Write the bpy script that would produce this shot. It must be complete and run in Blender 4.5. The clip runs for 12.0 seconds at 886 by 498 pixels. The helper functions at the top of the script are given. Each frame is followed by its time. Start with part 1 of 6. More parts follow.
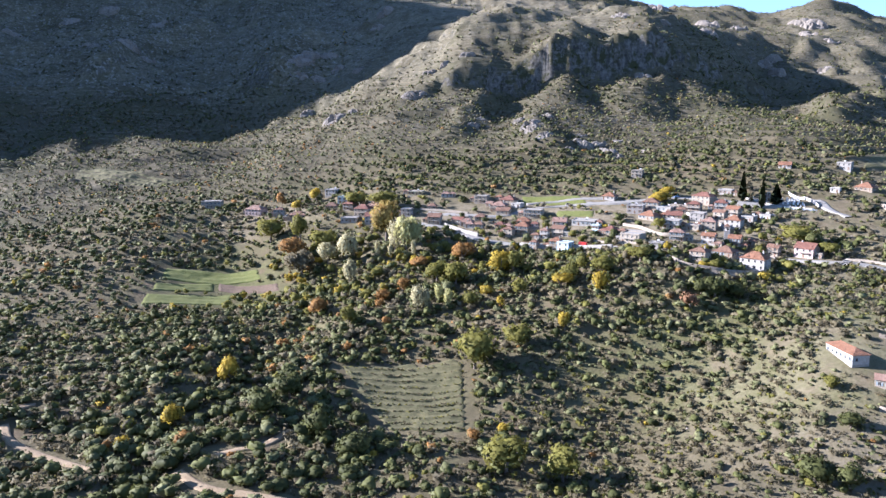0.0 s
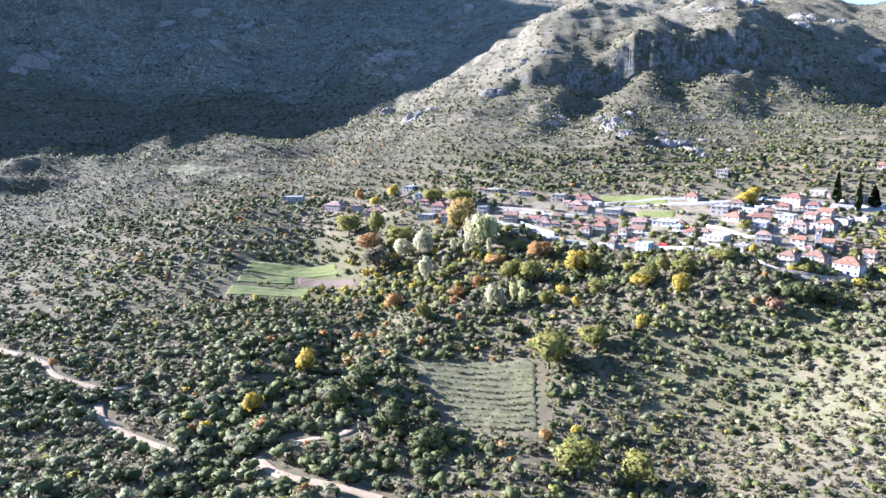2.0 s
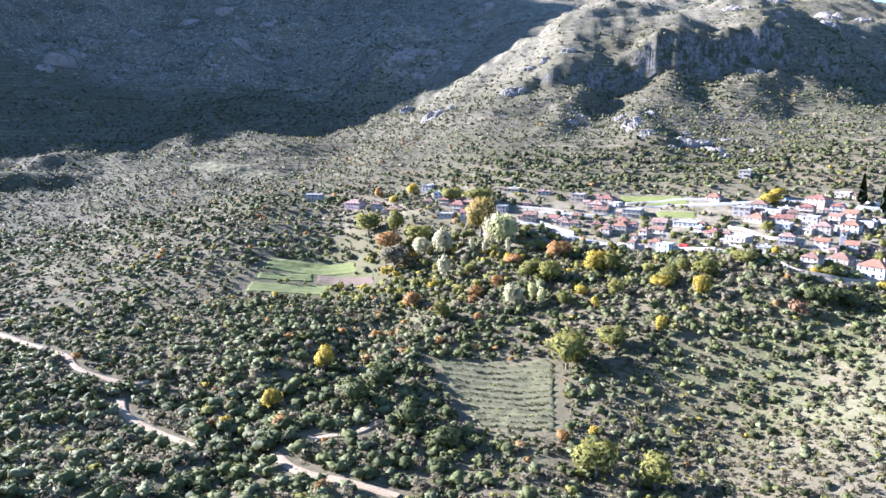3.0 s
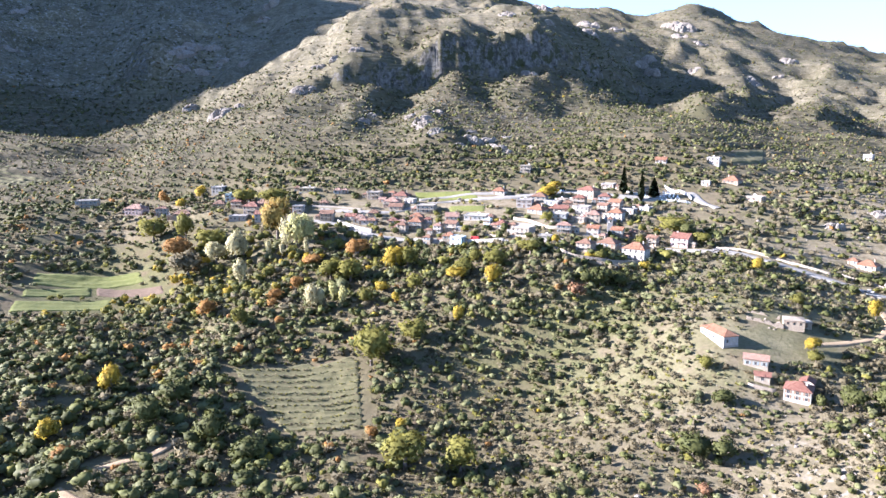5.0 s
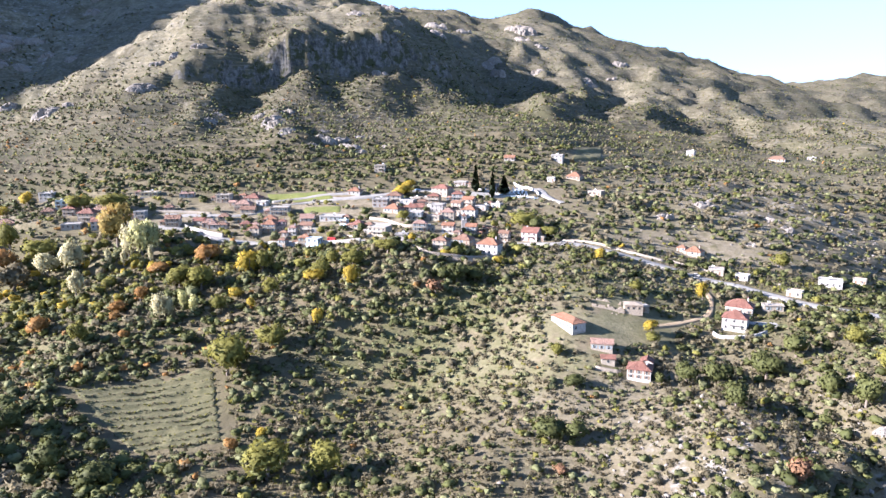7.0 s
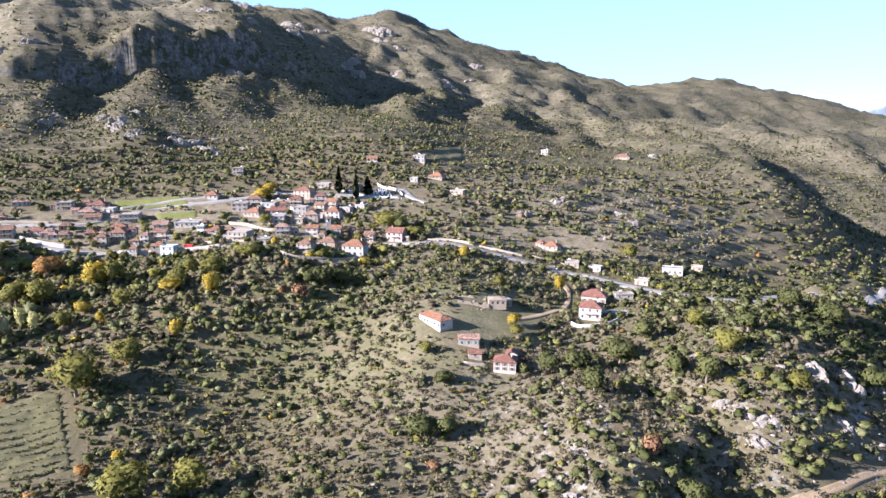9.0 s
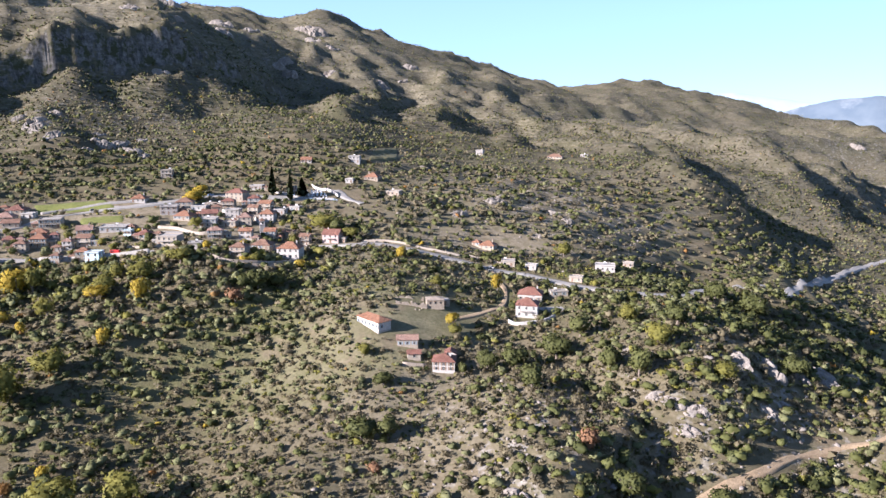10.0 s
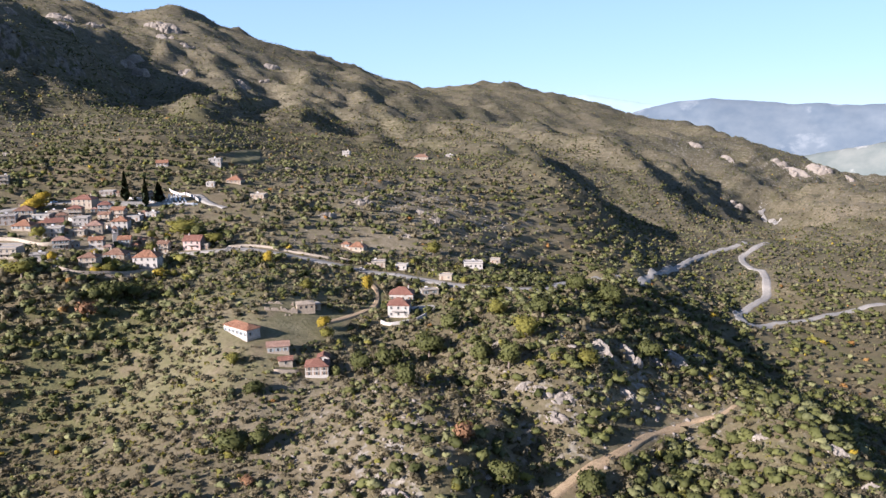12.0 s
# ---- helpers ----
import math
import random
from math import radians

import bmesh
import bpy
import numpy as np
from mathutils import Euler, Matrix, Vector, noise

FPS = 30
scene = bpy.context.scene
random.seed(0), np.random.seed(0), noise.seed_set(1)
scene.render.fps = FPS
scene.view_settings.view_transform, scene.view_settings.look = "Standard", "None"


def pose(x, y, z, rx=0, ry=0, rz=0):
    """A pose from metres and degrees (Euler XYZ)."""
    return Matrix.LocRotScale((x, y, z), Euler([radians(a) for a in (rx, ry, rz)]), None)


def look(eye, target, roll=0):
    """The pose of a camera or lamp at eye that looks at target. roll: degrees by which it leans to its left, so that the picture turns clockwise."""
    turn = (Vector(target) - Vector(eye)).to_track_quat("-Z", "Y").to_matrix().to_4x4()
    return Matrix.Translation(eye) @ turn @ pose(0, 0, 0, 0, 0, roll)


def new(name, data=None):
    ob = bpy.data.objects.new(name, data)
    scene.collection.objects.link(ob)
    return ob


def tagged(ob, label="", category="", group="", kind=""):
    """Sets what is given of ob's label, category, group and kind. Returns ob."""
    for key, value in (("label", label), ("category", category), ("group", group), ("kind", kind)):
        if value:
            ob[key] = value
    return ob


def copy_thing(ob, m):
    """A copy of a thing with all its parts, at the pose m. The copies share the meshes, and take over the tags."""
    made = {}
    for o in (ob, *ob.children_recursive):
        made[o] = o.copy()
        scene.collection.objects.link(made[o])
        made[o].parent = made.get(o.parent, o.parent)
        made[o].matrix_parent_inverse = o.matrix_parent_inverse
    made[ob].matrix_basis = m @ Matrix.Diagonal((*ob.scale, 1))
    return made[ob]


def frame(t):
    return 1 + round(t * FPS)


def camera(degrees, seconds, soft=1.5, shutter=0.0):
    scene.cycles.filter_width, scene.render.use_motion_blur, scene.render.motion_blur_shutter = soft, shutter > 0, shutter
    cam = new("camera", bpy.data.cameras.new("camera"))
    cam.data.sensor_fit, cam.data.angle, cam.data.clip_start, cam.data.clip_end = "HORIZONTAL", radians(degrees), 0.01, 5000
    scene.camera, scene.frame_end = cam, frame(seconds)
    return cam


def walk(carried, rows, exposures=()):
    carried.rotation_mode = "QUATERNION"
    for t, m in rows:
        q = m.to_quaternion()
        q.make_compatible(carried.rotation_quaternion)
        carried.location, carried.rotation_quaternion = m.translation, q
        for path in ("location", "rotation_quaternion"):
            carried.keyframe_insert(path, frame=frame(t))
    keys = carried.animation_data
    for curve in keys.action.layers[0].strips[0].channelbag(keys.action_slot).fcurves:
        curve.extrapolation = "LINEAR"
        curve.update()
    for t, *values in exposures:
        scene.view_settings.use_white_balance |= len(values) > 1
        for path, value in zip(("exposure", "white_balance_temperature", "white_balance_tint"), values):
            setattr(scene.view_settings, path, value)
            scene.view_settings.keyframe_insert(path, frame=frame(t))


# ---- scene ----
import functools

cam = camera(63.8, 12.0)
# a hovering drone that pans: seconds, heading (left of north is positive), tilt, lean
PAN = [
    (0.0, -0.23, -10.11, -0.32), (0.5, -0.22, -10.12, -0.30), (1.0, 0.47, -10.17, -0.32), (1.5, 3.2, -10.21, -0.31),
    (2.0, 5.93, -10.26, -0.28), (2.5, 8.11, -10.32, -0.18), (2.7, 8.12, -10.33, -0.12), (4.3, -2.66, -10.42, 0.02),
    (4.5, -4.49, -10.46, 0.04), (5.0, -8.88, -10.46, 0.0), (5.5, -12.09, -10.46, 0.0), (6.0, -14.9, -10.47, -0.03),
    (6.5, -17.74, -10.49, -0.02), (7.0, -20.51, -10.49, -0.05), (9.0, -31.46, -10.44, -0.1), (9.5, -34.01, -10.43, -0.14),
    (10.0, -36.61, -10.41, -0.15), (10.5, -39.29, -10.38, -0.17), (11.0, -41.97, -10.38, -0.2), (11.5, -44.48, -10.38, -0.2),
    (12.0, -47.22, -10.38, -0.2)]


def heading(yaw, tilt, lean):
    a, e, eye = radians(yaw), radians(tilt), Vector((0, 0, 150))
    return look(eye, eye + Vector((-math.sin(a) * math.cos(e), math.cos(a) * math.cos(e), math.sin(e))), lean)


walk(cam, [(t, heading(yaw, tilt, lean)) for t, yaw, tilt, lean in PAN], [
    (0.0, 2.03, 5280, 22), (0.5, 2.38, 5180, 22), (1.0, 2.55, 5080, 22), (1.5, 2.61, 5030, 22), (2.7, 2.73, 4980, 22), (4.5, 2.61, 5400, 23), (6.5, 2.45, 5500, 23), (9.5, 1.95, 5620, 24), (12.0, 1.55, 5920, 23)])

# ---- light: low autumn sun ahead on the left hand, clear sky ----
SUN_SIDE, SUN_UP = 79.0, 22.5
world = bpy.data.worlds.new("sky")
scene.world = world
world.use_nodes = True
wn = world.node_tree.nodes
sky = wn.new("ShaderNodeTexSky")
sky.sky_type, sky.sun_disc = "NISHITA", False
sky.sun_elevation, sky.sun_rotation = radians(SUN_UP), radians(-SUN_SIDE)
sky.altitude = 1500
sky.air_density, sky.dust_density, sky.ozone_density = 1.0, 0.0, 3.0
wn["Background"].inputs["Strength"].default_value = 0.05
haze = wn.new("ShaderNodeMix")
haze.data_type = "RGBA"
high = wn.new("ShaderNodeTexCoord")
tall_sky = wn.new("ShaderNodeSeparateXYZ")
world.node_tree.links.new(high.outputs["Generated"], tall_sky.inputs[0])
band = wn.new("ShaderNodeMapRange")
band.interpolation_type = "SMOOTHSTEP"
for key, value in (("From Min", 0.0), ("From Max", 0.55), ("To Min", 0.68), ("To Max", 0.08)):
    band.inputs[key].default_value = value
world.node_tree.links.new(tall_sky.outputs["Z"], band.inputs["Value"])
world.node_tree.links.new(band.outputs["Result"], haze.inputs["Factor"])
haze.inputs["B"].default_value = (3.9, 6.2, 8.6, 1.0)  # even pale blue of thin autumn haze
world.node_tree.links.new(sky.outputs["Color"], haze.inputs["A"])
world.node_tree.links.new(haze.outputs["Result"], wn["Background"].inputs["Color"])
sun = new("sun", bpy.data.lights.new("sun", "SUN"))
sun.data.energy, sun.data.angle, sun.data.color = 5.0, radians(0.6), (1.0, 0.92, 0.79)
a, e = radians(SUN_SIDE), radians(SUN_UP)
sun.matrix_world = look((-math.sin(a) * math.cos(e) * 900, math.cos(a) * math.cos(e) * 900, math.sin(e) * 900 + 150), (0, 0, 150))
# ---- materials ----
def shader(name, rough=0.85, metal=0.0):
    m = bpy.data.materials.new(name)
    m.use_nodes = True
    b = m.node_tree.nodes["Principled BSDF"]
    b.inputs["Roughness"].default_value, b.inputs["Metallic"].default_value = rough, metal
    b.inputs["Specular IOR Level"].default_value = 0.3
    return m, m.node_tree.nodes, m.node_tree.links, b


def noise_of(n, l, size, detail=4.0, source=None, rough=0.6):
    """A noise of that feature size in metres, in world space."""
    if source is None:
        source = n.new("ShaderNodeNewGeometry").outputs["Position"]
    t = n.new("ShaderNodeTexNoise")
    t.inputs["Scale"].default_value, t.inputs["Detail"].default_value = 1.0 / size, detail
    t.inputs["Roughness"].default_value = rough
    l.new(source, t.inputs["Vector"])
    return t.outputs["Fac"]


def spread(n, l, fac, low, high):
    r = n.new("ShaderNodeMapRange")
    r.inputs["From Min"].default_value, r.inputs["From Max"].default_value = low, high
    l.new(fac, r.inputs["Value"])
    return r.outputs["Result"]


def mixed(n, l, fac, a, b, kind="MIX"):
    m = n.new("ShaderNodeMix")
    m.data_type, m.blend_type = "RGBA", kind
    for socket, value in ((m.inputs["Factor"], fac), (m.inputs["A"], a), (m.inputs["B"], b)):
        if isinstance(value, (tuple, list)):
            socket.default_value = (*value, 1.0)
        elif isinstance(value, (int, float)):
            socket.default_value = value
        else:
            l.new(value, socket)
    return m.outputs["Result"]


def maths(n, l, op, a, b):
    m = n.new("ShaderNodeMath")
    m.operation, m.use_clamp = op, True
    for k, value in enumerate((a, b)):
        if isinstance(value, (int, float)):
            m.inputs[k].default_value = value
        else:
            l.new(value, m.inputs[k])
    return m.outputs[0]


def relief(n, l, b, height, strength, distance):
    u = n.new("ShaderNodeBump")
    u.inputs["Strength"].default_value, u.inputs["Distance"].default_value = strength, distance
    l.new(height, u.inputs["Height"])
    l.new(u.outputs["Normal"], b.inputs["Normal"])


def attribute(n, name):
    t = n.new("ShaderNodeAttribute")
    t.attribute_name = name
    return t.outputs["Fac"]


def surface(name, a, b, size, grain=0.3, rough=0.85, bump=0.3, third=None, metal=0.0):
    """Two colours in patches of that size, fine grain, some relief; a third colour as stains."""
    m, n, l, p = shader(name, rough, metal)
    patches = spread(n, l, noise_of(n, l, size), 0.35, 0.65)
    fine = noise_of(n, l, grain, 3.0)
    c = mixed(n, l, patches, a, b)
    if third:
        c = mixed(n, l, spread(n, l, noise_of(n, l, size * 0.37, 5.0), 0.56, 0.72), c, third)
    c = mixed(n, l, 0.45, c, mixed(n, l, spread(n, l, fine, 0.3, 0.7), tuple(v * 0.55 for v in a), tuple(min(1, v * 1.35) for v in b)))
    l.new(c, p.inputs["Base Color"])
    relief(n, l, p, fine, bump, grain * 0.5)
    return m


def land():
    m, n, l, p = shader("hillside", 0.95)
    p.inputs["Specular IOR Level"].default_value = 0.1
    geo = n.new("ShaderNodeNewGeometry")
    up = n.new("ShaderNodeSeparateXYZ")
    l.new(geo.outputs["Normal"], up.inputs[0])
    pos = geo.outputs["Position"]
    broad, mid = noise_of(n, l, 60, 5, pos), noise_of(n, l, 9, 5, pos)
    fine, tiny = noise_of(n, l, 1.6, 4, pos), noise_of(n, l, 0.45, 2, pos)
    dry = mixed(n, l, spread(n, l, mid, 0.35, 0.65), (0.11, 0.089, 0.049), (0.178, 0.145, 0.083))
    green = mixed(n, l, spread(n, l, fine, 0.3, 0.7), (0.105, 0.109, 0.034), (0.17, 0.168, 0.06))
    soil = mixed(n, l, spread(n, l, fine, 0.3, 0.7), (0.13, 0.088, 0.056), (0.22, 0.155, 0.10))
    lush = maths(n, l, "ADD", attribute(n, "lush"), 0.0)
    wet = spread(n, l, maths(n, l, "ADD", maths(n, l, "MULTIPLY", mid, 0.5), maths(n, l, "MULTIPLY", lush, 0.5)), 0.38, 0.62)
    c = mixed(n, l, wet, dry, green)
    c = mixed(n, l, maths(n, l, "MULTIPLY", spread(n, l, noise_of(n, l, 17, 6, pos), 0.52, 0.66), 0.75), c, soil)
    c = mixed(n, l, maths(n, l, "MULTIPLY", spread(n, l, tiny, 0.45, 0.7), 0.36), c, (0.075, 0.07, 0.04))
    heath = mixed(n, l, spread(n, l, fine, 0.3, 0.7), (0.056, 0.048, 0.031), (0.112, 0.093, 0.063))
    c = mixed(n, l, maths(n, l, "MULTIPLY", attribute(n, "heath"), spread(n, l, noise_of(n, l, 24, 6, pos), 0.22, 0.42)), c, heath)
    c = mixed(n, l, maths(n, l, "MULTIPLY", maths(n, l, "MULTIPLY", attribute(n, "heath"), spread(n, l, broad, 0.46, 0.58)), 0.7), c, (0.06, 0.06, 0.028))
    # bleached grass; on the western mountain this lighter colour also replaces haze
    bleached = mixed(n, l, spread(n, l, noise_of(n, l, 13, 6, pos), 0.36, 0.62), (0.12, 0.103, 0.068), (0.235, 0.206, 0.145))
    c = mixed(n, l, maths(n, l, "MULTIPLY", attribute(n, "pale"), spread(n, l, noise_of(n, l, 70, 7, pos, 0.68), 0.36, 0.52)), c, bleached)
    earth = mixed(n, l, spread(n, l, fine, 0.3, 0.7), (0.18, 0.147, 0.095), (0.28, 0.232, 0.158))
    c = mixed(n, l, maths(n, l, "MULTIPLY", attribute(n, "trodden"), spread(n, l, noise_of(n, l, 8, 5, pos), 0.36, 0.52)), c, earth)
    tufts = spread(n, l, noise_of(n, l, 4.2, 6, pos, 0.7), 0.42, 0.53)
    c = mixed(n, l, maths(n, l, "MULTIPLY", maths(n, l, "MULTIPLY", tufts, attribute(n, "heath")), 0.6), c, (0.062, 0.057, 0.033))
    level = n.new("ShaderNodeSeparateXYZ")
    l.new(pos, level.inputs[0])
    phase = n.new("ShaderNodeMath")
    phase.operation = "MULTIPLY_ADD"
    l.new(noise_of(n, l, 40, 4, pos), phase.inputs[0])
    phase.inputs[1].default_value = 16.0
    l.new(level.outputs["Z"], phase.inputs[2])
    wave = n.new("ShaderNodeMath")
    wave.operation = "PINGPONG"
    l.new(phase.outputs[0], wave.inputs[0])
    wave.inputs[1].default_value = 2.6
    ledge = maths(n, l, "MULTIPLY", spread(n, l, wave.outputs[0], 1.9, 2.3), spread(n, l, noise_of(n, l, 55, 3, pos), 0.45, 0.6))
    c = mixed(n, l, maths(n, l, "MULTIPLY", maths(n, l, "MULTIPLY", ledge, attribute(n, "heath")), 0.7), c, (0.185, 0.155, 0.105))
    spots = spread(n, l, noise_of(n, l, 1.1, 2, pos), 0.52, 0.62)
    c = mixed(n, l, maths(n, l, "MULTIPLY", spots, 0.4), c, (0.09, 0.08, 0.035))
    stone = mixed(n, l, spread(n, l, noise_of(n, l, 5.5, 7, pos, 0.72), 0.36, 0.62), (0.042, 0.039, 0.033), (0.165, 0.152, 0.132))
    streak = n.new("ShaderNodeVectorMath")
    streak.operation = "MULTIPLY"
    streak.inputs[1].default_value = (1.0, 1.0, 0.16)
    l.new(pos, streak.inputs[0])
    stone = mixed(n, l, maths(n, l, "MULTIPLY", spread(n, l, noise_of(n, l, 7, 5, streak.outputs[0], 0.7), 0.5, 0.6), 0.75), stone, (0.032, 0.031, 0.026))
    stone = mixed(n, l, spread(n, l, noise_of(n, l, 15, 6, pos, 0.7), 0.5, 0.56), stone, (0.045, 0.046, 0.022))
    steep = spread(n, l, maths(n, l, "ADD", maths(n, l, "MULTIPLY", up.outputs["Z"], 0.8), maths(n, l, "MULTIPLY", noise_of(n, l, 5, 6, pos), 0.5)), 0.755, 0.675)
    bare = maths(n, l, "MULTIPLY", spread(n, l, noise_of(n, l, 6, 6, pos), 0.55, 0.64), attribute(n, "stony"))
    c = mixed(n, l, steep, c, stone)
    c = mixed(n, l, bare, c, mixed(n, l, spread(n, l, fine, 0.3, 0.7), (0.165, 0.15, 0.126), (0.315, 0.29, 0.252)))
    l.new(c, p.inputs["Base Color"])
    relief(n, l, p, maths(n, l, "ADD", maths(n, l, "MULTIPLY", fine, 0.7), maths(n, l, "MULTIPLY", tiny, 0.3)), 0.6, 0.8)
    return m


def foliage(name, dark, light, accent=None, thin=0.2):
    """Leaves: each leaf its own shade, each plant its own tone."""
    m, n, l, p = shader(name, 0.7)
    p.inputs["Specular IOR Level"].default_value = 0.15
    geo = n.new("ShaderNodeNewGeometry")
    c = mixed(n, l, attribute(n, "tone"), dark, light)
    if accent:
        c = mixed(n, l, spread(n, l, noise_of(n, l, 7.0, 2.0), 0.55, 0.7), c, accent)
    c = mixed(n, l, geo.outputs["Random Per Island"], c, mixed(n, l, 1.0, c, (0.76, 0.76, 0.72), "MULTIPLY"))
    l.new(c, p.inputs["Base Color"])
    t = n.new("ShaderNodeBsdfTranslucent")
    l.new(c, t.inputs["Color"])
    x = n.new("ShaderNodeMixShader")
    x.inputs[0].default_value = thin
    out = n["Material Output"]
    l.new(p.outputs[0], x.inputs[1])
    l.new(t.outputs[0], x.inputs[2])
    l.new(x.outputs[0], out.inputs["Surface"])
    return m


LAND = land()
LEAF = {
    "oak": foliage("oak_leaves", (0.05, 0.057, 0.018), (0.122, 0.127, 0.041)),
    "olive": foliage("olive_leaves", (0.112, 0.118, 0.05), (0.195, 0.195, 0.09)),
    "twig": foliage("bare_twigs", (0.165, 0.142, 0.09), (0.245, 0.208, 0.124), thin=0.45),
    "moss": foliage("yellow_green_leaves", (0.15, 0.143, 0.034), (0.265, 0.245, 0.06), thin=0.42),
    "yellow": foliage("golden_leaves", (0.34, 0.25, 0.03), (0.5, 0.37, 0.055), (0.2, 0.185, 0.04), thin=0.42),
    "orange": foliage("russet_leaves", (0.29, 0.15, 0.045), (0.41, 0.24, 0.085), thin=0.42),
    "pale": foliage("pale_poplar_leaves", (0.42, 0.38, 0.2), (0.56, 0.51, 0.31), thin=0.42),
    "cypress": foliage("cypress_leaves", (0.018, 0.028, 0.012), (0.040, 0.050, 0.020)),
}
BARK = surface("bark", (0.12, 0.09, 0.065), (0.2, 0.165, 0.13), 0.6, 0.1)
ASPHALT = surface("worn_asphalt", (0.20, 0.186, 0.163), (0.28, 0.262, 0.23), 3.0, 0.3, 0.9)
DIRT = surface("dirt_track", (0.22, 0.158, 0.092), (0.32, 0.238, 0.145), 4.0, 0.5, 0.95, third=(0.22, 0.19, 0.10))
CONCRETE = surface("old_concrete", (0.23, 0.21, 0.182), (0.34, 0.312, 0.272), 1.8, 0.2, 0.9, third=(0.19, 0.17, 0.14))
STONE = surface("rubble_stone", (0.20, 0.162, 0.12), (0.32, 0.265, 0.2), 0.5, 0.25, 0.9, 0.8, third=(0.12, 0.098, 0.072))
ROCK = surface("grey_limestone", (0.145, 0.125, 0.104), (0.255, 0.225, 0.19), 2.0, 0.4, 0.95, 0.9, third=(0.10, 0.085, 0.06))
GRASS = surface("green_crop", (0.095, 0.11, 0.024), (0.145, 0.15, 0.037), 5.0, 0.5, 0.95, 0.6, third=(0.22, 0.21, 0.09))
STUBBLE = surface("dry_stubble", (0.066, 0.065, 0.026), (0.128, 0.113, 0.053), 3.0, 0.6, 0.95, 0.6, third=(0.075, 0.08, 0.035))
TILLED = surface("tilled_soil", (0.10, 0.068, 0.044), (0.15, 0.105, 0.07), 3.0, 0.5, 0.95, 0.8)
WHITE = surface("lime_plaster", (0.32, 0.296, 0.262), (0.42, 0.392, 0.35), 1.8, 0.25, 0.85, 0.15, third=(0.30, 0.26, 0.21))
CREAM = surface("cream_plaster", (0.26, 0.216, 0.163), (0.35, 0.298, 0.23), 2.0, 0.25, 0.85, 0.15, third=(0.21, 0.172, 0.13))
GREY = surface("grey_render", (0.24, 0.22, 0.20), (0.33, 0.31, 0.28), 1.6, 0.25, 0.9, 0.2, third=(0.26, 0.24, 0.22))
TEAL = surface("pale_teal_paint", (0.36, 0.48, 0.50), (0.48, 0.58, 0.60), 2.0, 0.25, 0.8, 0.1)
YELLOW = surface("ochre_plaster", (0.45, 0.36, 0.2), (0.54, 0.45, 0.27), 2.0, 0.25, 0.85, 0.15)
PINK = surface("faded_pink_plaster", (0.40, 0.285, 0.25), (0.48, 0.36, 0.32), 2.0, 0.25, 0.85, 0.15)


def tiles(name, a, b, moss):
    """Clay tiles: courses across the slope and channels down it."""
    m, n, l, p = shader(name, 0.8)
    co = n.new("ShaderNodeTexCoord").outputs["Object"]
    patches, fine = noise_of(n, l, 1.4, 5, co), noise_of(n, l, 0.28, 2, co)
    c = mixed(n, l, spread(n, l, patches, 0.35, 0.65), a, b)
    c = mixed(n, l, spread(n, l, noise_of(n, l, 0.9, 6, co), 0.56, 0.7), c, moss)
    c = mixed(n, l, maths(n, l, "MULTIPLY", spread(n, l, fine, 0.35, 0.7), 0.5), c, tuple(v * 0.5 for v in a))
    l.new(c, p.inputs["Base Color"])
    w = n.new("ShaderNodeTexWave")
    w.inputs["Scale"].default_value, w.inputs["Distortion"].default_value = 3.2, 0.6
    l.new(co, w.inputs["Vector"])
    relief(n, l, p, w.outputs["Fac"], 0.6, 0.08)
    return m


ROOF = {"o": tiles("orange_clay_tiles", (0.215, 0.099, 0.053), (0.275, 0.142, 0.084), (0.17, 0.115, 0.08)),
        "r": tiles("red_clay_tiles", (0.174, 0.076, 0.052), (0.227, 0.110, 0.076), (0.15, 0.095, 0.068)),
        "b": tiles("weathered_brown_tiles", (0.163, 0.090, 0.058), (0.237, 0.138, 0.090), (0.135, 0.095, 0.068)),
        "p": tiles("bleached_tiles", (0.243, 0.144, 0.102), (0.310, 0.200, 0.151), (0.22, 0.155, 0.115))}
WALL = {"w": WHITE, "c": CREAM, "s": STONE, "g": GREY, "t": TEAL, "y": YELLOW, "k": PINK}
TIMBER = surface("brown_timber", (0.14, 0.085, 0.05), (0.22, 0.14, 0.09), 0.8, 0.1, 0.7)
SHUTTER = surface("blue_grey_paint", (0.20, 0.25, 0.27), (0.28, 0.33, 0.35), 0.8, 0.1, 0.6)
IRON = surface("dark_iron", (0.05, 0.05, 0.05), (0.09, 0.085, 0.08), 0.5, 0.1, 0.5, 0.1, metal=0.6)
RED_PAINT = surface("red_truck_paint", (0.42, 0.03, 0.03), (0.50, 0.05, 0.045), 1.0, 0.2, 0.35, 0.02)
BLUE_PAINT = surface("blue_fence_paint", (0.22, 0.34, 0.46), (0.32, 0.44, 0.56), 1.0, 0.2, 0.6, 0.05)
MARBLE = surface("white_marble", (0.60, 0.59, 0.57), (0.72, 0.71, 0.68), 0.9, 0.1, 0.4, 0.05)
RUBBER = surface("tyre_rubber", (0.03, 0.03, 0.03), (0.05, 0.05, 0.05), 0.4, 0.1, 0.9)
GLASS, _n, _l, _b = shader("window_glass", 0.08)
_b.inputs["Base Color"].default_value = (0.03, 0.035, 0.04, 1)
_b.inputs["Specular IOR Level"].default_value = 0.5
PANEL, _n, _l, _b = shader("solar_panel", 0.2)
_b.inputs["Base Color"].default_value = (0.03, 0.04, 0.07, 1)
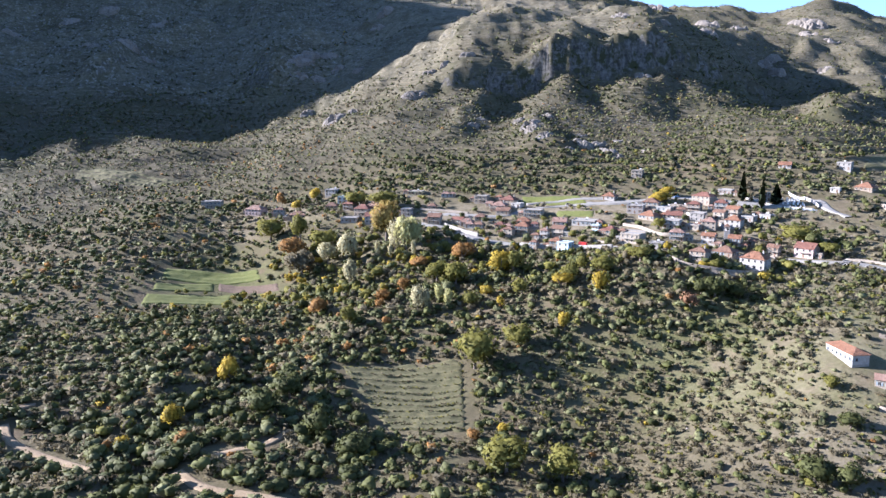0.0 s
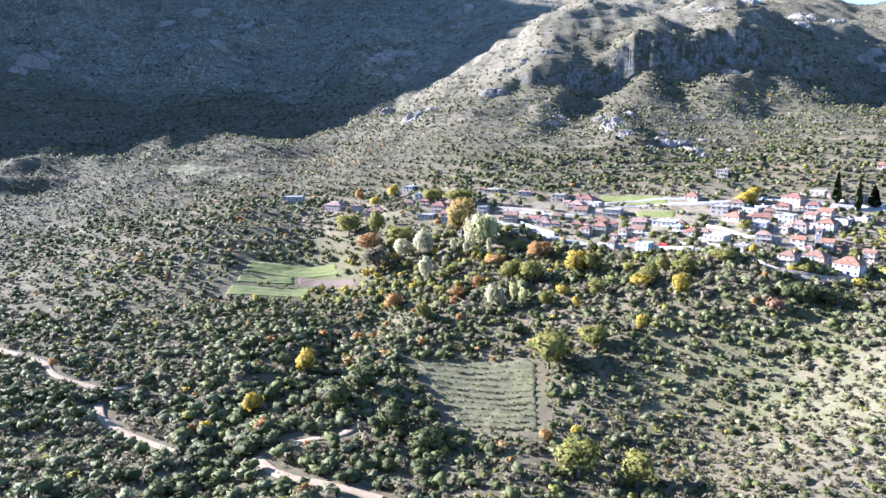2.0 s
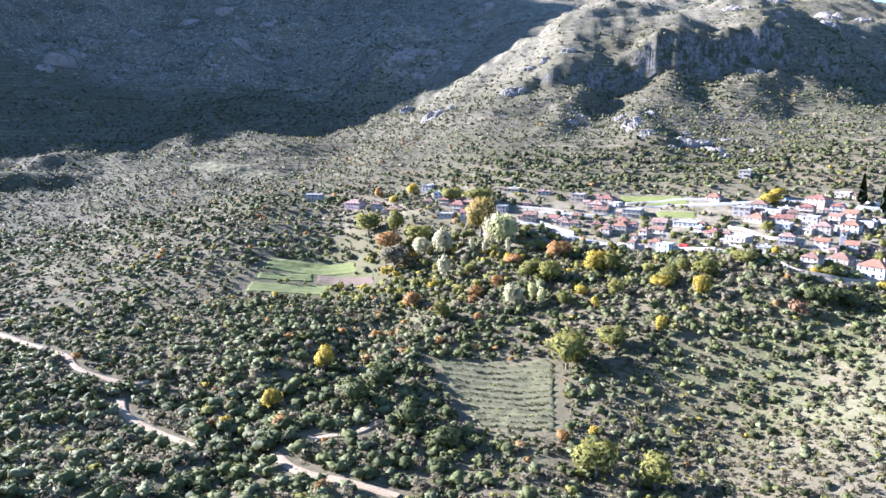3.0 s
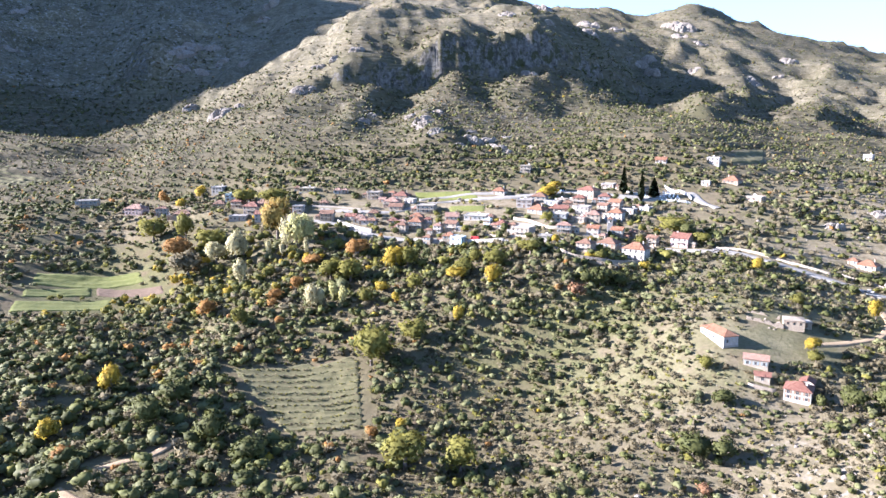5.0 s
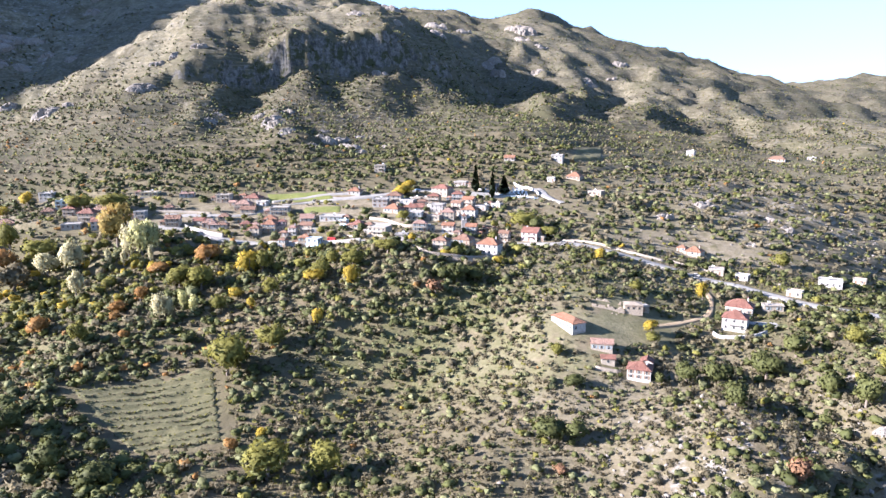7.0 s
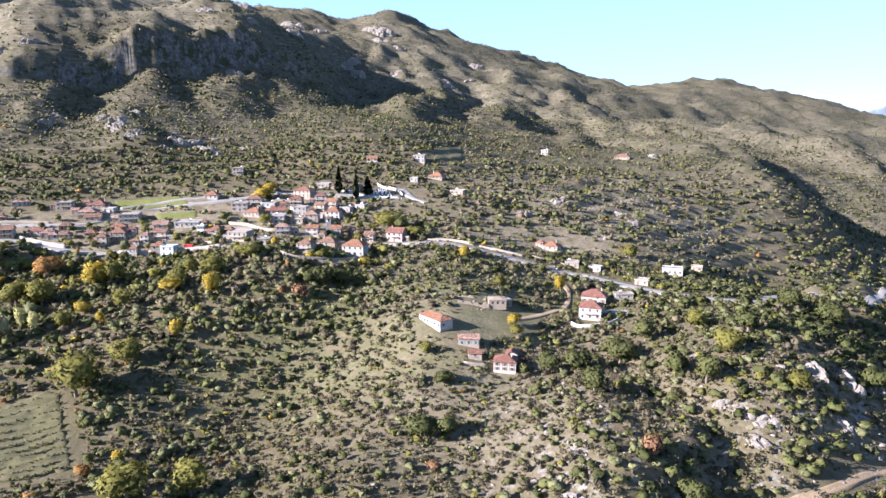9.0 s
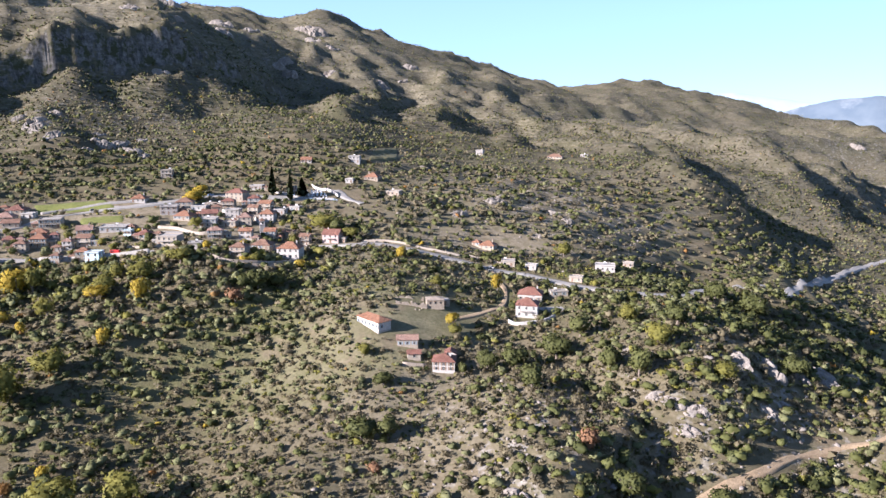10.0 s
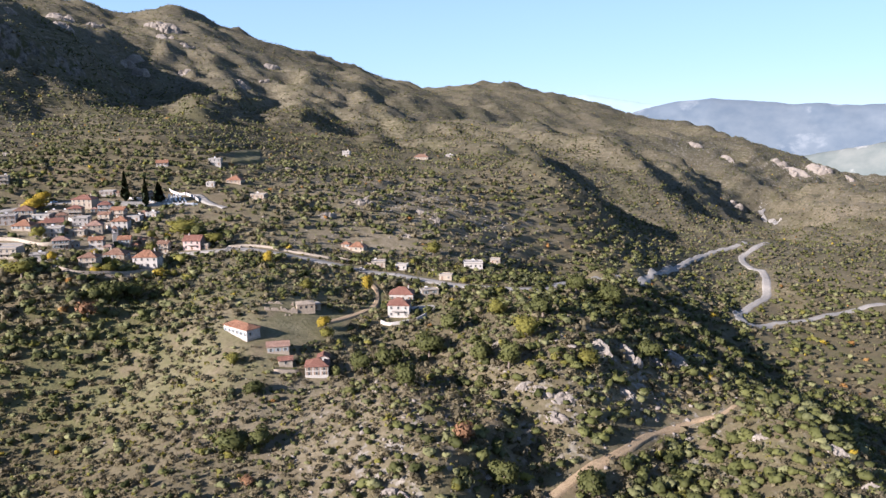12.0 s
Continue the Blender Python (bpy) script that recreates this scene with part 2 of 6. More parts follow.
# ---- lie of the land: landforms as lines of spot heights, blended, with weathering on top ----
CAM_Z = 150.0
PLAN = 1.25  # metres to one unit of the plan below
NEAR_SLOPE = [(-111, 122, 43), (-71, 143, 34), (-22, 156, 30), (0, 160, 30), (56, 155, 32), (34, 158, 27), (87, 140, 31), (123, 118, 40), (-86, 205, 33), (-8, 228, 29), (7, 198, 28), (58, 217, 29), (95, 182, 37), (-165, 187, 36), (-109, 185, 29), (97, 163, 34), (134, 117, 37), (122, 204, 52), (131, 179, 41), (187, 197, 46), (91, 162, 36), (91, 233, 41), (183, 113, 48), (172, 150, 44), (98, 116, 34), (132, 100, 26)]
VILLAGE_SHELF = [(-101, 366, 38), (-177, 435, 58), (-104, 281, 38), (-274, 319, 39), (-286, 435, 49), (-63, 354, 46), (-20, 304, 46), (47, 258, 46), (91, 259, 55), (32, 328, 56), (-151, 477, 63), (-81, 463, 68), (-28, 389, 64), (25, 344, 59), (54, 331, 61), (60, 416, 74), (107, 359, 69), (130, 290, 59), (111, 305, 65), (178, 369, 75), (172, 288, 62), (214, 258, 54), (258, 221, 50), (174, 232, 54), (274, 319, 71), (-80, 412, 64), (98, 408, 77), (282, 484, 103), (298, 474, 96), (455, 451, 85)]
SPUR = [(-34, 559, 97), (54, 567, 105), (145, 572, 104), (231, 564, 113), (249, 501, 107), (-133, 606, 86), (90, 634, 120), (-42, 739, 143), (71, 749, 147), (159, 749, 157), (240, 730, 144), (306, 723, 136), (51, 798, 205), (135, 789, 207), (224, 779, 195), (-11, 800, 173), (292, 798, 171), (165, 966, 247), (324, 999, 247), (51, 1249, 317), (-77, 1177, 298), (-89, 996, 216), (-130, 850, 144), (-190, 674, 83)]
LEFT_MOUNTAIN = [(-299, 655, 79), (-374, 661, 79), (-314, 843, 123), (-464, 829, 114), (-281, 960, 148), (-240, 1053, 222), (-183, 1105, 243), (-186, 1388, 325), (-468, 1159, 233), (-576, 1109, 221), (-527, 1457, 337), (-772, 1402, 340), (-513, 614, 75), (-635, 772, 142), (-674, 932, 192), (-901, 1200, 311), (-618, 1367, 328), (-1000, 900, 325), (-1250, 950, 486), (-1150, 600, 245), (-850, 450, 125), (-900, 100, 130), (-1250, 1300, 800), (-1305, 1155, 745), (-1306, 1050, 525), (-1250, 1240, 765)]
MAIN_RIDGE = [(442, 1433, 309), (657, 1676, 370), (670, 1508, 324), (812, 1550, 365), (543, 1126, 211), (402, 915, 164), (712, 1147, 215), (997, 1499, 307), (973, 1573, 330), (1187, 1547, 284), (1564, 1547, 213), (2035, 1618, 238), (2092, 1369, 176), (656, 944, 147), (785, 908, 139), (758, 727, 104), (1189, 914, 108), (1372, 824, 95), (1001, 456, 29), (783, 445, 65), (2058, 1135, 127), (2076, 868, 82), (2009, 610, 35), (1854, 416, -21), (1385, 575, 31), (1437, 431, -8), (1274, 445, -17)]
GORGE = [(530, 394, 79), (681, 235, 3), (511, 229, 12), (328, 211, 29), (532, 173, 1), (453, 160, -3), (469, 103, 4), (230, 47, 28), (188, 29, 30), (188, 81, 24), (203, 98, 33), (1234, 410, -50), (1109, 305, -35), (1212, 305, -2), (1320, 283, 2), (1326, 253, -3), (982, 188, -9), (922, 228, -20), (925, 380, -6), (784, 158, -6), (628, 126, 10)]
KNOLL_AND_RAVINE = [(293, 173, 43), (255, 137, 40), (236, 113, 39), (226, 81, 29), (221, 48, 33), (362, 171, 25), (348, 139, 12), (317, 93, 5), (293, 66, 6), (232, 39, 13), (405, 146, 8), (388, 99, 5)]
EAST_BROW = [(497, 354, 78), (495, 322, 68), (492, 288, 47), (687, 410, 40), (677, 366, 25), (629, 306, 14)]
BEYOND = [(0, 2200, 590), (-350, 1800, 480), (330, 1900, 470), (900, 2400, 300), (1700, 2400, 170), (-900, 2200, 640), (-1100, 1650, 730), (2500, 700, -60), (2700, 1300, 20), (2600, 1900, 60), (1500, -200, -30), (600, -300, 0), (0, -200, 30), (-400, -200, 40), (-200, 60, 40), (60, 40, 24), (-1900, 1200, 560), (-1800, 200, 220), (2400, 0, -40)]

RIBS = [  # crests of ribs and bluffs: line on the plan, height, half width
    ([(340, 195), (296, 154), (305, 130), (298, 104)], 7, 11),
    ([(484, 357), (476, 331), (474, 311), (488, 292)], 8, 14),
    ([(451, 889), (382, 705), (336, 610)], 11, 16),
    ([(729, 852), (648, 737), (490, 545)], 9, 16),
    ([(83, 679), (80, 584), (86, 541)], 7, 14),
    ([(44, 721), (27, 671), (11, 601)], 6, 14),
    ([(905, 1045), (759, 850), (685, 722)], 10, 20),
    ([(1262, 1002), (1170, 857), (841, 567)], 10, 22),
    ([(-397, 1239), (-462, 1166), (-460, 1005)], 30, 26),
    ([(-187, 1059), (-217, 1005), (-212, 943)], 20, 24),
    ([(115, 105), (132, 111), (146, 117)], 5, 7),
    ([(-58, 292), (-71, 234), (-80, 201), (-76, 174), (-73, 154)], -4, 11),
    ([(163, 179), (160, 152), (156, 130), (149, 113), (149, 105)], -2.5, 10),
]


def lattice(ix, iy, seed):
    h = (ix.astype(np.int64) * 374761393 + iy.astype(np.int64) * 668265263 + seed * 974634777) & 0xFFFFFFFF
    h = ((h ^ (h >> 13)) * 1274126177) & 0xFFFFFFFF
    return ((h ^ (h >> 16)) & 0xFFFF) / 65535.0


def swell(x, y, size, seed=0):
    """Smooth value noise, -1 to 1, with features of that size in metres."""
    u, v = np.asarray(x, float) / size, np.asarray(y, float) / size
    i, j = np.floor(u), np.floor(v)
    fu, fv = u - i, v - j
    fu, fv = fu * fu * (3 - 2 * fu), fv * fv * (3 - 2 * fv)
    a, b = lattice(i, j, seed), lattice(i + 1, j, seed)
    c, d = lattice(i, j + 1, seed), lattice(i + 1, j + 1, seed)
    return ((a + (b - a) * fu) * (1 - fv) + (c + (d - c) * fu) * fv) * 2 - 1


def fractal(x, y, size, octaves=4, seed=0, sharp=False):
    total, amp, norm = 0.0, 1.0, 0.0
    for k in range(octaves):
        n = swell(x, y, size / 2 ** k, seed + 17 * k)
        total = total + amp * (1 - 2 * np.abs(n) if sharp else n)
        norm, amp = norm + amp, amp * 0.5
    return total / norm


def blend(a, b, v):
    s = np.clip((v - a) / (b - a), 0, 1)
    return s * s * (3 - 2 * s)


def near(x, y, cx, cy, rx, ry, power=2):
    """1 at a place of the plan, fading to 0 beyond its half widths; x and y in metres."""
    return np.exp(-(np.abs((x / PLAN - cx) / rx) ** power + np.abs((y / PLAN - cy) / ry) ** power))


def out_at(x, y):
    """Distance from the middle of the plan, in its units."""
    return np.hypot(x, y) / PLAN


def squeeze(x, y):
    r = np.hypot(x, y) + 1e-6
    k = np.log1p(r / 150.0) / r
    return x * k, y * k


SPOTS = np.array(NEAR_SLOPE + VILLAGE_SHELF + SPUR + LEFT_MOUNTAIN + MAIN_RIDGE + GORGE + KNOLL_AND_RAVINE + EAST_BROW + BEYOND, float)
SU, SV = squeeze(SPOTS[:, 0], SPOTS[:, 1])
REACH = 0.09
KERNEL = np.sqrt((SU[:, None] - SU) ** 2 + (SV[:, None] - SV) ** 2 + REACH ** 2)
WEIGHTS = np.linalg.solve(KERNEL - 0.004 * np.eye(len(SPOTS)), SPOTS[:, 2] - 80.0)


def rib_height(x, y):
    """What the ribs add to the slopes: a rounded crest along each line, fading at its ends."""
    total = np.zeros(x.shape)
    for line, high, wide in RIBS:
        best = np.full(x.shape, 1e9)
        for (ax, ay), (bx, by) in zip(line, line[1:]):
            dx, dy = bx - ax, by - ay
            t = np.clip(((x - ax) * dx + (y - ay) * dy) / (dx * dx + dy * dy), 0, 1)
            best = np.minimum(best, (x - ax - t * dx) ** 2 + (y - ay - t * dy) ** 2)
        total += high * np.exp(-best / (wide * wide))
    return total


def ground(x, y):
    """The height of the ground, in metres."""
    x, y = np.asarray(x, float) / PLAN, np.asarray(y, float) / PLAN
    shape = x.shape
    x, y = x.ravel(), y.ravel()
    u, v = squeeze(x, y)
    z = np.full(x.shape, 80.0)
    for k in range(len(SPOTS)):
        z += WEIGHTS[k] * np.sqrt((u - SU[k]) ** 2 + (v - SV[k]) ** 2 + REACH ** 2)
    r = np.hypot(x, y)
    # saddles worn into the long ridge
    z -= 20 * np.exp(-((x - 1690) / 330) ** 2 - ((y - 1440) / 240) ** 2) + 14 * np.exp(-((x - 1020) / 270) ** 2 - ((y - 1420) / 220) ** 2)
    z -= 26 * np.exp(-((x - 2060) / 230) ** 2 - ((y - 600) / 200) ** 2) + 7 * np.exp(-((x - 800) / 160) ** 2 - ((y - 1560) / 150) ** 2)
    far = blend(2700, 3600, r)
    z = z * (1 - far) + far * (-30 + 25 * fractal(x, y, 900, 3, 5))
    # crags along the brow of the spur, then gullies and knolls on the mountains, then small unevenness
    tall = np.interp(x, [-60, 0, 60, 110, 225, 270, 330, 400], [0, 8, 15, 20, 21, 18, 12, 0]) * (0.8 + 0.5 * swell(x, y * 0.2, 55, 33))
    past = y - np.interp(x, [-60, 0, 60, 110, 225, 262, 312, 400], [716, 736, 751, 761, 776, 788, 808, 860])
    past = past + 5 * fractal(x, y, 42, 3, 3) + 3.5 * swell(x * 1.0, y * 0.25, 11, 6) + 1.5 * swell(x, y * 0.3, 5, 7)
    z += tall * (np.tanh(past / 3) - np.clip(past / 36, -1, 1)) + np.exp(-(past / 26) ** 2) * tall * 0.3 * fractal(x, y, 22, 4, 4, True)
    wild = blend(520, 900, r) * (1 - far)
    wx, wy = x + 45 * swell(x, y, 170, 8), y + 45 * swell(x, y, 150, 9)
    z += wild * (13 + 12 * blend(900, 1600, r)) * (fractal(wx, wy, 210, 4, 2, True) - 0.27)
    z += wild * 8.0 * (fractal(wx, wy, 75, 4, 12, True) - 0.22)
    # ribs and gullies that run down towards the valley
    across, along = 0.83 * x - 0.56 * y + 25 * swell(x, y, 140, 22), 0.56 * x + 0.83 * y
    ribbed = blend(640, 860, r) * (1 - blend(1250, 1550, r)) * blend(120, 330, x)
    z += ribbed * 24 * (fractal(across, along * 0.3, 125, 3, 23, True) - 0.2)
    ledge = (z + 6 * swell(x, y, 120, 14)) / 15.0 * 2 * np.pi
    z += wild * 2.2 * np.tanh(1.6 * np.sin(ledge)) * np.clip(0.5 + swell(x, y, 190, 15), 0, 1)
    z += blend(330, 700, r) * (1 - far) * 2.6 * fractal(x, y, 50, 3, 11, True)
    # broken rock: blocks and ledges where the stone comes through
    craggy = blend(560, 760, r) * (1 - far) * np.clip(blend(0.0, 0.5, fractal(x, y, 230, 3, 29)) + 0.8 * blend(-90, -190, x) * blend(880, 980, y), 0, 1.4)
    z += craggy * 3.4 * np.tanh(2.2 * fractal(wx, wy, 27, 3, 27, True)) + craggy * 1.3 * fractal(x, y, 9, 2, 28, True)
    step = (z + 1.5 * swell(x, y, 70, 16)) / 5.0 * 2 * np.pi
    z += blend(370, 430, r) * (1 - blend(540, 640, r)) * 0.9 * np.tanh(2.2 * np.sin(step))
    z += rib_height(x + 5 * swell(x, y, 23, 18), y + 5 * swell(x, y, 23, 19))
    calm = 1 - 0.75 * np.exp(-((x - 60) / 170) ** 4 - ((y - 370) / 75) ** 4)
    z += calm * (1.6 * fractal(x, y, 42, 3, 21) + 0.35 * fractal(x, y, 7, 2, 31))
    return PLAN * z.reshape(shape)


def ground_at(x, y):
    return float(ground(np.array([x]), np.array([y]))[0])
# ---- the ground, one sheet from the drone's feet to the horizon ----
def steps(lo, hi, a, b, fine, growth=1.035):
    """Grid lines: even within a..b, wider and wider out to lo and hi."""
    mid = list(np.arange(a, b + fine * 0.5, fine))
    s, p = fine, mid[-1]
    up = []
    while p < hi:
        s *= growth
        p += s
        up.append(p)
    s, p = fine, mid[0]
    down = []
    while p > lo:
        s *= growth
        p -= s
        down.append(p)
    return np.array(down[::-1] + mid + up)


def sheet(name, xs, ys, heights, material, attributes=None):
    gx, gy = np.meshgrid(xs, ys)
    v = np.stack([gx, gy, heights], -1).reshape(-1, 3)
    i = np.arange(len(ys) - 1)[:, None] * len(xs) + np.arange(len(xs) - 1)[None]
    f = np.stack([i, i + 1, i + 1 + len(xs), i + len(xs)], -1).reshape(-1, 4)
    me = mesh_of(name, v, f)
    for key, values in (attributes or {}).items():
        me.attributes.new(key, "FLOAT", "POINT").data.foreach_set("value", values.ravel().astype(np.float32))
    me.polygons.foreach_set("use_smooth", np.ones(len(f), bool))
    me.materials.append(material)
    return new(name, me)


def mesh_of(name, v, f):
    """A mesh from arrays: faces all of one size."""
    me = bpy.data.meshes.new(name)
    k = f.shape[1]
    me.vertices.add(len(v))
    me.vertices.foreach_set("co", np.ascontiguousarray(v, np.float32).ravel())
    me.loops.add(f.size)
    me.loops.foreach_set("vertex_index", np.ascontiguousarray(f, np.int32).ravel())
    me.polygons.add(len(f))
    me.polygons.foreach_set("loop_start", np.arange(0, f.size, k, dtype=np.int32))
    me.update(calc_edges=True)
    return me


def lush_at(x, y):
    """How green the grass is."""
    v = 0.25 + 0.3 * fractal(x, y, 80, 3, 41)
    v += 0.5 * near(x, y, 85, 235, 50, 40) + 0.55 * near(x, y, 160, 235, 60, 40) + 0.8 * near(x, y, 142, 199, 32, 16) + 0.5 * near(x, y, -90, 330, 45, 60)
    v += 0.5 * near(x, y, 110, 200, 35, 30) - 0.5 * near(x, y, 115, 160, 45, 30) - 0.5 * blend(450, 800, out_at(x, y))
    return np.clip(v, 0, 1)


def heath_at(x, y):
    r = out_at(x, y)
    return np.clip(0.3 + 0.7 * blend(430, 620, r) - 0.7 * near(x, y, 60, 1200, 220, 250), 0, 1)


def stony_at(x, y):
    v = 0.9 * near(x, y, 190, 95, 40, 40) + 0.8 * near(x, y, 330, 300, 90, 60) + 0.7 * near(x, y, 110, 640, 160, 60)
    v += 0.8 * blend(1700, 2300, x / PLAN) * (1 - blend(900, 1100, y / PLAN)) + 0.9 * near(x, y, 115, 120, 30, 30) + 0.3 * blend(600, 900, out_at(x, y))
    # last term: extra pale rock lightens the western mountain in place of haze
    v += 1.6 * near(x, y, 1590, 480, 130, 60) + 0.7 * near(x, y, 1500, 640, 200, 90) + 0.8 * near(x, y, -725, 1073, 90, 60) + 0.8 * near(x, y, -173, 982, 80, 50) + 0.9 * blend(880, 1000, y / PLAN) * blend(-60, -190, x / PLAN)
    return np.clip(v, 0, 1)


def pale_at(x, y):
    """Bleached grass among limestone: the plateau of the spur, the western mountain, the slopes over the gorge. On the
    western mountain the paleness also stands in for haze.
    """
    v = 1.0 * near(x, y, 30, 1130, 260, 330, 4) + 0.95 * blend(880, 1000, y / PLAN) * blend(-40, -170, x / PLAN) + 0.22 * near(x, y, -70, 790, 110, 120, 4)
    v += 0.45 * blend(420, 700, x / PLAN) + 0.3 * near(x, y, 560, 1100, 260, 300, 4) + 0.4 * near(x, y, 350, 370, 120, 100, 4) + 0.35 * near(x, y, 120, 180, 50, 60, 4) + 0.35 * near(x, y, 165, 260, 50, 50, 4)
    return np.clip(v, 0, 1)


def trodden_at(x, y):
    """Bare pale earth round the houses and along the lanes."""
    v = 0.9 * near(x, y, 40, 385, 75, 40, 4) + 0.9 * near(x, y, 125, 345, 55, 50, 4) + 0.85 * near(x, y, 215, 262, 45, 30, 4)
    v += 0.6 * near(x, y, -75, 440, 70, 30, 4) + 0.5 * near(x, y, 130, 145, 40, 30) + 0.4 * near(x, y, 190, 100, 30, 30) + 0.4 * near(x, y, 330, 310, 90, 60)
    v += 0.35 * near(x, y, 265, 325, 85, 75, 4) + 0.2 * near(x, y, 130, 190, 60, 60)
    v += 1.5 * near(x, y, 1060, 262, 60, 38) + 0.9 * near(x, y, 530, 175, 35, 25)
    return np.clip(v, 0, 1)


GX = steps(-3200, 4900, -290, 420, 3.1, 1.016)
GY = steps(-900, 4900, 110, 600, 3.1, 1.0135)
MX, MY = np.meshgrid(GX, GY)
tagged(sheet("ground", GX, GY, ground(MX, MY), LAND, {"lush": lush_at(MX, MY), "heath": heath_at(MX, MY), "stony": stony_at(MX, MY), "trodden": trodden_at(MX, MY), "pale": pale_at(MX, MY)}),
       "dry grassy hillsides and rocky scrub-covered mountain slopes", "ground", kind="structure")
# ---- far hills beyond the valley, with haze painted into their colour and glow ----
def far_hills(name, a0, a1, distance, deep, base, crest, rough, seed, material, label):
    """A range seen across the valley: heights along an arc, fading to the plain on both faces."""
    az, r = np.linspace(radians(a0), radians(a1), 160), np.linspace(distance - deep, distance + deep, 26)
    A, R = np.meshgrid(az, r)
    x, y = -np.sin(A) * R, np.cos(A) * R
    t = (A - radians(a0)) / radians(a1 - a0)
    top = np.interp(t, np.linspace(0, 1, len(crest)), crest)
    fall = np.clip(1 - np.abs(R - distance) / deep, 0, 1)
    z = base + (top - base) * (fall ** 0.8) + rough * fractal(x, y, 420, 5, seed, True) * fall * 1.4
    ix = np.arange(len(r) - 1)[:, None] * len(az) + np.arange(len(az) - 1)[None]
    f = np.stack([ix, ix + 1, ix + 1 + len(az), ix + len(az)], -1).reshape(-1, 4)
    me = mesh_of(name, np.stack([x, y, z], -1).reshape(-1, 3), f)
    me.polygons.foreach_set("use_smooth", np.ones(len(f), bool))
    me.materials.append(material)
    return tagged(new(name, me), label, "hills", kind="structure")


# paints distance haze into the base colour of the slopes
def painted_haze(name, low, high, chalk, amount, glow):
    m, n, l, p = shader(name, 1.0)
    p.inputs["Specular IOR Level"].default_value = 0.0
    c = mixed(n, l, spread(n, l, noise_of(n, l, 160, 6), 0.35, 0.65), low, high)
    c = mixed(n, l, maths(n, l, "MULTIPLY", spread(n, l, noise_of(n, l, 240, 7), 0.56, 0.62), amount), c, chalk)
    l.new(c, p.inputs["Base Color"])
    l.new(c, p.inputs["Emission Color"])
    # faint emission stands in for light scattered by the air
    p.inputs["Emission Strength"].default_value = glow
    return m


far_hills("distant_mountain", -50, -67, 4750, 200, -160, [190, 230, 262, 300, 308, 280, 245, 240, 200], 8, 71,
          painted_haze("painted_haze_pale_blue", (0.18, 0.25, 0.31), (0.20, 0.27, 0.33), (0.24, 0.31, 0.37), 0.3, 0.22), "mountain on the horizon, painted pale blue with haze")
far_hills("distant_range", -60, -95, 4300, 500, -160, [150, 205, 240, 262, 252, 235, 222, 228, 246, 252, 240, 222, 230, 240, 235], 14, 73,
          painted_haze("painted_haze_blue_slopes", (0.085, 0.112, 0.14), (0.12, 0.146, 0.168), (0.2, 0.225, 0.24), 0.5, 0.12), "range across the valley with blue-grey haze painted on")
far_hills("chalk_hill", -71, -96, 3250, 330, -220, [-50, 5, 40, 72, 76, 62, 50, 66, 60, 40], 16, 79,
          painted_haze("pale_hazed_rocky_slopes", (0.10, 0.122, 0.118), (0.165, 0.18, 0.165), (0.36, 0.36, 0.345), 0.85, 0.07), "pale rocky hill in the valley with painted haze")
# ---- roads and tracks: lines over the land ----
MAIN_ROAD = [(-29.8, 490.5), (-1.9, 477.2), (18.1, 455.4), (37.3, 439.0), (56.4, 428.2), (83.3, 406.6), (115.1, 385.3), (137.0, 379.2), (175.0, 376.8), (192.1, 367.0), (208.8, 357.5), (218.9, 349.6), (229.3, 337.0), (239.9, 325.8), (249.3, 316.2), (257.8, 301.6), (270.4, 286.9), (275.8, 265.5), (284.6, 236.4), (300.5, 218.3), (325.2, 215.2), (409.1, 246.0), (388.1, 211.6), (531.2, 256.9), (648.4, 282.5), (737.5, 294.1), (813.2, 283.4)]
UPPER_ROAD = [(-8.8, 507.2), (13.1, 499.8), (35.0, 492.3), (52.3, 494.4), (66.9, 501.0), (91.4, 503.3), (116.9, 497.1), (139.4, 494.7), (165.3, 494.8), (187.7, 483.9), (209.1, 471.4), (224.1, 465.2), (247.2, 475.1), (248.6, 451.6), (250.3, 430.7)]
VALLEY_ROAD = [(827.9, 268.0), (782.0, 268.9), (750.8, 268.0), (710.5, 246.0), (698.7, 228.3), (650.8, 208.4), (619.3, 198.8), (576.4, 197.1), (528.4, 188.5), (490.1, 168.6), (519.4, 159.2), (550.4, 145.5), (594.3, 130.1), (625.1, 112.3)]
GORGE_ROAD = [(1587.8, 527.6), (1540.4, 517.3), (1529.1, 505.6), (1375.3, 428.1)]
KNOLL_TRACK = [(174.5, 115.5), (184.1, 114.5), (193.7, 113.0), (209.9, 110.5), (233.6, 109.7), (255.6, 104.2), (264.3, 97.9), (274.1, 96.3)]
WEST_TRACK = [(-271.1, 311.9), (-243.2, 300.0), (-214.6, 288.9), (-196.2, 274.2), (-172.4, 267.7), (-163.1, 271.8)]
HOLLOW_TRACK = [(-165.4, 254.0), (-154.9, 240.6), (-134.4, 228.8), (-116.6, 219.8)]
GROVE_TRACK = [(-86.4, 216.7), (-73.4, 204.8), (-58.1, 200.2), (-39.0, 194.5)]
SPRING_TRACK = [(-77.5, 226.2), (-70.6, 230.7), (-62.4, 235.0), (-55.9, 248.2)]
SCHOOL_LANE = [(188.9, 248.8), (206.5, 250.3), (225.2, 255.4), (240.8, 269.4), (248.0, 283.1), (257.5, 301.0)]
ROAD_WALL = [(210.3, 361.3), (221.7, 354.3), (232.7, 342.3), (243.9, 331.4), (253.3, 323.9)]
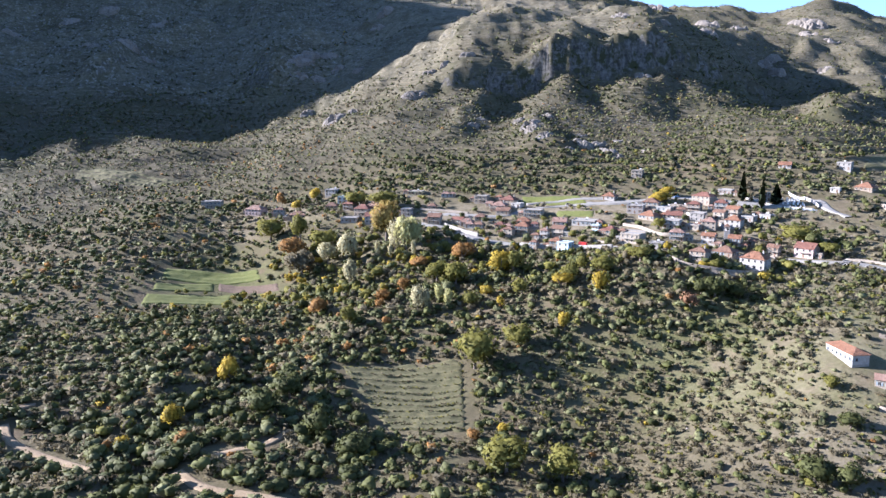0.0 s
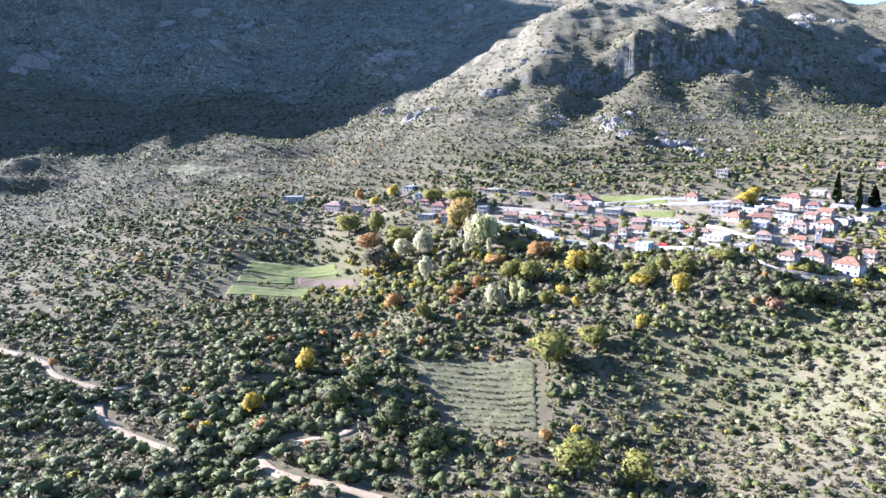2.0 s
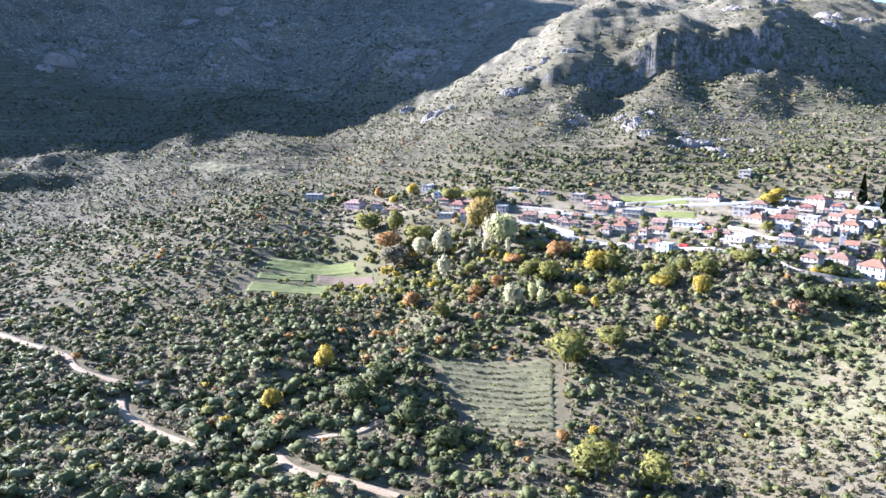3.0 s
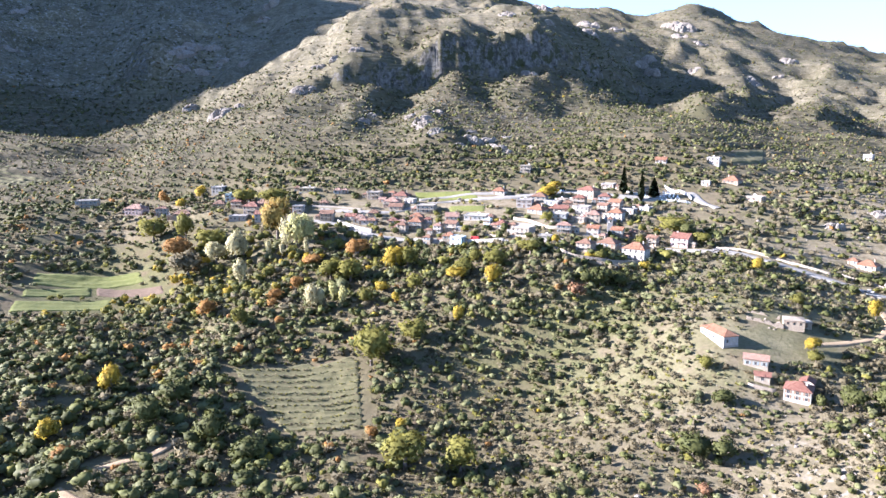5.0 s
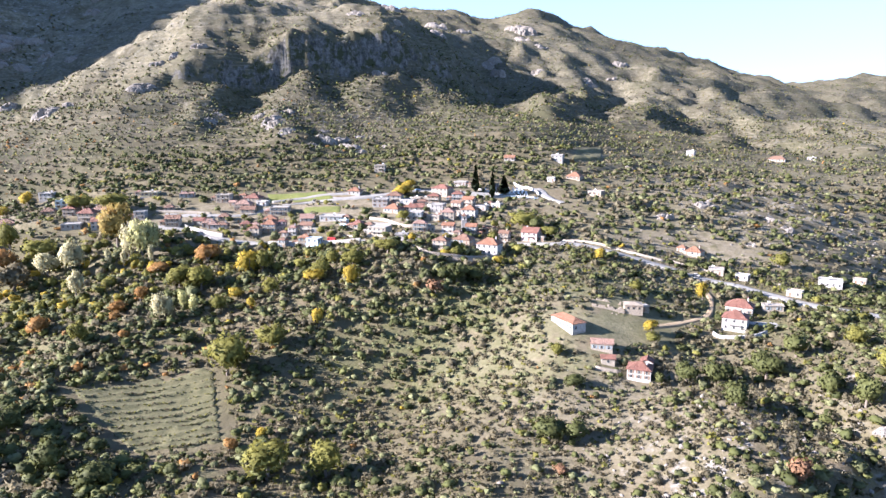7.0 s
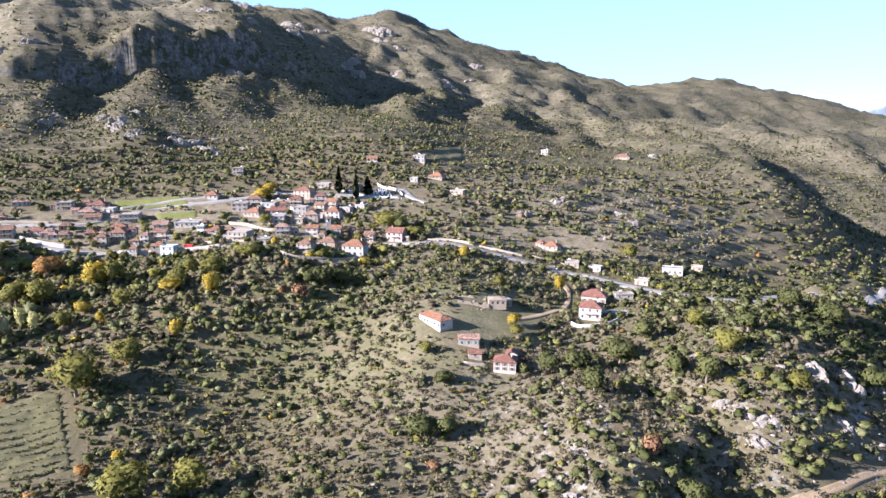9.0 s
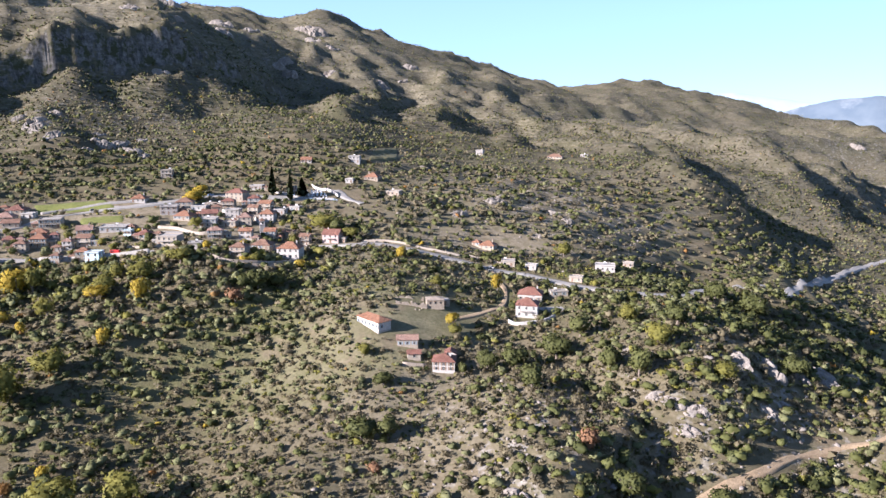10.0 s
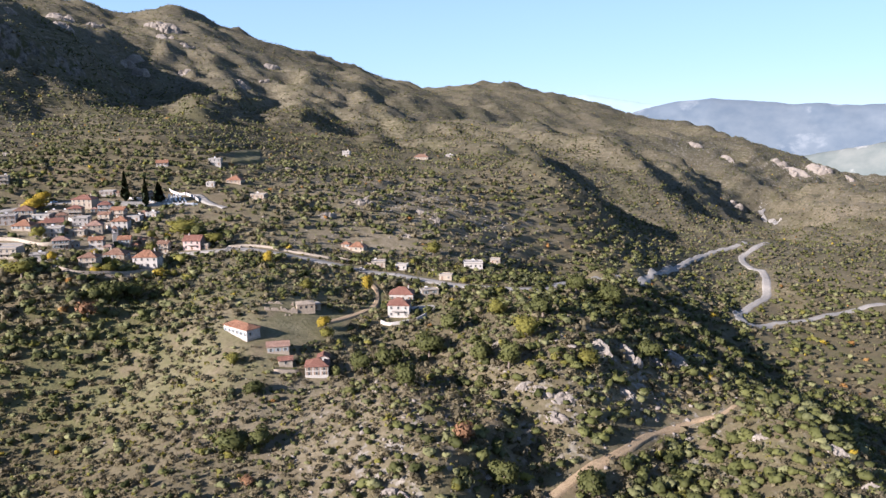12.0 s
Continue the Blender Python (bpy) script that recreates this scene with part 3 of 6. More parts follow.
LOWER_WALL = [(49.6, 428.4), (64.7, 415.5), (82.4, 402.4), (97.1, 393.5)]
STREET_WALL = [(115.4, 443.8), (124.1, 434.1), (129.3, 414.3), (137.1, 410.4)]
CHURCHYARD_WALL = [(239.5, 486.9), (242.6, 468.7), (244.5, 455.4)]
CHURCHYARD_FRONT = [(207.5, 480.7), (215.5, 470.0), (226.4, 461.8), (240.0, 452.7)]
VILLAGE_EDGE_WALL = [(3.3, 475.6), (14.9, 461.7), (24.7, 452.3)]
GARDEN_WALL = [(130.8, 348.5), (141.0, 345.7), (151.8, 344.1)]
HOUSE_WALL = [(215.0, 238.5), (216.9, 233.9), (227.3, 229.3), (236.5, 229.7)]
BANK_WALL = [(257.9, 322.5), (264.6, 314.5), (270.4, 303.6)]
WEST_WALL = [(-14.3, 512.3), (5.9, 505.9), (20.5, 499.4)]
UPPER_WALL = [(62.7, 514.3), (84.7, 511.6), (116.2, 502.8)]
STREET_FRONT = [(86.8, 418.3), (99.5, 405.2), (114.1, 395.2), (124.5, 384.6), (134.2, 378.0)]
CORNER_TERRACE = [(117.9, 364.0), (124.2, 353.9), (135.7, 350.3), (150.1, 349.5), (164.4, 351.9)]
ROAD_EDGE = [(177.6, 376.8), (187.8, 368.4), (197.6, 359.8), (206.2, 356.1)]
SQUARE_WALL = [(159.9, 457.0), (166.5, 447.0), (171.9, 435.0), (170.1, 415.6)]
TERRACE_A = [(148.1, 226.6), (151.8, 224.5), (156.6, 222.2)]
VINE_FIELD = [(-19.5, 253.2), (9.5, 250.9), (10.7, 309.8), (-46.4, 310.4)]
GREEN_STRIP_LOW = [(-173.0, 396.1), (-124.9, 412.5), (-129.3, 434.0), (-176.0, 414.2)]
BROWN_STRIP = [(-141.5, 439.1), (-98.7, 428.1), (-102.1, 440.5), (-144.7, 452.5)]
GREEN_STRIP_MID = [(-175.4, 421.2), (-142.2, 437.8), (-146.1, 451.0), (-179.2, 435.5)]
GREEN_STRIP_HIGH = [(-178.7, 443.5), (-116.1, 453.8), (-121.6, 469.0), (-183.1, 465.4)]
MEADOW = [(60.7, 515.0), (105.2, 500.5), (102.4, 516.9), (60.6, 529.3)]
ORCHARD_PLOT = [(77.9, 479.1), (102.0, 467.8), (106.0, 480.2), (81.0, 490.3)]
STUBBLE_FIELD = [(311.8, 525.6), (348.7, 536.5), (390.8, 602.5), (342.3, 568.2)]
WEST_TERRACE = [(-392.2, 768.3), (-298.4, 735.7), (-271.8, 765.2), (-409.9, 818.7)]
VALLEY_GROVE = [(576.9, 220.4), (596.6, 199.8), (700.5, 234.2), (677.4, 255.3)]
SCHOOL_GREEN = [(155.6, 243.0), (185.6, 240.7), (201.2, 252.0), (167.7, 256.7)]
FAR_FIELD = [(791.1, 175.6), (787.5, 160.0), (906.9, 185.3), (917.2, 202.9)]
# ---- small helpers for meshes ----
def box(bm, x0, y0, z0, x1, y1, z1):
    v = [bm.verts.new(c) for c in ((x0, y0, z0), (x1, y0, z0), (x1, y1, z0), (x0, y1, z0), (x0, y0, z1), (x1, y0, z1), (x1, y1, z1), (x0, y1, z1))]
    for k in ((3, 2, 1, 0), (4, 5, 6, 7), (0, 1, 5, 4), (1, 2, 6, 5), (2, 3, 7, 6), (3, 0, 4, 7)):
        bm.faces.new([v[i] for i in k])


def boxes(*rows):
    bm = bmesh.new()
    for r in rows:
        box(bm, *r)
    return bm


def data_of(name, bm, material):
    me = bpy.data.meshes.new(name)
    bm.to_mesh(me)
    bm.free()
    me.materials.append(material)
    return me


def part(name, bm, material, parent, label=""):
    """One mesh under a thing or under a part."""
    ob = new(name, bm if isinstance(bm, bpy.types.Mesh) else data_of(name, bm, material))
    ob.parent = parent
    return tagged(ob, label) if label else ob


# ---- roads, tracks, walls and fields, laid over the ground ----
KEEP_CLEAR = []


def smooth_line(points, step=2.5):
    """A rounded line through the points, with a point about every step metres."""
    p = np.array(points, float)
    p = np.vstack([2 * p[0] - p[1], p, 2 * p[-1] - p[-2]])
    out = []
    for i in range(1, len(p) - 2):
        n = max(2, int(np.hypot(*(p[i + 1] - p[i])) / step))
        for t in np.arange(n) / n:
            out.append(0.5 * (2 * p[i] + (p[i + 1] - p[i - 1]) * t + (2 * p[i - 1] - 5 * p[i] + 4 * p[i + 1] - p[i + 2]) * t * t
                              + (3 * p[i] - p[i - 1] - 3 * p[i + 1] + p[i + 2]) * t ** 3))
    out.append(p[-2])
    return np.array(out)


def ribbon(name, points, width, material, label, clear=1.0, ragged=0.25, lift=0.32):
    """A road: a crowned strip with sloping shoulders that reach into the ground."""
    p = smooth_line(points)
    d = np.gradient(p, axis=0)
    d /= np.linalg.norm(d, axis=1)[:, None] + 1e-9
    side = np.stack([-d[:, 1], d[:, 0]], 1)
    rng = np.random.default_rng(len(p))
    half = width / 2 * (1 + ragged * swell(np.arange(len(p)) * 2.5, 0 * p[:, 0], 9, 3))
    mid = ground(p[:, 0], p[:, 1])
    mid = np.convolve(np.pad(mid, 4, "edge"), np.ones(9) / 9, "valid")
    rows = []
    for off, drop in ((-1.35, -1.6), (-1.0, -0.02), (-0.5, 0.03), (0, 0.06), (0.5, 0.03), (1.0, -0.02), (1.35, -1.6)):
        q = p + side * (half * off)[:, None]
        under = ground(q[:, 0], q[:, 1])
        z = np.maximum(0.3 * under + 0.7 * mid, under - 0.2) + lift + drop + rng.normal(0, 0.015, len(p))
        rows.append(np.column_stack([q, z]))
    v = np.stack(rows, 1).reshape(-1, 3)
    i = np.arange(len(p) - 1)[:, None] * 7 + np.arange(6)[None]
    f = np.stack([i, i + 1, i + 8, i + 7], -1).reshape(-1, 4)
    me = mesh_of(name, v, f[:, ::-1])
    me.polygons.foreach_set("use_smooth", np.ones(len(f), bool))
    me.materials.append(material)
    for x, y in p[::2]:
        KEEP_CLEAR.append((x, y, width / 2 + clear))
    return tagged(new(name, me), label, "road", kind="structure")


ribbon("road", MAIN_ROAD[:17], 5.0, ASPHALT, "pale grey village street with worn asphalt", 1.2)
ribbon("road", MAIN_ROAD[16:], 6.0, ASPHALT, "grey asphalt road winding down the valley side", 2.0)
ribbon("road", UPPER_ROAD, 4.5, ASPHALT, "narrow grey road above the village roofs", 1.5)
ribbon("road", VALLEY_ROAD, 6.5, ASPHALT, "grey asphalt hairpin road in the valley", 3.0, 0.1)
ribbon("road", GORGE_ROAD, 9.0, ASPHALT, "far pale road by the mouth of the gorge", 6.0, 0.2)
for line, wide in ((KNOLL_TRACK, 2.6), (WEST_TRACK, 3.0), (HOLLOW_TRACK, 3.0), (GROVE_TRACK, 3.4), (SPRING_TRACK, 2.6), (SCHOOL_LANE, 2.6)):
    ribbon("dirt_track", line, wide, DIRT, "pale ochre dirt track through the scrub", 2.6, 0.4)


def wall_run(name, points, height, thick, material, label):
    """A retaining wall that follows the ground, with a slightly uneven top."""
    p = smooth_line(points, 1.5)
    d = np.gradient(p, axis=0)
    d /= np.linalg.norm(d, axis=1)[:, None] + 1e-9
    side = np.stack([-d[:, 1], d[:, 0]], 1) * thick / 2
    z = ground(p[:, 0], p[:, 1])
    top = z + height + 0.12 * swell(np.arange(len(p)) * 1.5, z, 4, 9)
    rows = [np.column_stack([p - side, z - 1.0]), np.column_stack([p - side * 0.9, top]), np.column_stack([p + side * 0.9, top]), np.column_stack([p + side, z - 1.0])]
    v = np.stack(rows, 1).reshape(-1, 3)
    i = np.arange(len(p) - 1)[:, None] * 4 + np.arange(3)[None]
    f = np.stack([i, i + 1, i + 5, i + 4], -1).reshape(-1, 4)
    n = len(v) - 4
    f = np.vstack([f, [(0, 3, 2, 1)], [(n, n + 1, n + 2, n + 3)]])
    me = mesh_of(name, v, f)
    me.materials.append(material)
    for x, y in p[::2]:
        KEEP_CLEAR.append((x, y, 1.5))
    return tagged(new(name, me), label, "wall", kind="structure")


for line, high, stuff, words in (
        (ROAD_WALL, 1.2, CREAM, "cream retaining wall along the village road"), (LOWER_WALL, 2.6, CONCRETE, "concrete retaining wall below the street"),
        (STREET_WALL, 1.8, CREAM, "long cream retaining wall between the houses"), (CHURCHYARD_WALL, 2.0, WHITE, "white wall climbing beside the graveyard"),
        (CHURCHYARD_FRONT, 1.2, WHITE, "low white wall in front of the graveyard"), (VILLAGE_EDGE_WALL, 2.6, CONCRETE, "pale concrete wall at the village edge"),
        (GARDEN_WALL, 1.8, STONE, "stone terrace wall below the white house"), (HOUSE_WALL, 1.6, WHITE, "white garden wall round the red-roofed house"),
        (BANK_WALL, 1.6, CREAM, "cream wall on the bank above the lane"), (WEST_WALL, 1.3, CREAM, "cream roadside wall above the western houses"),
        (UPPER_WALL, 1.6, CONCRETE, "pale wall along the upper road"), (STREET_FRONT, 1.1, CREAM, "low cream wall along the lower street"), (CORNER_TERRACE, 2.0, STONE, "stone terrace wall under the corner house"),
        (ROAD_EDGE, 1.0, CONCRETE, "concrete parapet at the road bend"), (SQUARE_WALL, 2.2, WHITE, "whitewashed wall between the central houses"),
        (TERRACE_A, 1.6, STONE, "pale stone terrace wall beside the cottages")):
    wall_run("retaining_wall", line, high, 0.5, stuff, words)


def field(name, corners, material, label, rows=0, relief_height=0.0, clear=True):
    """A plot draped over the ground, with ploughed or planted rows running along its first side."""
    a, b, c, d = [np.array(q, float) for q in corners]
    n = int(max(np.hypot(*(b - a)), np.hypot(*(c - d))) / 1.6) + 2
    m = int(max(np.hypot(*(d - a)), np.hypot(*(c - b))) / 0.9) + 2
    s, t = np.meshgrid(np.linspace(0, 1, n), np.linspace(0, 1, m))
    wob = 0.035 * swell(s * 9, t * 9, 1.0, 3)
    s2, t2 = s + wob * np.sin(np.pi * s) + 0.03 * swell(t * 7, s * 0, 1, 5) * np.where(np.abs(s - 0.5) > 0.49, 1, 0), t + wob
    q = (a * ((1 - s2) * (1 - t2))[..., None] + b * (s2 * (1 - t2))[..., None] + c * (s2 * t2)[..., None] + d * ((1 - s2) * t2)[..., None])
    x, y = q[..., 0], q[..., 1]
    z = ground(x, y) + 0.30
    if rows:
        z = z + relief_height * np.clip(np.sin(t2 * rows * 2 * np.pi + 1.3 * swell(s * 4, t * 4, 1, 8)) * 0.7 + 0.7 * swell(x, y, 3.0, 6), -0.4, 1.2)
    edge = np.minimum(np.minimum(s, 1 - s), np.minimum(t, 1 - t))
    z = np.where(edge < 1e-6, z - 0.9, z)
    i = np.arange(m - 1)[:, None] * n + np.arange(n - 1)[None]
    f = np.stack([i, i + 1, i + 1 + n, i + n], -1).reshape(-1, 4)
    me = mesh_of(name, np.stack([x, y, z], -1).reshape(-1, 3), f)
    me.materials.append(material)
    if clear:
        for k in range(0, m, 4):
            for j in range(0, n, 3):
                KEEP_CLEAR.append((x[k, j], y[k, j], 3.6))
    return tagged(new(name, me), label, "field", kind="structure")


field("field", VINE_FIELD, STUBBLE, "abandoned plot of dry grass in low rows", 11, 0.45)
field("field", GREEN_STRIP_LOW, GRASS, "bright green strip field in the valley", 3, 0.15)
field("field", GREEN_STRIP_MID, GRASS, "yellow-green strip beside the tilled plot", 3, 0.15)
field("field", BROWN_STRIP, TILLED, "tilled brown strip field", 5, 0.3)
field("field", GREEN_STRIP_HIGH, GRASS, "green grassy strip above the tilled plot", 3, 0.2)
field("field", MEADOW, GRASS, "green meadow behind the village roofs", 2, 0.1)
field("field", ORCHARD_PLOT, GRASS, "yellow-green garden plot between houses", 4, 0.35)
field("field", STUBBLE_FIELD, STUBBLE, "yellow stubble field above the village", 2, 0.2)
field("field", WEST_TERRACE, STUBBLE, "pale terraced plot on the far slope", 4, 1.2)
field("field", VALLEY_GROVE, STUBBLE, "grassy olive plot in rows beside the road", 6, 0.5, False)

# mown grass round the school: no scrub
a, b, c, d = [np.array(q, float) for q in SCHOOL_GREEN]
for u in np.linspace(0, 1, 6):
    for v in np.linspace(0, 1, 4):
        x, y = a * (1 - u) * (1 - v) + b * u * (1 - v) + c * u * v + d * (1 - u) * v
        KEEP_CLEAR.append((x, y, 4.5))
# ---- bare limestone that breaks through the scrub ----
CRAGS = []


def crag_mesh(number):
    """A weathered group of ledges and blocks, one metre wide and high, split by cracks."""
    rnd = random.Random(40 + number)
    n, m = 22, 16
    blocks = [(rnd.uniform(-0.5, 0.5), rnd.uniform(-0.4, 0.4), rnd.uniform(0.25, 1.0)) for _ in range(13)]
    bm, grid = bmesh.new(), []
    for j in range(m):
        for i in range(n):
            u, v = i / (n - 1) - 0.5, j / (m - 1) - 0.5
            near_two = sorted((math.hypot(u - p, 1.2 * (v - q)), h) for p, q, h in blocks)[:2]
            crack = min(1, (near_two[1][0] - near_two[0][0]) / 0.05)
            fall = max(0, 1 - (2 * math.hypot(u, v)) ** 5)
            z = fall * (0.2 + 0.8 * near_two[0][1] ** 1.5) * (0.55 + 0.45 * crack) + 0.05 * noise.noise((u * 9, v * 9, number)) * fall - 0.12 - 0.75 * (1 - fall)
            grid.append(bm.verts.new((u + rnd.uniform(-0.014, 0.014), 0.8 * v + rnd.uniform(-0.014, 0.014), z)))
    for j in range(m - 1):
        for i in range(n - 1):
            k = j * n + i
            bm.faces.new((grid[k], grid[k + 1], grid[k + n + 1], grid[k + n]))
    return data_of("rock_outcrop", bm, ROCK)


def outcrop(x, y, w, h):
    if not CRAGS:
        CRAGS.extend(crag_mesh(k) for k in range(6))
    rnd = random.Random(round(x + 3 * y))
    e = max(2.0, w * 0.3)
    lean = Vector(((ground_at(x - e, y) - ground_at(x + e, y)) / (2 * e), (ground_at(x, y - e) - ground_at(x, y + e)) / (2 * e), 1.0))
    if lean.length > 1.5:  # the open cliff face stays bare
        return
    ob = new("rock_outcrop", rnd.choice(CRAGS))
    tilt = Vector((0, 0, 1)).rotation_difference(lean).to_matrix().to_4x4()
    spin = pose(0, 0, 0, 0, 0, math.degrees(math.atan2(-x, y)) + rnd.uniform(-30, 30))
    ob.matrix_basis = Matrix.Translation((x, y, ground_at(x, y) - h * 0.1)) @ tilt @ spin @ Matrix.Diagonal((w * 1.25, w * 0.9, h * 0.62, 1))
    tagged(ob, "weathered grey limestone outcrop breaking through the scrub", "rock", "rock outcrops")
    KEEP_CLEAR.append((x, y, w * 0.2))


def boulders():
    """Loose stones and broken ledges on the stony ground, too many to count."""
    rng = np.random.default_rng(23)
    x, y = scatter_rect(rng, 3.2, -60, 460, 100, 480)
    weight = np.clip(stony_at(x, y) * 0.55 + 0.25 * near(x, y, 200, 95, 45, 35)  + 0.07 * trodden_at(x, y) * blend(0.1, 0.5, swell(x, y, 25, 91)), 0, 0.6)
    keep = rng.uniform(size=x.shape) < weight
    x, y = x[keep], y[keep]
    size = rng.gamma(2.0, 0.2, len(x)) + 0.15
    g = (1 + 5 ** 0.5) / 2
    o = np.array([(-1, g, 0), (1, g, 0), (-1, -g, 0), (1, -g, 0), (0, -1, g), (0, 1, g), (0, -1, -g), (0, 1, -g), (g, 0, -1), (g, 0, 1), (-g, 0, -1), (-g, 0, 1)]) / 1.9
    k = np.array([(0, 11, 5), (0, 5, 1), (0, 1, 7), (0, 7, 10), (0, 10, 11), (1, 5, 9), (5, 11, 4), (11, 10, 2), (10, 7, 6), (7, 1, 8),
                  (3, 9, 4), (3, 4, 2), (3, 2, 6), (3, 6, 8), (3, 8, 9), (4, 9, 5), (2, 4, 11), (6, 2, 10), (8, 6, 7), (9, 8, 1)])
    v = o[None] * rng.uniform(0.6, 1.25, (len(x), 12, 1)) * (size[:, None] * rng.uniform(0.6, 1.3, (len(x), 3)) * np.array([1.1, 1.1, 0.65]))[:, None]
    v = v + np.stack([x, y, ground(x, y) + size * 0.12], -1)[:, None]
    f = (k[None] + 12 * np.arange(len(x))[:, None, None]).reshape(-1, 3)
    me = mesh_of("boulders", v.reshape(-1, 3), f)
    me.materials.append(ROCK)
    tagged(new("boulders", me), "scattered grey limestone boulders on stony ground", "rocks", kind="stuff")


def scatter_rect(rng, spacing, x0, x1, y0, y1):
    gx, gy = np.meshgrid(np.arange(x0, x1, spacing), np.arange(y0, y1, spacing))
    return (gx + rng.uniform(-0.5, 0.5, gx.shape) * spacing).ravel(), (gy + rng.uniform(-0.5, 0.5, gx.shape) * spacing).ravel()


boulders()
# ---- limestone outcrops: place, width, height ----
for x, y, w, h in [(246.0, 141.6, 13.0, 8.5), (262.6, 137.2, 14.0, 8.5), (290.9, 130.5, 18.0, 10.0), (320.6, 132.1, 12.0, 8.5), (220.4, 173.8, 7.0, 3.7), (207.9, 132.7, 10.5, 4.6), (204.3, 140.1, 9.3, 4.6), (200.1, 131.0, 9.1, 5.0), (202.9, 146.6, 7.7, 3.8), (147.2, 125.7, 10.6, 10.6), (128.3, 137.6, 10.3, 6.9), (239.9, 122.6, 8.3, 3.7), (247.5, 77.4, 7.6, 4.5), (248.1, 53.5, 8.8, 4.4), (277.6, 132.1, 8.8, 4.1), (236.1, 37.6, 12.6, 8.4), (236.8, 123.4, 9.1, 4.1), (250.8, 123.5, 8.5, 3.8), (300.6, 387.4, 9.4, 7.1), (348.9, 397.0, 11.2, 5.3)]:
    outcrop(x, y, w, h)
for x, y, w, h in [(381.0, 374.4, 12.8, 8.4), (377.9, 357.1, 10.0, 7.0), (306.7, 402.7, 8.1, 5.7), (412.6, 475.2, 12.0, 8.0), (360.5, 512.2, 10.0, 5.0), (93.2, 720.2, 25.4, 16.1), (98.2, 679.1, 21.8, 13.1), (134.5, 673.5, 21.8, 12.0), (153.1, 659.6, 23.7, 11.8), (173.9, 698.8, 17.2, 10.3), (-35.9, 912.5, 24.7, 14.5), (-132.4, 916.7, 36.8, 19.1), (-189.9, 1045.1, 25.3, 13.5), (36.5, 775.2, 18.5, 11.1), (6.0, 914.9, 21.8, 13.1), (178.5, 957.1, 31.0, 23.3), (208.3, 955.3, 31.1, 20.2), (263.8, 945.7, 26.6, 18.7), (-220.7, 1214.2, 59.0, 29.5), (568.5, 1228.3, 25.8, 28.0)]:
    outcrop(x, y, w, h)
for x, y, w, h in [(590.0, 1315.0, 25.2, 22.9), (829.1, 1619.0, 43.6, 23.2), (489.2, 1329.9, 33.9, 15.8)]:
    outcrop(x, y, w, h)
for x, y, w, h in [(92.0, 732.2, 23.3, 15.7), (118.7, 794.2, 17.7, 12.5), (118.3, 655.9, 15.8, 10.4), (149.4, 675.3, 18.6, 11.8), (156.5, 636.3, 15.5, 10.2), (141.2, 717.1, 13.8, 9.3), (86.8, 787.2, 15.0, 10.1), (46.2, 810.7, 16.7, 10.4), (37.1, 970.5, 23.0, 16.6), (20.8, 925.0, 20.4, 13.1), (8.3, 966.2, 18.3, 12.4), (-13.1, 975.9, 23.1, 13.9), (-26.7, 914.0, 24.5, 13.0), (-36.4, 907.8, 17.2, 10.3), (-132.4, 932.6, 37.2, 17.4), (-114.4, 944.0, 22.5, 13.5), (-217.2, 1239.2, 33.8, 17.9), (-184.5, 1235.7, 33.5, 17.7), (-232.5, 1188.9, 28.7, 17.2), (-221.4, 1161.9, 33.6, 20.2)]:
    outcrop(x, y, w, h)
for x, y, w, h in [(-190.9, 1158.5, 33.4, 20.0), (-244.2, 1166.2, 28.2, 18.6), (-162.5, 1183.1, 28.3, 17.0), (-127.6, 1154.3, 22.0, 13.2), (562.0, 1900.1, 62.6, 36.6), (278.5, 1128.6, 31.2, 16.5), (338.0, 1111.1, 31.2, 21.4), (611.4, 1682.6, 56.5, 30.5), (628.1, 1543.7, 39.5, 26.0), (810.5, 1663.9, 52.6, 31.6), (781.6, 1462.5, 39.3, 23.6), (781.5, 1558.3, 46.8, 29.7), (574.3, 1294.1, 38.0, 30.2), (570.4, 1234.2, 27.9, 23.2), (677.0, 1285.1, 39.0, 22.7), (767.6, 1230.9, 34.3, 16.5), (844.3, 1273.8, 28.9, 17.4), (182.7, 695.1, 13.6, 8.2), (185.6, 653.6, 11.8, 7.7), (-837.4, 1193.0, 50.6, 41.4)]:
    outcrop(x, y, w, h)
for x, y, w, h in [(-823.2, 1134.2, 33.2, 23.9), (-900.9, 1337.0, 45.8, 27.5), (-683.0, 1448.2, 43.0, 27.3), (-566.1, 1346.0, 46.1, 27.0), (-611.4, 1619.1, 54.6, 32.0), (-877.8, 1529.6, 41.8, 20.0), (-820.7, 1657.7, 52.6, 21.0), (-755.4, 1704.1, 50.0, 21.2), (-767.0, 1230.6, 34.3, 18.5), (-537.1, 1354.2, 34.5, 20.7), (-99.6, 1395.2, 39.7, 29.8), (-111.9, 1352.8, 32.1, 21.2), (947.5, 1400.8, 40.0, 21.6), (822.4, 1615.7, 57.2, 38.6), (613.9, 1344.7, 39.7, 35.7), (762.4, 1223.7, 34.1, 18.4), (341.9, 397.7, 14.1, 8.9), (356.7, 405.1, 11.1, 6.9), (300.5, 385.2, 13.1, 10.4), (327.1, 335.5, 8.9, 6.0)]:
    outcrop(x, y, w, h)
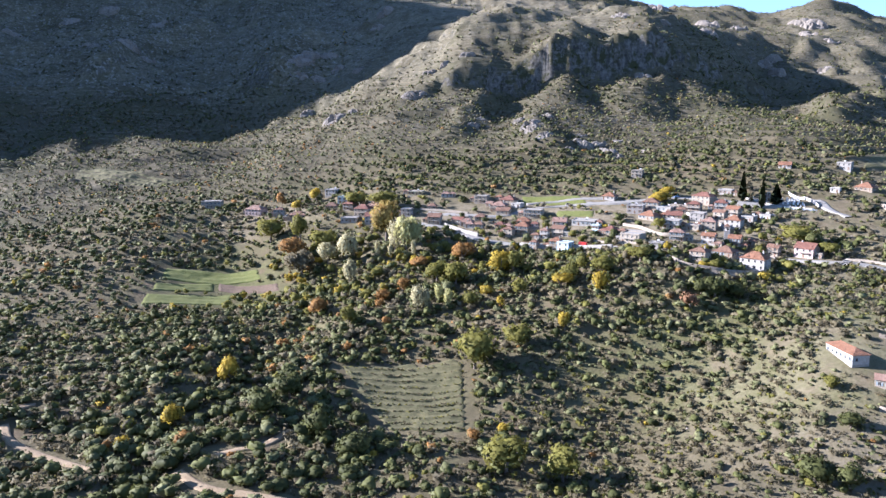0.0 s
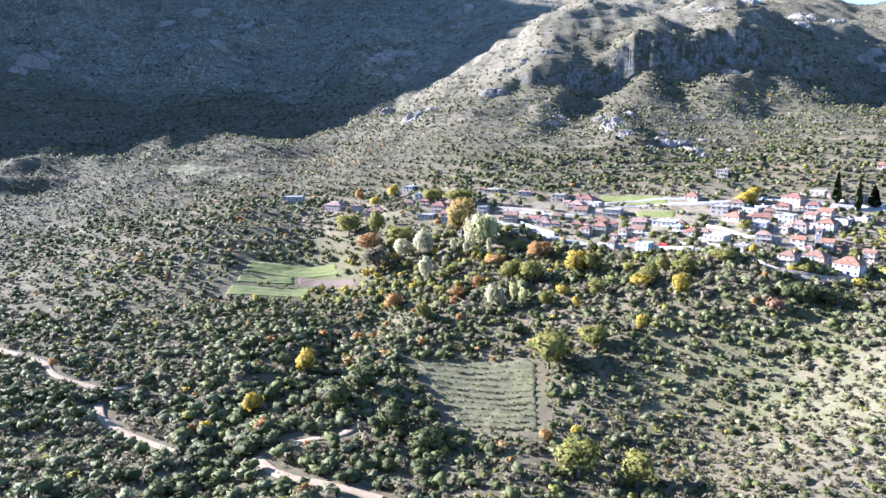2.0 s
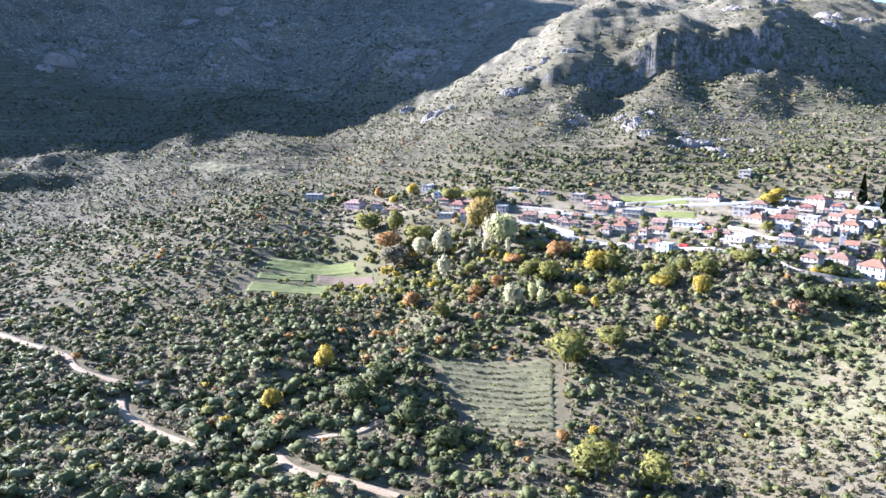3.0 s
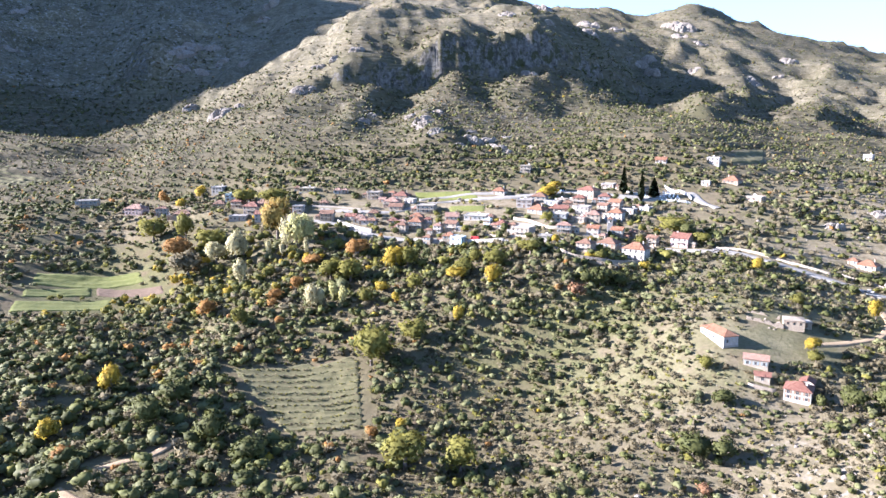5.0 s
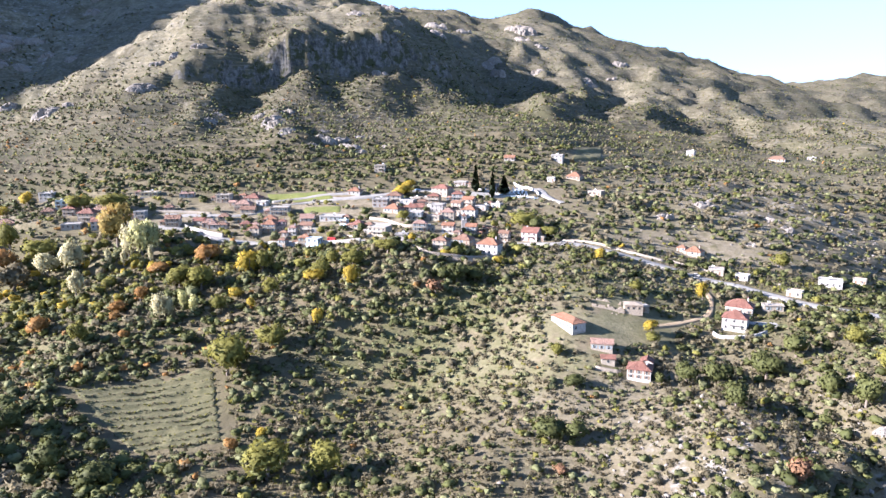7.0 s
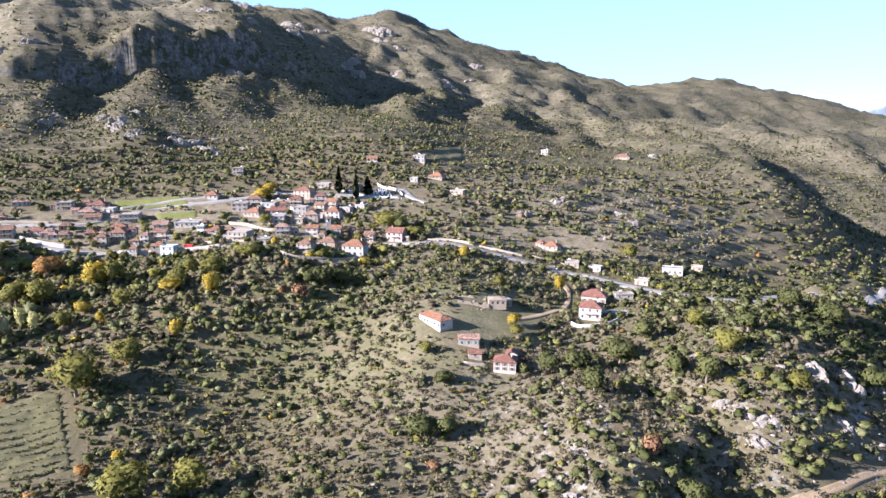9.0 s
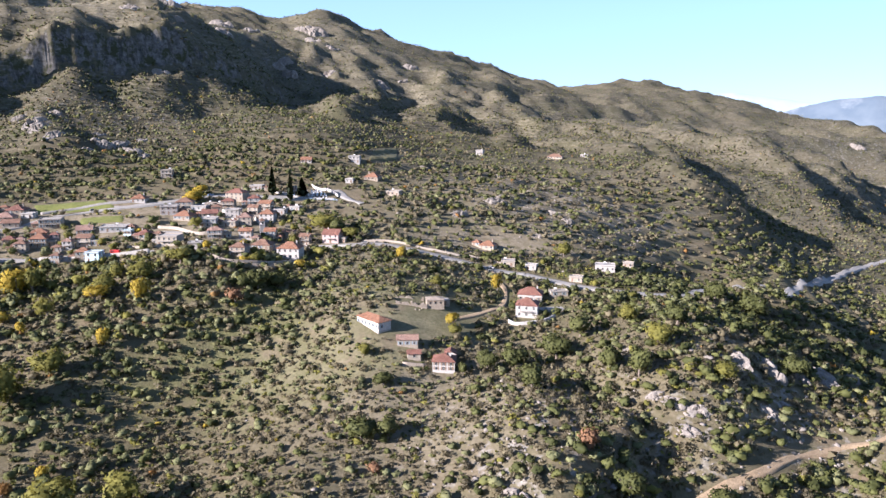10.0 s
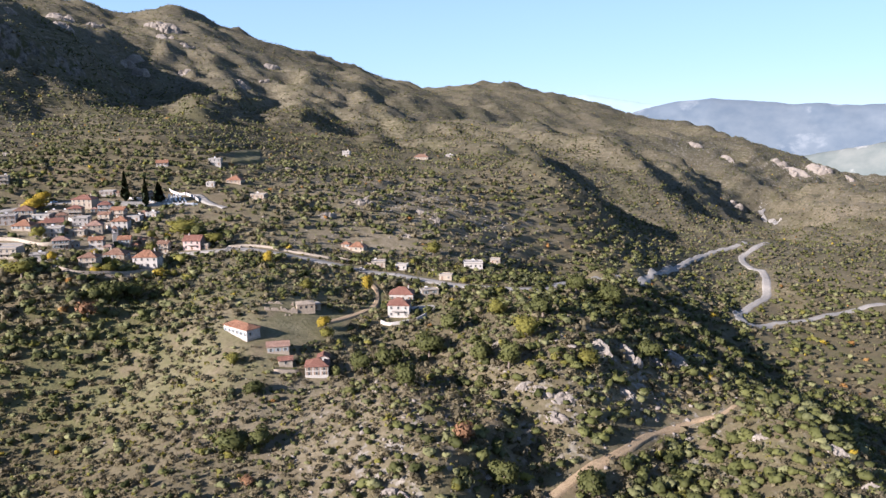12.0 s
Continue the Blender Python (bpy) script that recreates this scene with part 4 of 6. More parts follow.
for x, y, w, h in [(1980.9, 582.4, 81.5, 35.2), (2149.0, 574.9, 70.2, 31.6), (1990.4, 629.4, 49.4, 26.7), (2193.5, 513.3, 53.3, 25.6), (1444.6, 536.6, 41.4, 28.5), (1881.6, 815.3, 42.1, 17.5), (1879.4, 720.9, 41.3, 17.2)]:
    outcrop(x, y, w, h)
# ---- buildings ----
def prism(bm, outline, thickness):
    """Closes a bent sheet of quads, given as corner loops, into a slab of that thickness."""
    for loop in outline:
        a = [bm.verts.new(c) for c in loop]
        b = [bm.verts.new((c[0], c[1], c[2] - thickness)) for c in loop]
        bm.faces.new(a)
        bm.faces.new(b[::-1])
        for i in range(len(a)):
            j = (i + 1) % len(a)
            bm.faces.new((a[j], a[i], b[i], b[j]))


FRAME_ME = data_of("frame", boxes((-0.55, -0.09, 0, -0.45, 0.02, 1.4), (0.45, -0.09, 0, 0.55, 0.02, 1.4), (-0.55, -0.09, 1.3, 0.55, 0.02, 1.4), (-0.62, -0.16, -0.08, 0.62, 0.02, 0.02), (-0.03, -0.06, 0, 0.03, 0.02, 1.3)), WHITE)
PANE_ME = data_of("pane", boxes((-0.46, -0.03, 0.0, 0.46, 0.0, 1.32)), GLASS)
SHUT_ME = {m.name: data_of("shutter", boxes((-0.24, -0.11, 0.02, 0.24, -0.06, 1.36), (-0.2, -0.125, 0.1, 0.2, -0.11, 0.6), (-0.2, -0.125, 0.75, 0.2, -0.11, 1.28)), m) for m in (TIMBER, SHUTTER)}
DOOR_ME = data_of("door", boxes((-0.5, -0.07, 0, 0.5, 0.0, 2.05), (-0.38, -0.1, 0.2, 0.38, -0.07, 0.95), (-0.38, -0.1, 1.1, 0.38, -0.07, 1.9)), TIMBER)
JAMB_ME = data_of("door_frame", boxes((-0.62, -0.1, 0, -0.5, 0.02, 2.17), (0.5, -0.1, 0, 0.62, 0.02, 2.17), (-0.5, -0.1, 2.05, 0.5, 0.02, 2.17)), WHITE)


def on_wall(ob, side, u, z, w, d):
    """Sets a part on the front (0), right (1), back (2) or left (3) wall, u metres along it from its middle."""
    at = ((u, -d / 2, z, 0), (w / 2, u, z, 90), (-u, d / 2, z, 180), (-w / 2, -u, z, 270))[side]
    ob.matrix_basis = pose(at[0], at[1], at[2], 0, 0, at[3])


def window(parent, side, u, z, w, d, shutters=None):
    frame_part = part("window", FRAME_ME, None, parent)
    on_wall(frame_part, side, u, z, w, d)
    part("pane", PANE_ME, None, frame_part)
    if shutters:
        for s in (-0.82, 0.82):
            part("shutter", SHUT_ME[shutters], None, frame_part).location = (s, 0, 0)


def hip_roof(w, d, z, rise, over=0.45, gable=False):
    W, D = w / 2 + over, d / 2 + over
    bm = bmesh.new()
    zt, ze = z + rise, z - 0.12
    if w >= d:
        k = W if gable else max(W - D * 0.95, 0.15)
        a, b = (-k, 0, zt), (k, 0, zt)
        sheets = [((-W, -D, ze), (W, -D, ze), b, a), ((W, D, ze), (-W, D, ze), a, b)]
        ends = [((W, -D, ze), (W, D, ze), b), ((-W, D, ze), (-W, -D, ze), a)]
    else:
        k = D if gable else max(D - W * 0.95, 0.15)
        a, b = (0, -k, zt), (0, k, zt)
        sheets = [((W, -D, ze), (W, D, ze), b, a), ((-W, D, ze), (-W, -D, ze), a, b)]
        ends = [((-W, -D, ze), (W, -D, ze), a), ((W, D, ze), (-W, D, ze), b)]
    if gable:
        ends = []
    prism(bm, sheets + ends, 0.16)
    return bm, a, b


LOOKS = {"w": "white", "c": "cream plastered", "s": "rubble stone", "g": "grey rendered", "t": "pale teal", "y": "ochre", "k": "faded pink"}
ROOFS = {"o": "orange tile roof", "r": "red tile roof", "b": "brown tile roof", "p": "bleached tile roof", "f": "flat concrete roof"}


def house(x, y, turn, w, d, h, roof, wall, gable=None, name="house", where="in the village", bays=None, chimney=True, clear=0.66):
    """A village house on its plinth, with windows, door, roof and chimney; a balcony if it has two floors."""
    rng = random.Random(round(x * 31 + y * 17))
    c, s = math.cos(radians(turn)), math.sin(radians(turn))
    corners = [ground_at(x + c * u - s * v, y + s * u + c * v) for u in (-w / 2, w / 2) for v in (-d / 2, d / 2)]
    front = [ground_at(x + c * u + s * d / 2, y + s * u - c * d / 2) for u in (-w / 2, 0, w / 2)]
    base = 0.6 * sum(front) / 3 + 0.4 * sum(corners) / 4
    ob = new(name)
    ob.matrix_basis = pose(x, y, base, 0, 0, turn)
    floors = 2 if h > 4.4 else 1
    tagged(ob, f"{LOOKS[wall]} {name.replace('_', ' ')} with {ROOFS[roof]} {where}", "house", "village houses")
    deep = max(0.6, base - min(corners) + 0.8)
    body = boxes((-w / 2, -d / 2, -0.3, w / 2, d / 2, h))
    rise = min(w, d) * rng.uniform(0.24, 0.32)
    is_gable = gable if gable is not None else rng.random() < 0.25
    if roof != "f" and is_gable:
        if w >= d:
            tri = [((-w / 2, -d / 2, h), (-w / 2, 0, h + rise * 0.93), (-w / 2, d / 2, h)), ((w / 2, -d / 2, h), (w / 2, d / 2, h), (w / 2, 0, h + rise * 0.93))]
        else:
            tri = [((-w / 2, -d / 2, h), (w / 2, -d / 2, h), (0, -d / 2, h + rise * 0.93)), ((w / 2, d / 2, h), (-w / 2, d / 2, h), (0, d / 2, h + rise * 0.93))]
        for t in tri:
            body.faces.new([body.verts.new(q) for q in t])
    part("wall", body, WALL[wall], ob)
    part("plinth", boxes((-w / 2 - 0.06, -d / 2 - 0.06, -deep - 0.4, w / 2 + 0.06, d / 2 + 0.06, -0.25)), STONE if wall in "sc" else CONCRETE, ob, "rough stone plinth")
    if roof == "f":
        part("roof", boxes((-w / 2 - 0.3, -d / 2 - 0.45, h, w / 2 + 0.3, d / 2 + 0.3, h + 0.22)), CONCRETE, ob, "flat concrete slab roof")
        part("parapet", boxes((-w / 2 - 0.1, -d / 2 - 0.1, h + 0.22, w / 2 + 0.1, -d / 2 + 0.08, h + 0.6), (-w / 2 - 0.1, d / 2 - 0.08, h + 0.22, w / 2 + 0.1, d / 2 + 0.1, h + 0.6),
                              (-w / 2 - 0.1, -d / 2 + 0.08, h + 0.22, -w / 2 + 0.08, d / 2 - 0.08, h + 0.6), (w / 2 - 0.08, -d / 2 + 0.08, h + 0.22, w / 2 + 0.1, d / 2 - 0.08, h + 0.6)), WALL[wall], ob)
        if rng.random() < 0.6:
            u = rng.uniform(-0.25, 0.25) * w
            tank = bmesh.new()
            bmesh.ops.create_cone(tank, cap_ends=True, segments=12, radius1=0.35, radius2=0.35, depth=1.3, matrix=pose(u, 0.2 * d, h + 1.25, 0, 90, 0))
            heater = part("water_heater", tank, MARBLE, ob, "white rooftop water tank")
            part("panel", boxes((u - 0.75, 0.2 * d - 1.6, h + 0.35, u + 0.75, 0.2 * d - 0.4, h + 0.42)), PANEL, heater, "dark solar panel")
    else:
        bm, a, b = hip_roof(w, d, h, rise, 0.45, is_gable)
        part("roof", bm, ROOF[roof], ob)
        ridge = bmesh.new()
        box(ridge, min(a[0], b[0]) - 0.12, min(a[1], b[1]) - 0.12, h + rise - 0.05, max(a[0], b[0]) + 0.12, max(a[1], b[1]) + 0.12, h + rise + 0.1)
        part("ridge_cap", ridge, ROOF[roof], ob)
        if chimney:
            u, v = rng.choice((-1, 1)) * w * 0.27, rng.uniform(-0.1, 0.2) * d
            stack = part("chimney", boxes((u - 0.32, v - 0.32, h, u + 0.32, v + 0.32, h + rise + 0.75)), CREAM if wall in "sc" else WHITE, ob)
            part("chimney_cap", boxes((u - 0.42, v - 0.42, h + rise + 0.75, u + 0.42, v + 0.42, h + rise + 0.87), (u - 0.25, v - 0.25, h + rise + 0.87, u + 0.25, v + 0.25, h + rise + 1.05)), ROOF[roof], stack)
    kind = rng.choice((None, None, "brown_timber", "blue_grey_paint"))
    n = bays or max(2, int(w / 2.7))
    for k in range(floors):
        z = 0.95 + k * (h / floors)
        spots = [(i + 0.5) / n * w - w / 2 for i in range(n)]
        gate = rng.randrange(n) if k == 0 and not bays else -1
        for i, u in enumerate(spots):
            if i == gate:
                door = part("door", DOOR_ME, None, ob)
                on_wall(door, 0, u, 0.05, w, d)
                part("door_frame", JAMB_ME, None, door)
            else:
                window(ob, 0, u, min(z, h - 1.75), w, d, kind)
        m = 2 if d > 5 else 1
        for side in (1, 3):
            for i in range(m):
                if rng.random() < 0.75:
                    window(ob, side, (i + 0.5) / m * d - d / 2, min(z, h - 1.75), w, d, kind)
    if floors == 2 and rng.random() < 0.7:
        bw, bz = w * rng.uniform(0.45, 0.9), h / 2
        deck = part("balcony", boxes((-bw / 2, -d / 2 - 1.3, bz - 0.08, bw / 2, -d / 2, bz + 0.1)), CONCRETE, ob)
        rail = bmesh.new()
        for z in (0.35, 0.65, 1.0):
            box(rail, -bw / 2, -d / 2 - 1.3, bz + z, bw / 2, -d / 2 - 1.26, bz + z + 0.05)
        for i in range(int(bw / 0.9) + 2):
            u = -bw / 2 + (bw - 0.05) * i / (int(bw / 0.9) + 1)
            box(rail, u, -d / 2 - 1.31, bz + 0.1, u + 0.05, -d / 2 - 1.25, bz + 1.0)
        part("railing", rail, rng.choice((IRON, WHITE)), deck)
    KEEP_CLEAR.append((x, y, max(w, d) * clear))
    KEEP_CLEAR.append((x + s * d * 0.55, y - c * d * 0.55, w * 0.5))
    return ob


def slab_yard(x, y, turn, w, d, label, material=None, name="yard"):
    """A paved yard on the slope."""
    z = 0.25 * sum(ground_at(x + math.cos(radians(turn)) * u - math.sin(radians(turn)) * v, y + math.sin(radians(turn)) * u + math.cos(radians(turn)) * v) for u in (-w / 2, w / 2) for v in (-d / 2, d / 2))
    ob = new(name, data_of(name, boxes((-w / 2, -d / 2, -2.6, w / 2, d / 2, 0.12)), material or CONCRETE))
    ob.matrix_basis = pose(x, y, z + 0.25, 0, 0, turn)
    KEEP_CLEAR.append((x, y, max(w, d) * 0.6))
    return tagged(ob, label, "yard", kind="structure")


# the white schoolhouse on the green, the cottages and the red-roofed farm on the near slope
house(152.9, 256.0, -85, 15.5, 6.6, 3.6, "o", "w", False, "schoolhouse", "alone on grass", 6, False)
house(162.9, 218.5, -42, 8.8, 7.6, 4.5, "r", "w", False, "farmhouse", "above the dry slope", 3)
house(169.8, 223.5, -42, 4.6, 5.0, 3.0, "r", "w", True, "outbuilding", "beside the farmhouse", 1, False)
house(155.4, 229.2, -30, 5.2, 3.6, 2.7, "r", "c", True, "shed", "beside the farmhouse", 1, False)
house(157.9, 237.6, -34, 8.6, 5.0, 3.2, "p", "c", True, "cottage", "above the farmhouse", 3, False)
house(229.0, 240.6, -50, 10.2, 9.0, 6.0, "r", "w", False, "villa", "with a walled garden", 3)
house(246.6, 257.0, -50, 12.0, 9.0, 3.6, "r", "w", False, "villa", "behind the walled garden", 4)
house(163.5, 361.8, -44, 12.4, 9.5, 5.9, "o", "w", False, "large_house", "at the village corner", 4)
house(260.5, 251.0, -29, 9.0, 4.0, 2.8, "f", "c", None, "garage", "beside the villa", 2)
house(319.4, 270.9, -48, 11.0, 7.5, 3.4, "f", "w", None, "bungalow", "among the trees", 4)
slab_yard(243.5, 238.5, -29, 12, 7, "pale concrete yard beside the villa")
slab_yard(120.0, 428.0, -18, 20, 12, "pale paved terrace in the village centre")
slab_yard(148.0, 398.0, -18, 22, 8, "pale paved village square")


def bell_tower(x, y):
    ob = new("bell_tower")
    ob.matrix_basis = pose(x, y, ground_at(x, y), 0, 0, -20)
    part("shaft", boxes((-1.5, -1.5, -1.2, 1.5, 1.5, 7.2), (-1.62, -1.62, 7.2, 1.62, 1.62, 7.45)), GREY, ob)
    part("belfry", boxes(*[(sx * 1.2 - 0.3, sy * 1.2 - 0.3, 7.45, sx * 1.2 + 0.3, sy * 1.2 + 0.3, 9.6) for sx in (-1, 1) for sy in (-1, 1)], (-1.6, -1.6, 9.6, 1.6, 1.6, 9.85)), GREY, ob, "open belfry with corner piers")
    cap = bmesh.new()
    bmesh.ops.create_cone(cap, cap_ends=True, segments=4, radius1=2.3, radius2=0.05, depth=1.8, matrix=pose(0, 0, 10.75, 0, 0, 45))
    part("cap", cap, ROOF["b"], ob, "small pyramid tile roof")
    bell = bmesh.new()
    bmesh.ops.create_cone(bell, cap_ends=True, segments=12, radius1=0.5, radius2=0.22, depth=0.8, matrix=pose(0, 0, 9.0))
    part("bell", bell, IRON, ob)
    KEEP_CLEAR.append((x, y, 4))
    tagged(ob, "grey stone bell tower among the roofs", "tower")


bell_tower(163.0, 399.0)


def ruin():
    """Roofless stone house with broken walls."""
    ob = new("ruined_house")
    x, y, turn = 182.6, 263.9, -30
    ob.matrix_basis = pose(x, y, ground_at(x - 3, y - 3), 0, 0, turn)
    rng = random.Random(5)

    def broken(x0, y0, x1, y1, high):
        """One wall with a ragged top."""
        n = max(4, int(math.hypot(x1 - x0, y1 - y0) / 0.7))
        px, py = (0, 0.3) if abs(x1 - x0) > abs(y1 - y0) else (0.3, 0)
        bm, level, last = bmesh.new(), high, None
        for i in range(n + 1):
            level = min(high, max(0.8, level + rng.uniform(-1.0, 0.9)))
            x, y = x0 + (x1 - x0) * i / n, y0 + (y1 - y0) * i / n
            ring = [bm.verts.new(c) for c in ((x - px, y - py, -1.6), (x - px, y - py, level), (x + px, y + py, level + rng.uniform(-0.2, 0.2)), (x + px, y + py, -1.6))]
            if last:
                for k in range(3):
                    bm.faces.new((last[k], last[k + 1], ring[k + 1], ring[k]))
            else:
                bm.faces.new(ring)
            last = ring
        bm.faces.new(last[::-1])
        return bm

    for line in ((-11, -3.6, -3, -3.6, 2.8), (-11, 3.6, 2, 3.6, 4.6), (-11, -3.6, -11, 3.6, 4.4), (-4, -3.3, -4, 3.3, 3.4), (-3, -3.6, 3, -3.6, 2.2)):
        part("broken_wall", broken(*line), STONE, ob, "broken rubble wall without roof")
    part("wall", boxes((3, -3.2, -1.6, 11, 3.4, 3.1)), STONE, ob, "standing cream stone end")
    bm, _, _ = hip_roof(8.2, 6.8, 3.1, 0.7, 0.15, False)
    bmesh.ops.translate(bm, verts=bm.verts, vec=(7, 0.1, 0))
    part("roof", bm, STONE, ob, "low roof of weathered stone slabs")
    for u in (4.6, 7.0, 9.4):
        pane = part("window_opening", boxes((u - 0.4, -3.28, 1.2, u + 0.4, -3.18, 2.2)), GLASS, ob)
        part("lintel", boxes((u - 0.55, -3.32, 2.2, u + 0.55, -3.16, 2.38)), TIMBER, pane)
    heap = bmesh.new()
    for i in range(60):
        r = rng.uniform(0.2, 0.6)
        bmesh.ops.create_icosphere(heap, subdivisions=1, radius=r, matrix=pose(rng.uniform(-10, 3), rng.uniform(-6.5, 2.5), rng.uniform(-0.9, 0.3), rng.uniform(0, 90), rng.uniform(0, 90), 0))
    tagged(part("rubble", heap, STONE, ob, "fallen stones inside and before the walls"), kind="stuff")
    tagged(ob, "roofless ruined stone house with one standing end", "ruin")
    KEEP_CLEAR.append((x - 5, y, 9)), KEEP_CLEAR.append((x + 6, y, 9))
    low = new("stone_shed")
    low.matrix_basis = pose(194.5, 262.5, ground_at(194.5, 262.5), 0, 0, -18)
    part("wall", boxes((-3, -2.2, -1.2, 3, 2.2, 2.2)), STONE, low)
    part("roof", boxes((-3.2, -2.4, 2.2, 3.2, 2.4, 2.4)), CONCRETE, low, "flat pale slab")
    part("door", DOOR_ME, None, low).matrix_basis = pose(0.8, -2.2, 0)
    tagged(low, "small cream stone shed with a flat roof below the ruin", "shed")
    KEEP_CLEAR.append((194.5, 262.5, 5))


ruin()


def graveyard():
    rng = random.Random(9)
    grave = new("grave")
    part("slab", boxes((-0.5, -1.1, -0.4, 0.5, 1.1, 0.5)), MARBLE, grave)
    part("headstone", boxes((-0.45, 0.9, 0.5, 0.45, 1.08, 1.5), (-0.08, 0.92, 1.5, 0.08, 1.06, 2.1), (-0.3, 0.92, 1.75, 0.3, 1.06, 1.9)), MARBLE, grave)
    tagged(grave, "white marble grave with a cross", "grave", "graves in the graveyard")
    first = True
    for i in range(7):
        for j in range(5):
            if rng.random() < 0.15:
                continue
            x, y = 221 + i * 2.6 + rng.uniform(-0.4, 0.4), 465 + j * 3.9 + i * -1.3 + rng.uniform(-0.5, 0.5)
            m = pose(x, y, ground_at(x, y) + 0.05, 0, 0, -20 + rng.uniform(-4, 4))
            if first:
                grave.matrix_basis, first = m, False
            else:
                copy_thing(grave, m)
    KEEP_CLEAR.append((230, 470, 14)), KEEP_CLEAR.append((222, 478, 10))
    x, y = 219.9, 474.0
    chapel = new("chapel")
    chapel.matrix_basis = pose(x, y, ground_at(x, y), 0, 0, -22)
    part("wall", boxes((-2, -1.6, -1, 2, 1.6, 3.2)), WHITE, chapel)
    bm, _, _ = hip_roof(4, 3.2, 3.2, 1.0, 0.25, True)
    part("roof", bm, ROOF["p"], chapel)
    part("bell_gable", boxes((-0.9, -1.6, 3.2, -0.5, -1.2, 5.4), (0.5, -1.6, 3.2, 0.9, -1.2, 5.4), (-1.0, -1.65, 5.4, 1.0, -1.15, 5.8)), WHITE, chapel)
    part("door", DOOR_ME, None, chapel).matrix_basis = pose(0, -1.6, 0)
    tagged(chapel, "small whitewashed chapel beside the cypresses", "chapel")


graveyard()


def fence(points, label):
    """Blue-painted rail fence."""
    ob = new("fence")
    p = smooth_line(points, 2.2)
    z = ground(p[:, 0], p[:, 1])
    post = data_of("post", boxes((-0.06, -0.06, -0.4, 0.06, 0.06, 1.5)), BLUE_PAINT)
    for i in range(len(p)):
        part("post", post, None, ob).location = (*p[i], z[i])
        if i:
            a, b = Vector((*p[i - 1], z[i - 1])), Vector((*p[i], z[i]))
            for k in (0.5, 0.95, 1.4):
                bm = boxes((0, -0.03, k - 0.05, (b - a).length, 0.03, k + 0.05))
                r = part("rail", bm, BLUE_PAINT, ob)
                r.matrix_basis = Matrix.Translation(a) @ (b - a).to_track_quat("X", "Z").to_matrix().to_4x4()
    tagged(ob, label, "fence")


fence([(212, 478), (219, 466), (229, 457), (240, 449)], "pale blue railing round the white graveyard")


def truck():
    x, y = 82.9, 407.2
    ob = new("pickup_truck")
    ob.matrix_basis = pose(x, y, ground_at(x, y) + 0.55, 0, 0, -38)
    cab = boxes((-2.6, -1.0, 0.45, 2.6, 1.0, 1.5), (-2.5, -0.92, 1.5, 2.4, 0.92, 2.3))
    bmesh.ops.bevel(cab, geom=cab.edges[:], offset=0.1, segments=2, affect="EDGES")
    part("body", cab, RED_PAINT, ob)
    part("windscreen", boxes((-2.35, -1.0, 1.6, -0.4, 1.0, 2.1)), GLASS, ob)
    for u in (-1.7, 1.7):
        for v in (-0.9, 0.9):
            wheel = bmesh.new()
            bmesh.ops.create_cone(wheel, cap_ends=True, segments=16, radius1=0.42, radius2=0.42, depth=0.28, matrix=pose(u, v, 0.42, 90, 0, 0))
            part("wheel", wheel, RUBBER, ob)
    tagged(ob, "red van parked on the village street", "van")
    KEEP_CLEAR.append((x, y, 6))


truck()
# ---- the village, street by street: place, turn, width, depth, wall height, roof, wall ----
# upper street
house(31.2, 526.1, -20, 9.8, 9.0, 5.1, "f", "c")
house(42.9, 507.0, -25, 10.9, 9.2, 2.8, "p", "w")
house(51.2, 522.9, -29, 11.2, 10.1, 2.8, "r", "s")
house(55.7, 507.6, -35, 7.3, 5.9, 2.8, "f", "w")
house(44.7, 497.2, -20, 9.6, 7.4, 2.8, "b", "c")
house(120.9, 504.2, -33, 9.2, 8.5, 2.8, "o", "w")
house(4.6, 540.8, -10, 6.2, 4.6, 2.8, "p", "w")
house(-18.0, 552.9, -16, 11.8, 9.3, 2.8, "f", "y")
house(-90.5, 599.8, -19, 9.5, 9.1, 5.1, "f", "w")
house(-76.4, 558.3, 0, 7.3, 5.5, 5.1, "f", "t")
house(155.1, 559.3, -25, 8.3, 8.0, 5.1, "f", "c")
house(202.5, 501.3, -42, 9.3, 6.8, 2.8, "f", "g")
house(-5.5, 513.3, -6, 6.6, 6.2, 2.8, "b", "c")
house(180.8, 484.3, -49, 12.9, 10.1, 5.1, "r", "c")
house(143.1, 479.1, -29, 10.7, 9.3, 5.1, "b", "c")
# west end
house(-67.8, 534.1, -20, 8.5, 7.3, 5.1, "r", "c")
house(-55.1, 511.7, -21, 11.0, 9.4, 5.8, "r", "s")
house(-49.1, 527.4, -4, 10.6, 8.6, 2.8, "p", "w")
house(-47.7, 496.3, -8, 8.6, 7.4, 5.1, "r", "w")
house(-83.2, 548.1, -3, 8.7, 7.9, 2.8, "b", "c")
house(-23.4, 504.9, -17, 7.2, 5.7, 5.1, "f", "g")
house(-3.5, 484.1, -13, 9.0, 7.3, 5.1, "b", "c")
house(12.6, 481.7, -29, 7.6, 5.9, 2.8, "r", "c")
house(18.4, 477.2, -11, 8.6, 7.6, 2.8, "p", "w")
house(-64.0, 504.6, -11, 11.6, 8.8, 2.8, "f", "g")
house(-191.3, 597.3, 4, 16.2, 10.1, 5.8, "f", "c")
house(-147.2, 567.9, -18, 14.3, 10.1, 5.1, "p", "k")
house(-126.0, 556.0, -2, 8.2, 6.4, 5.8, "b", "g")
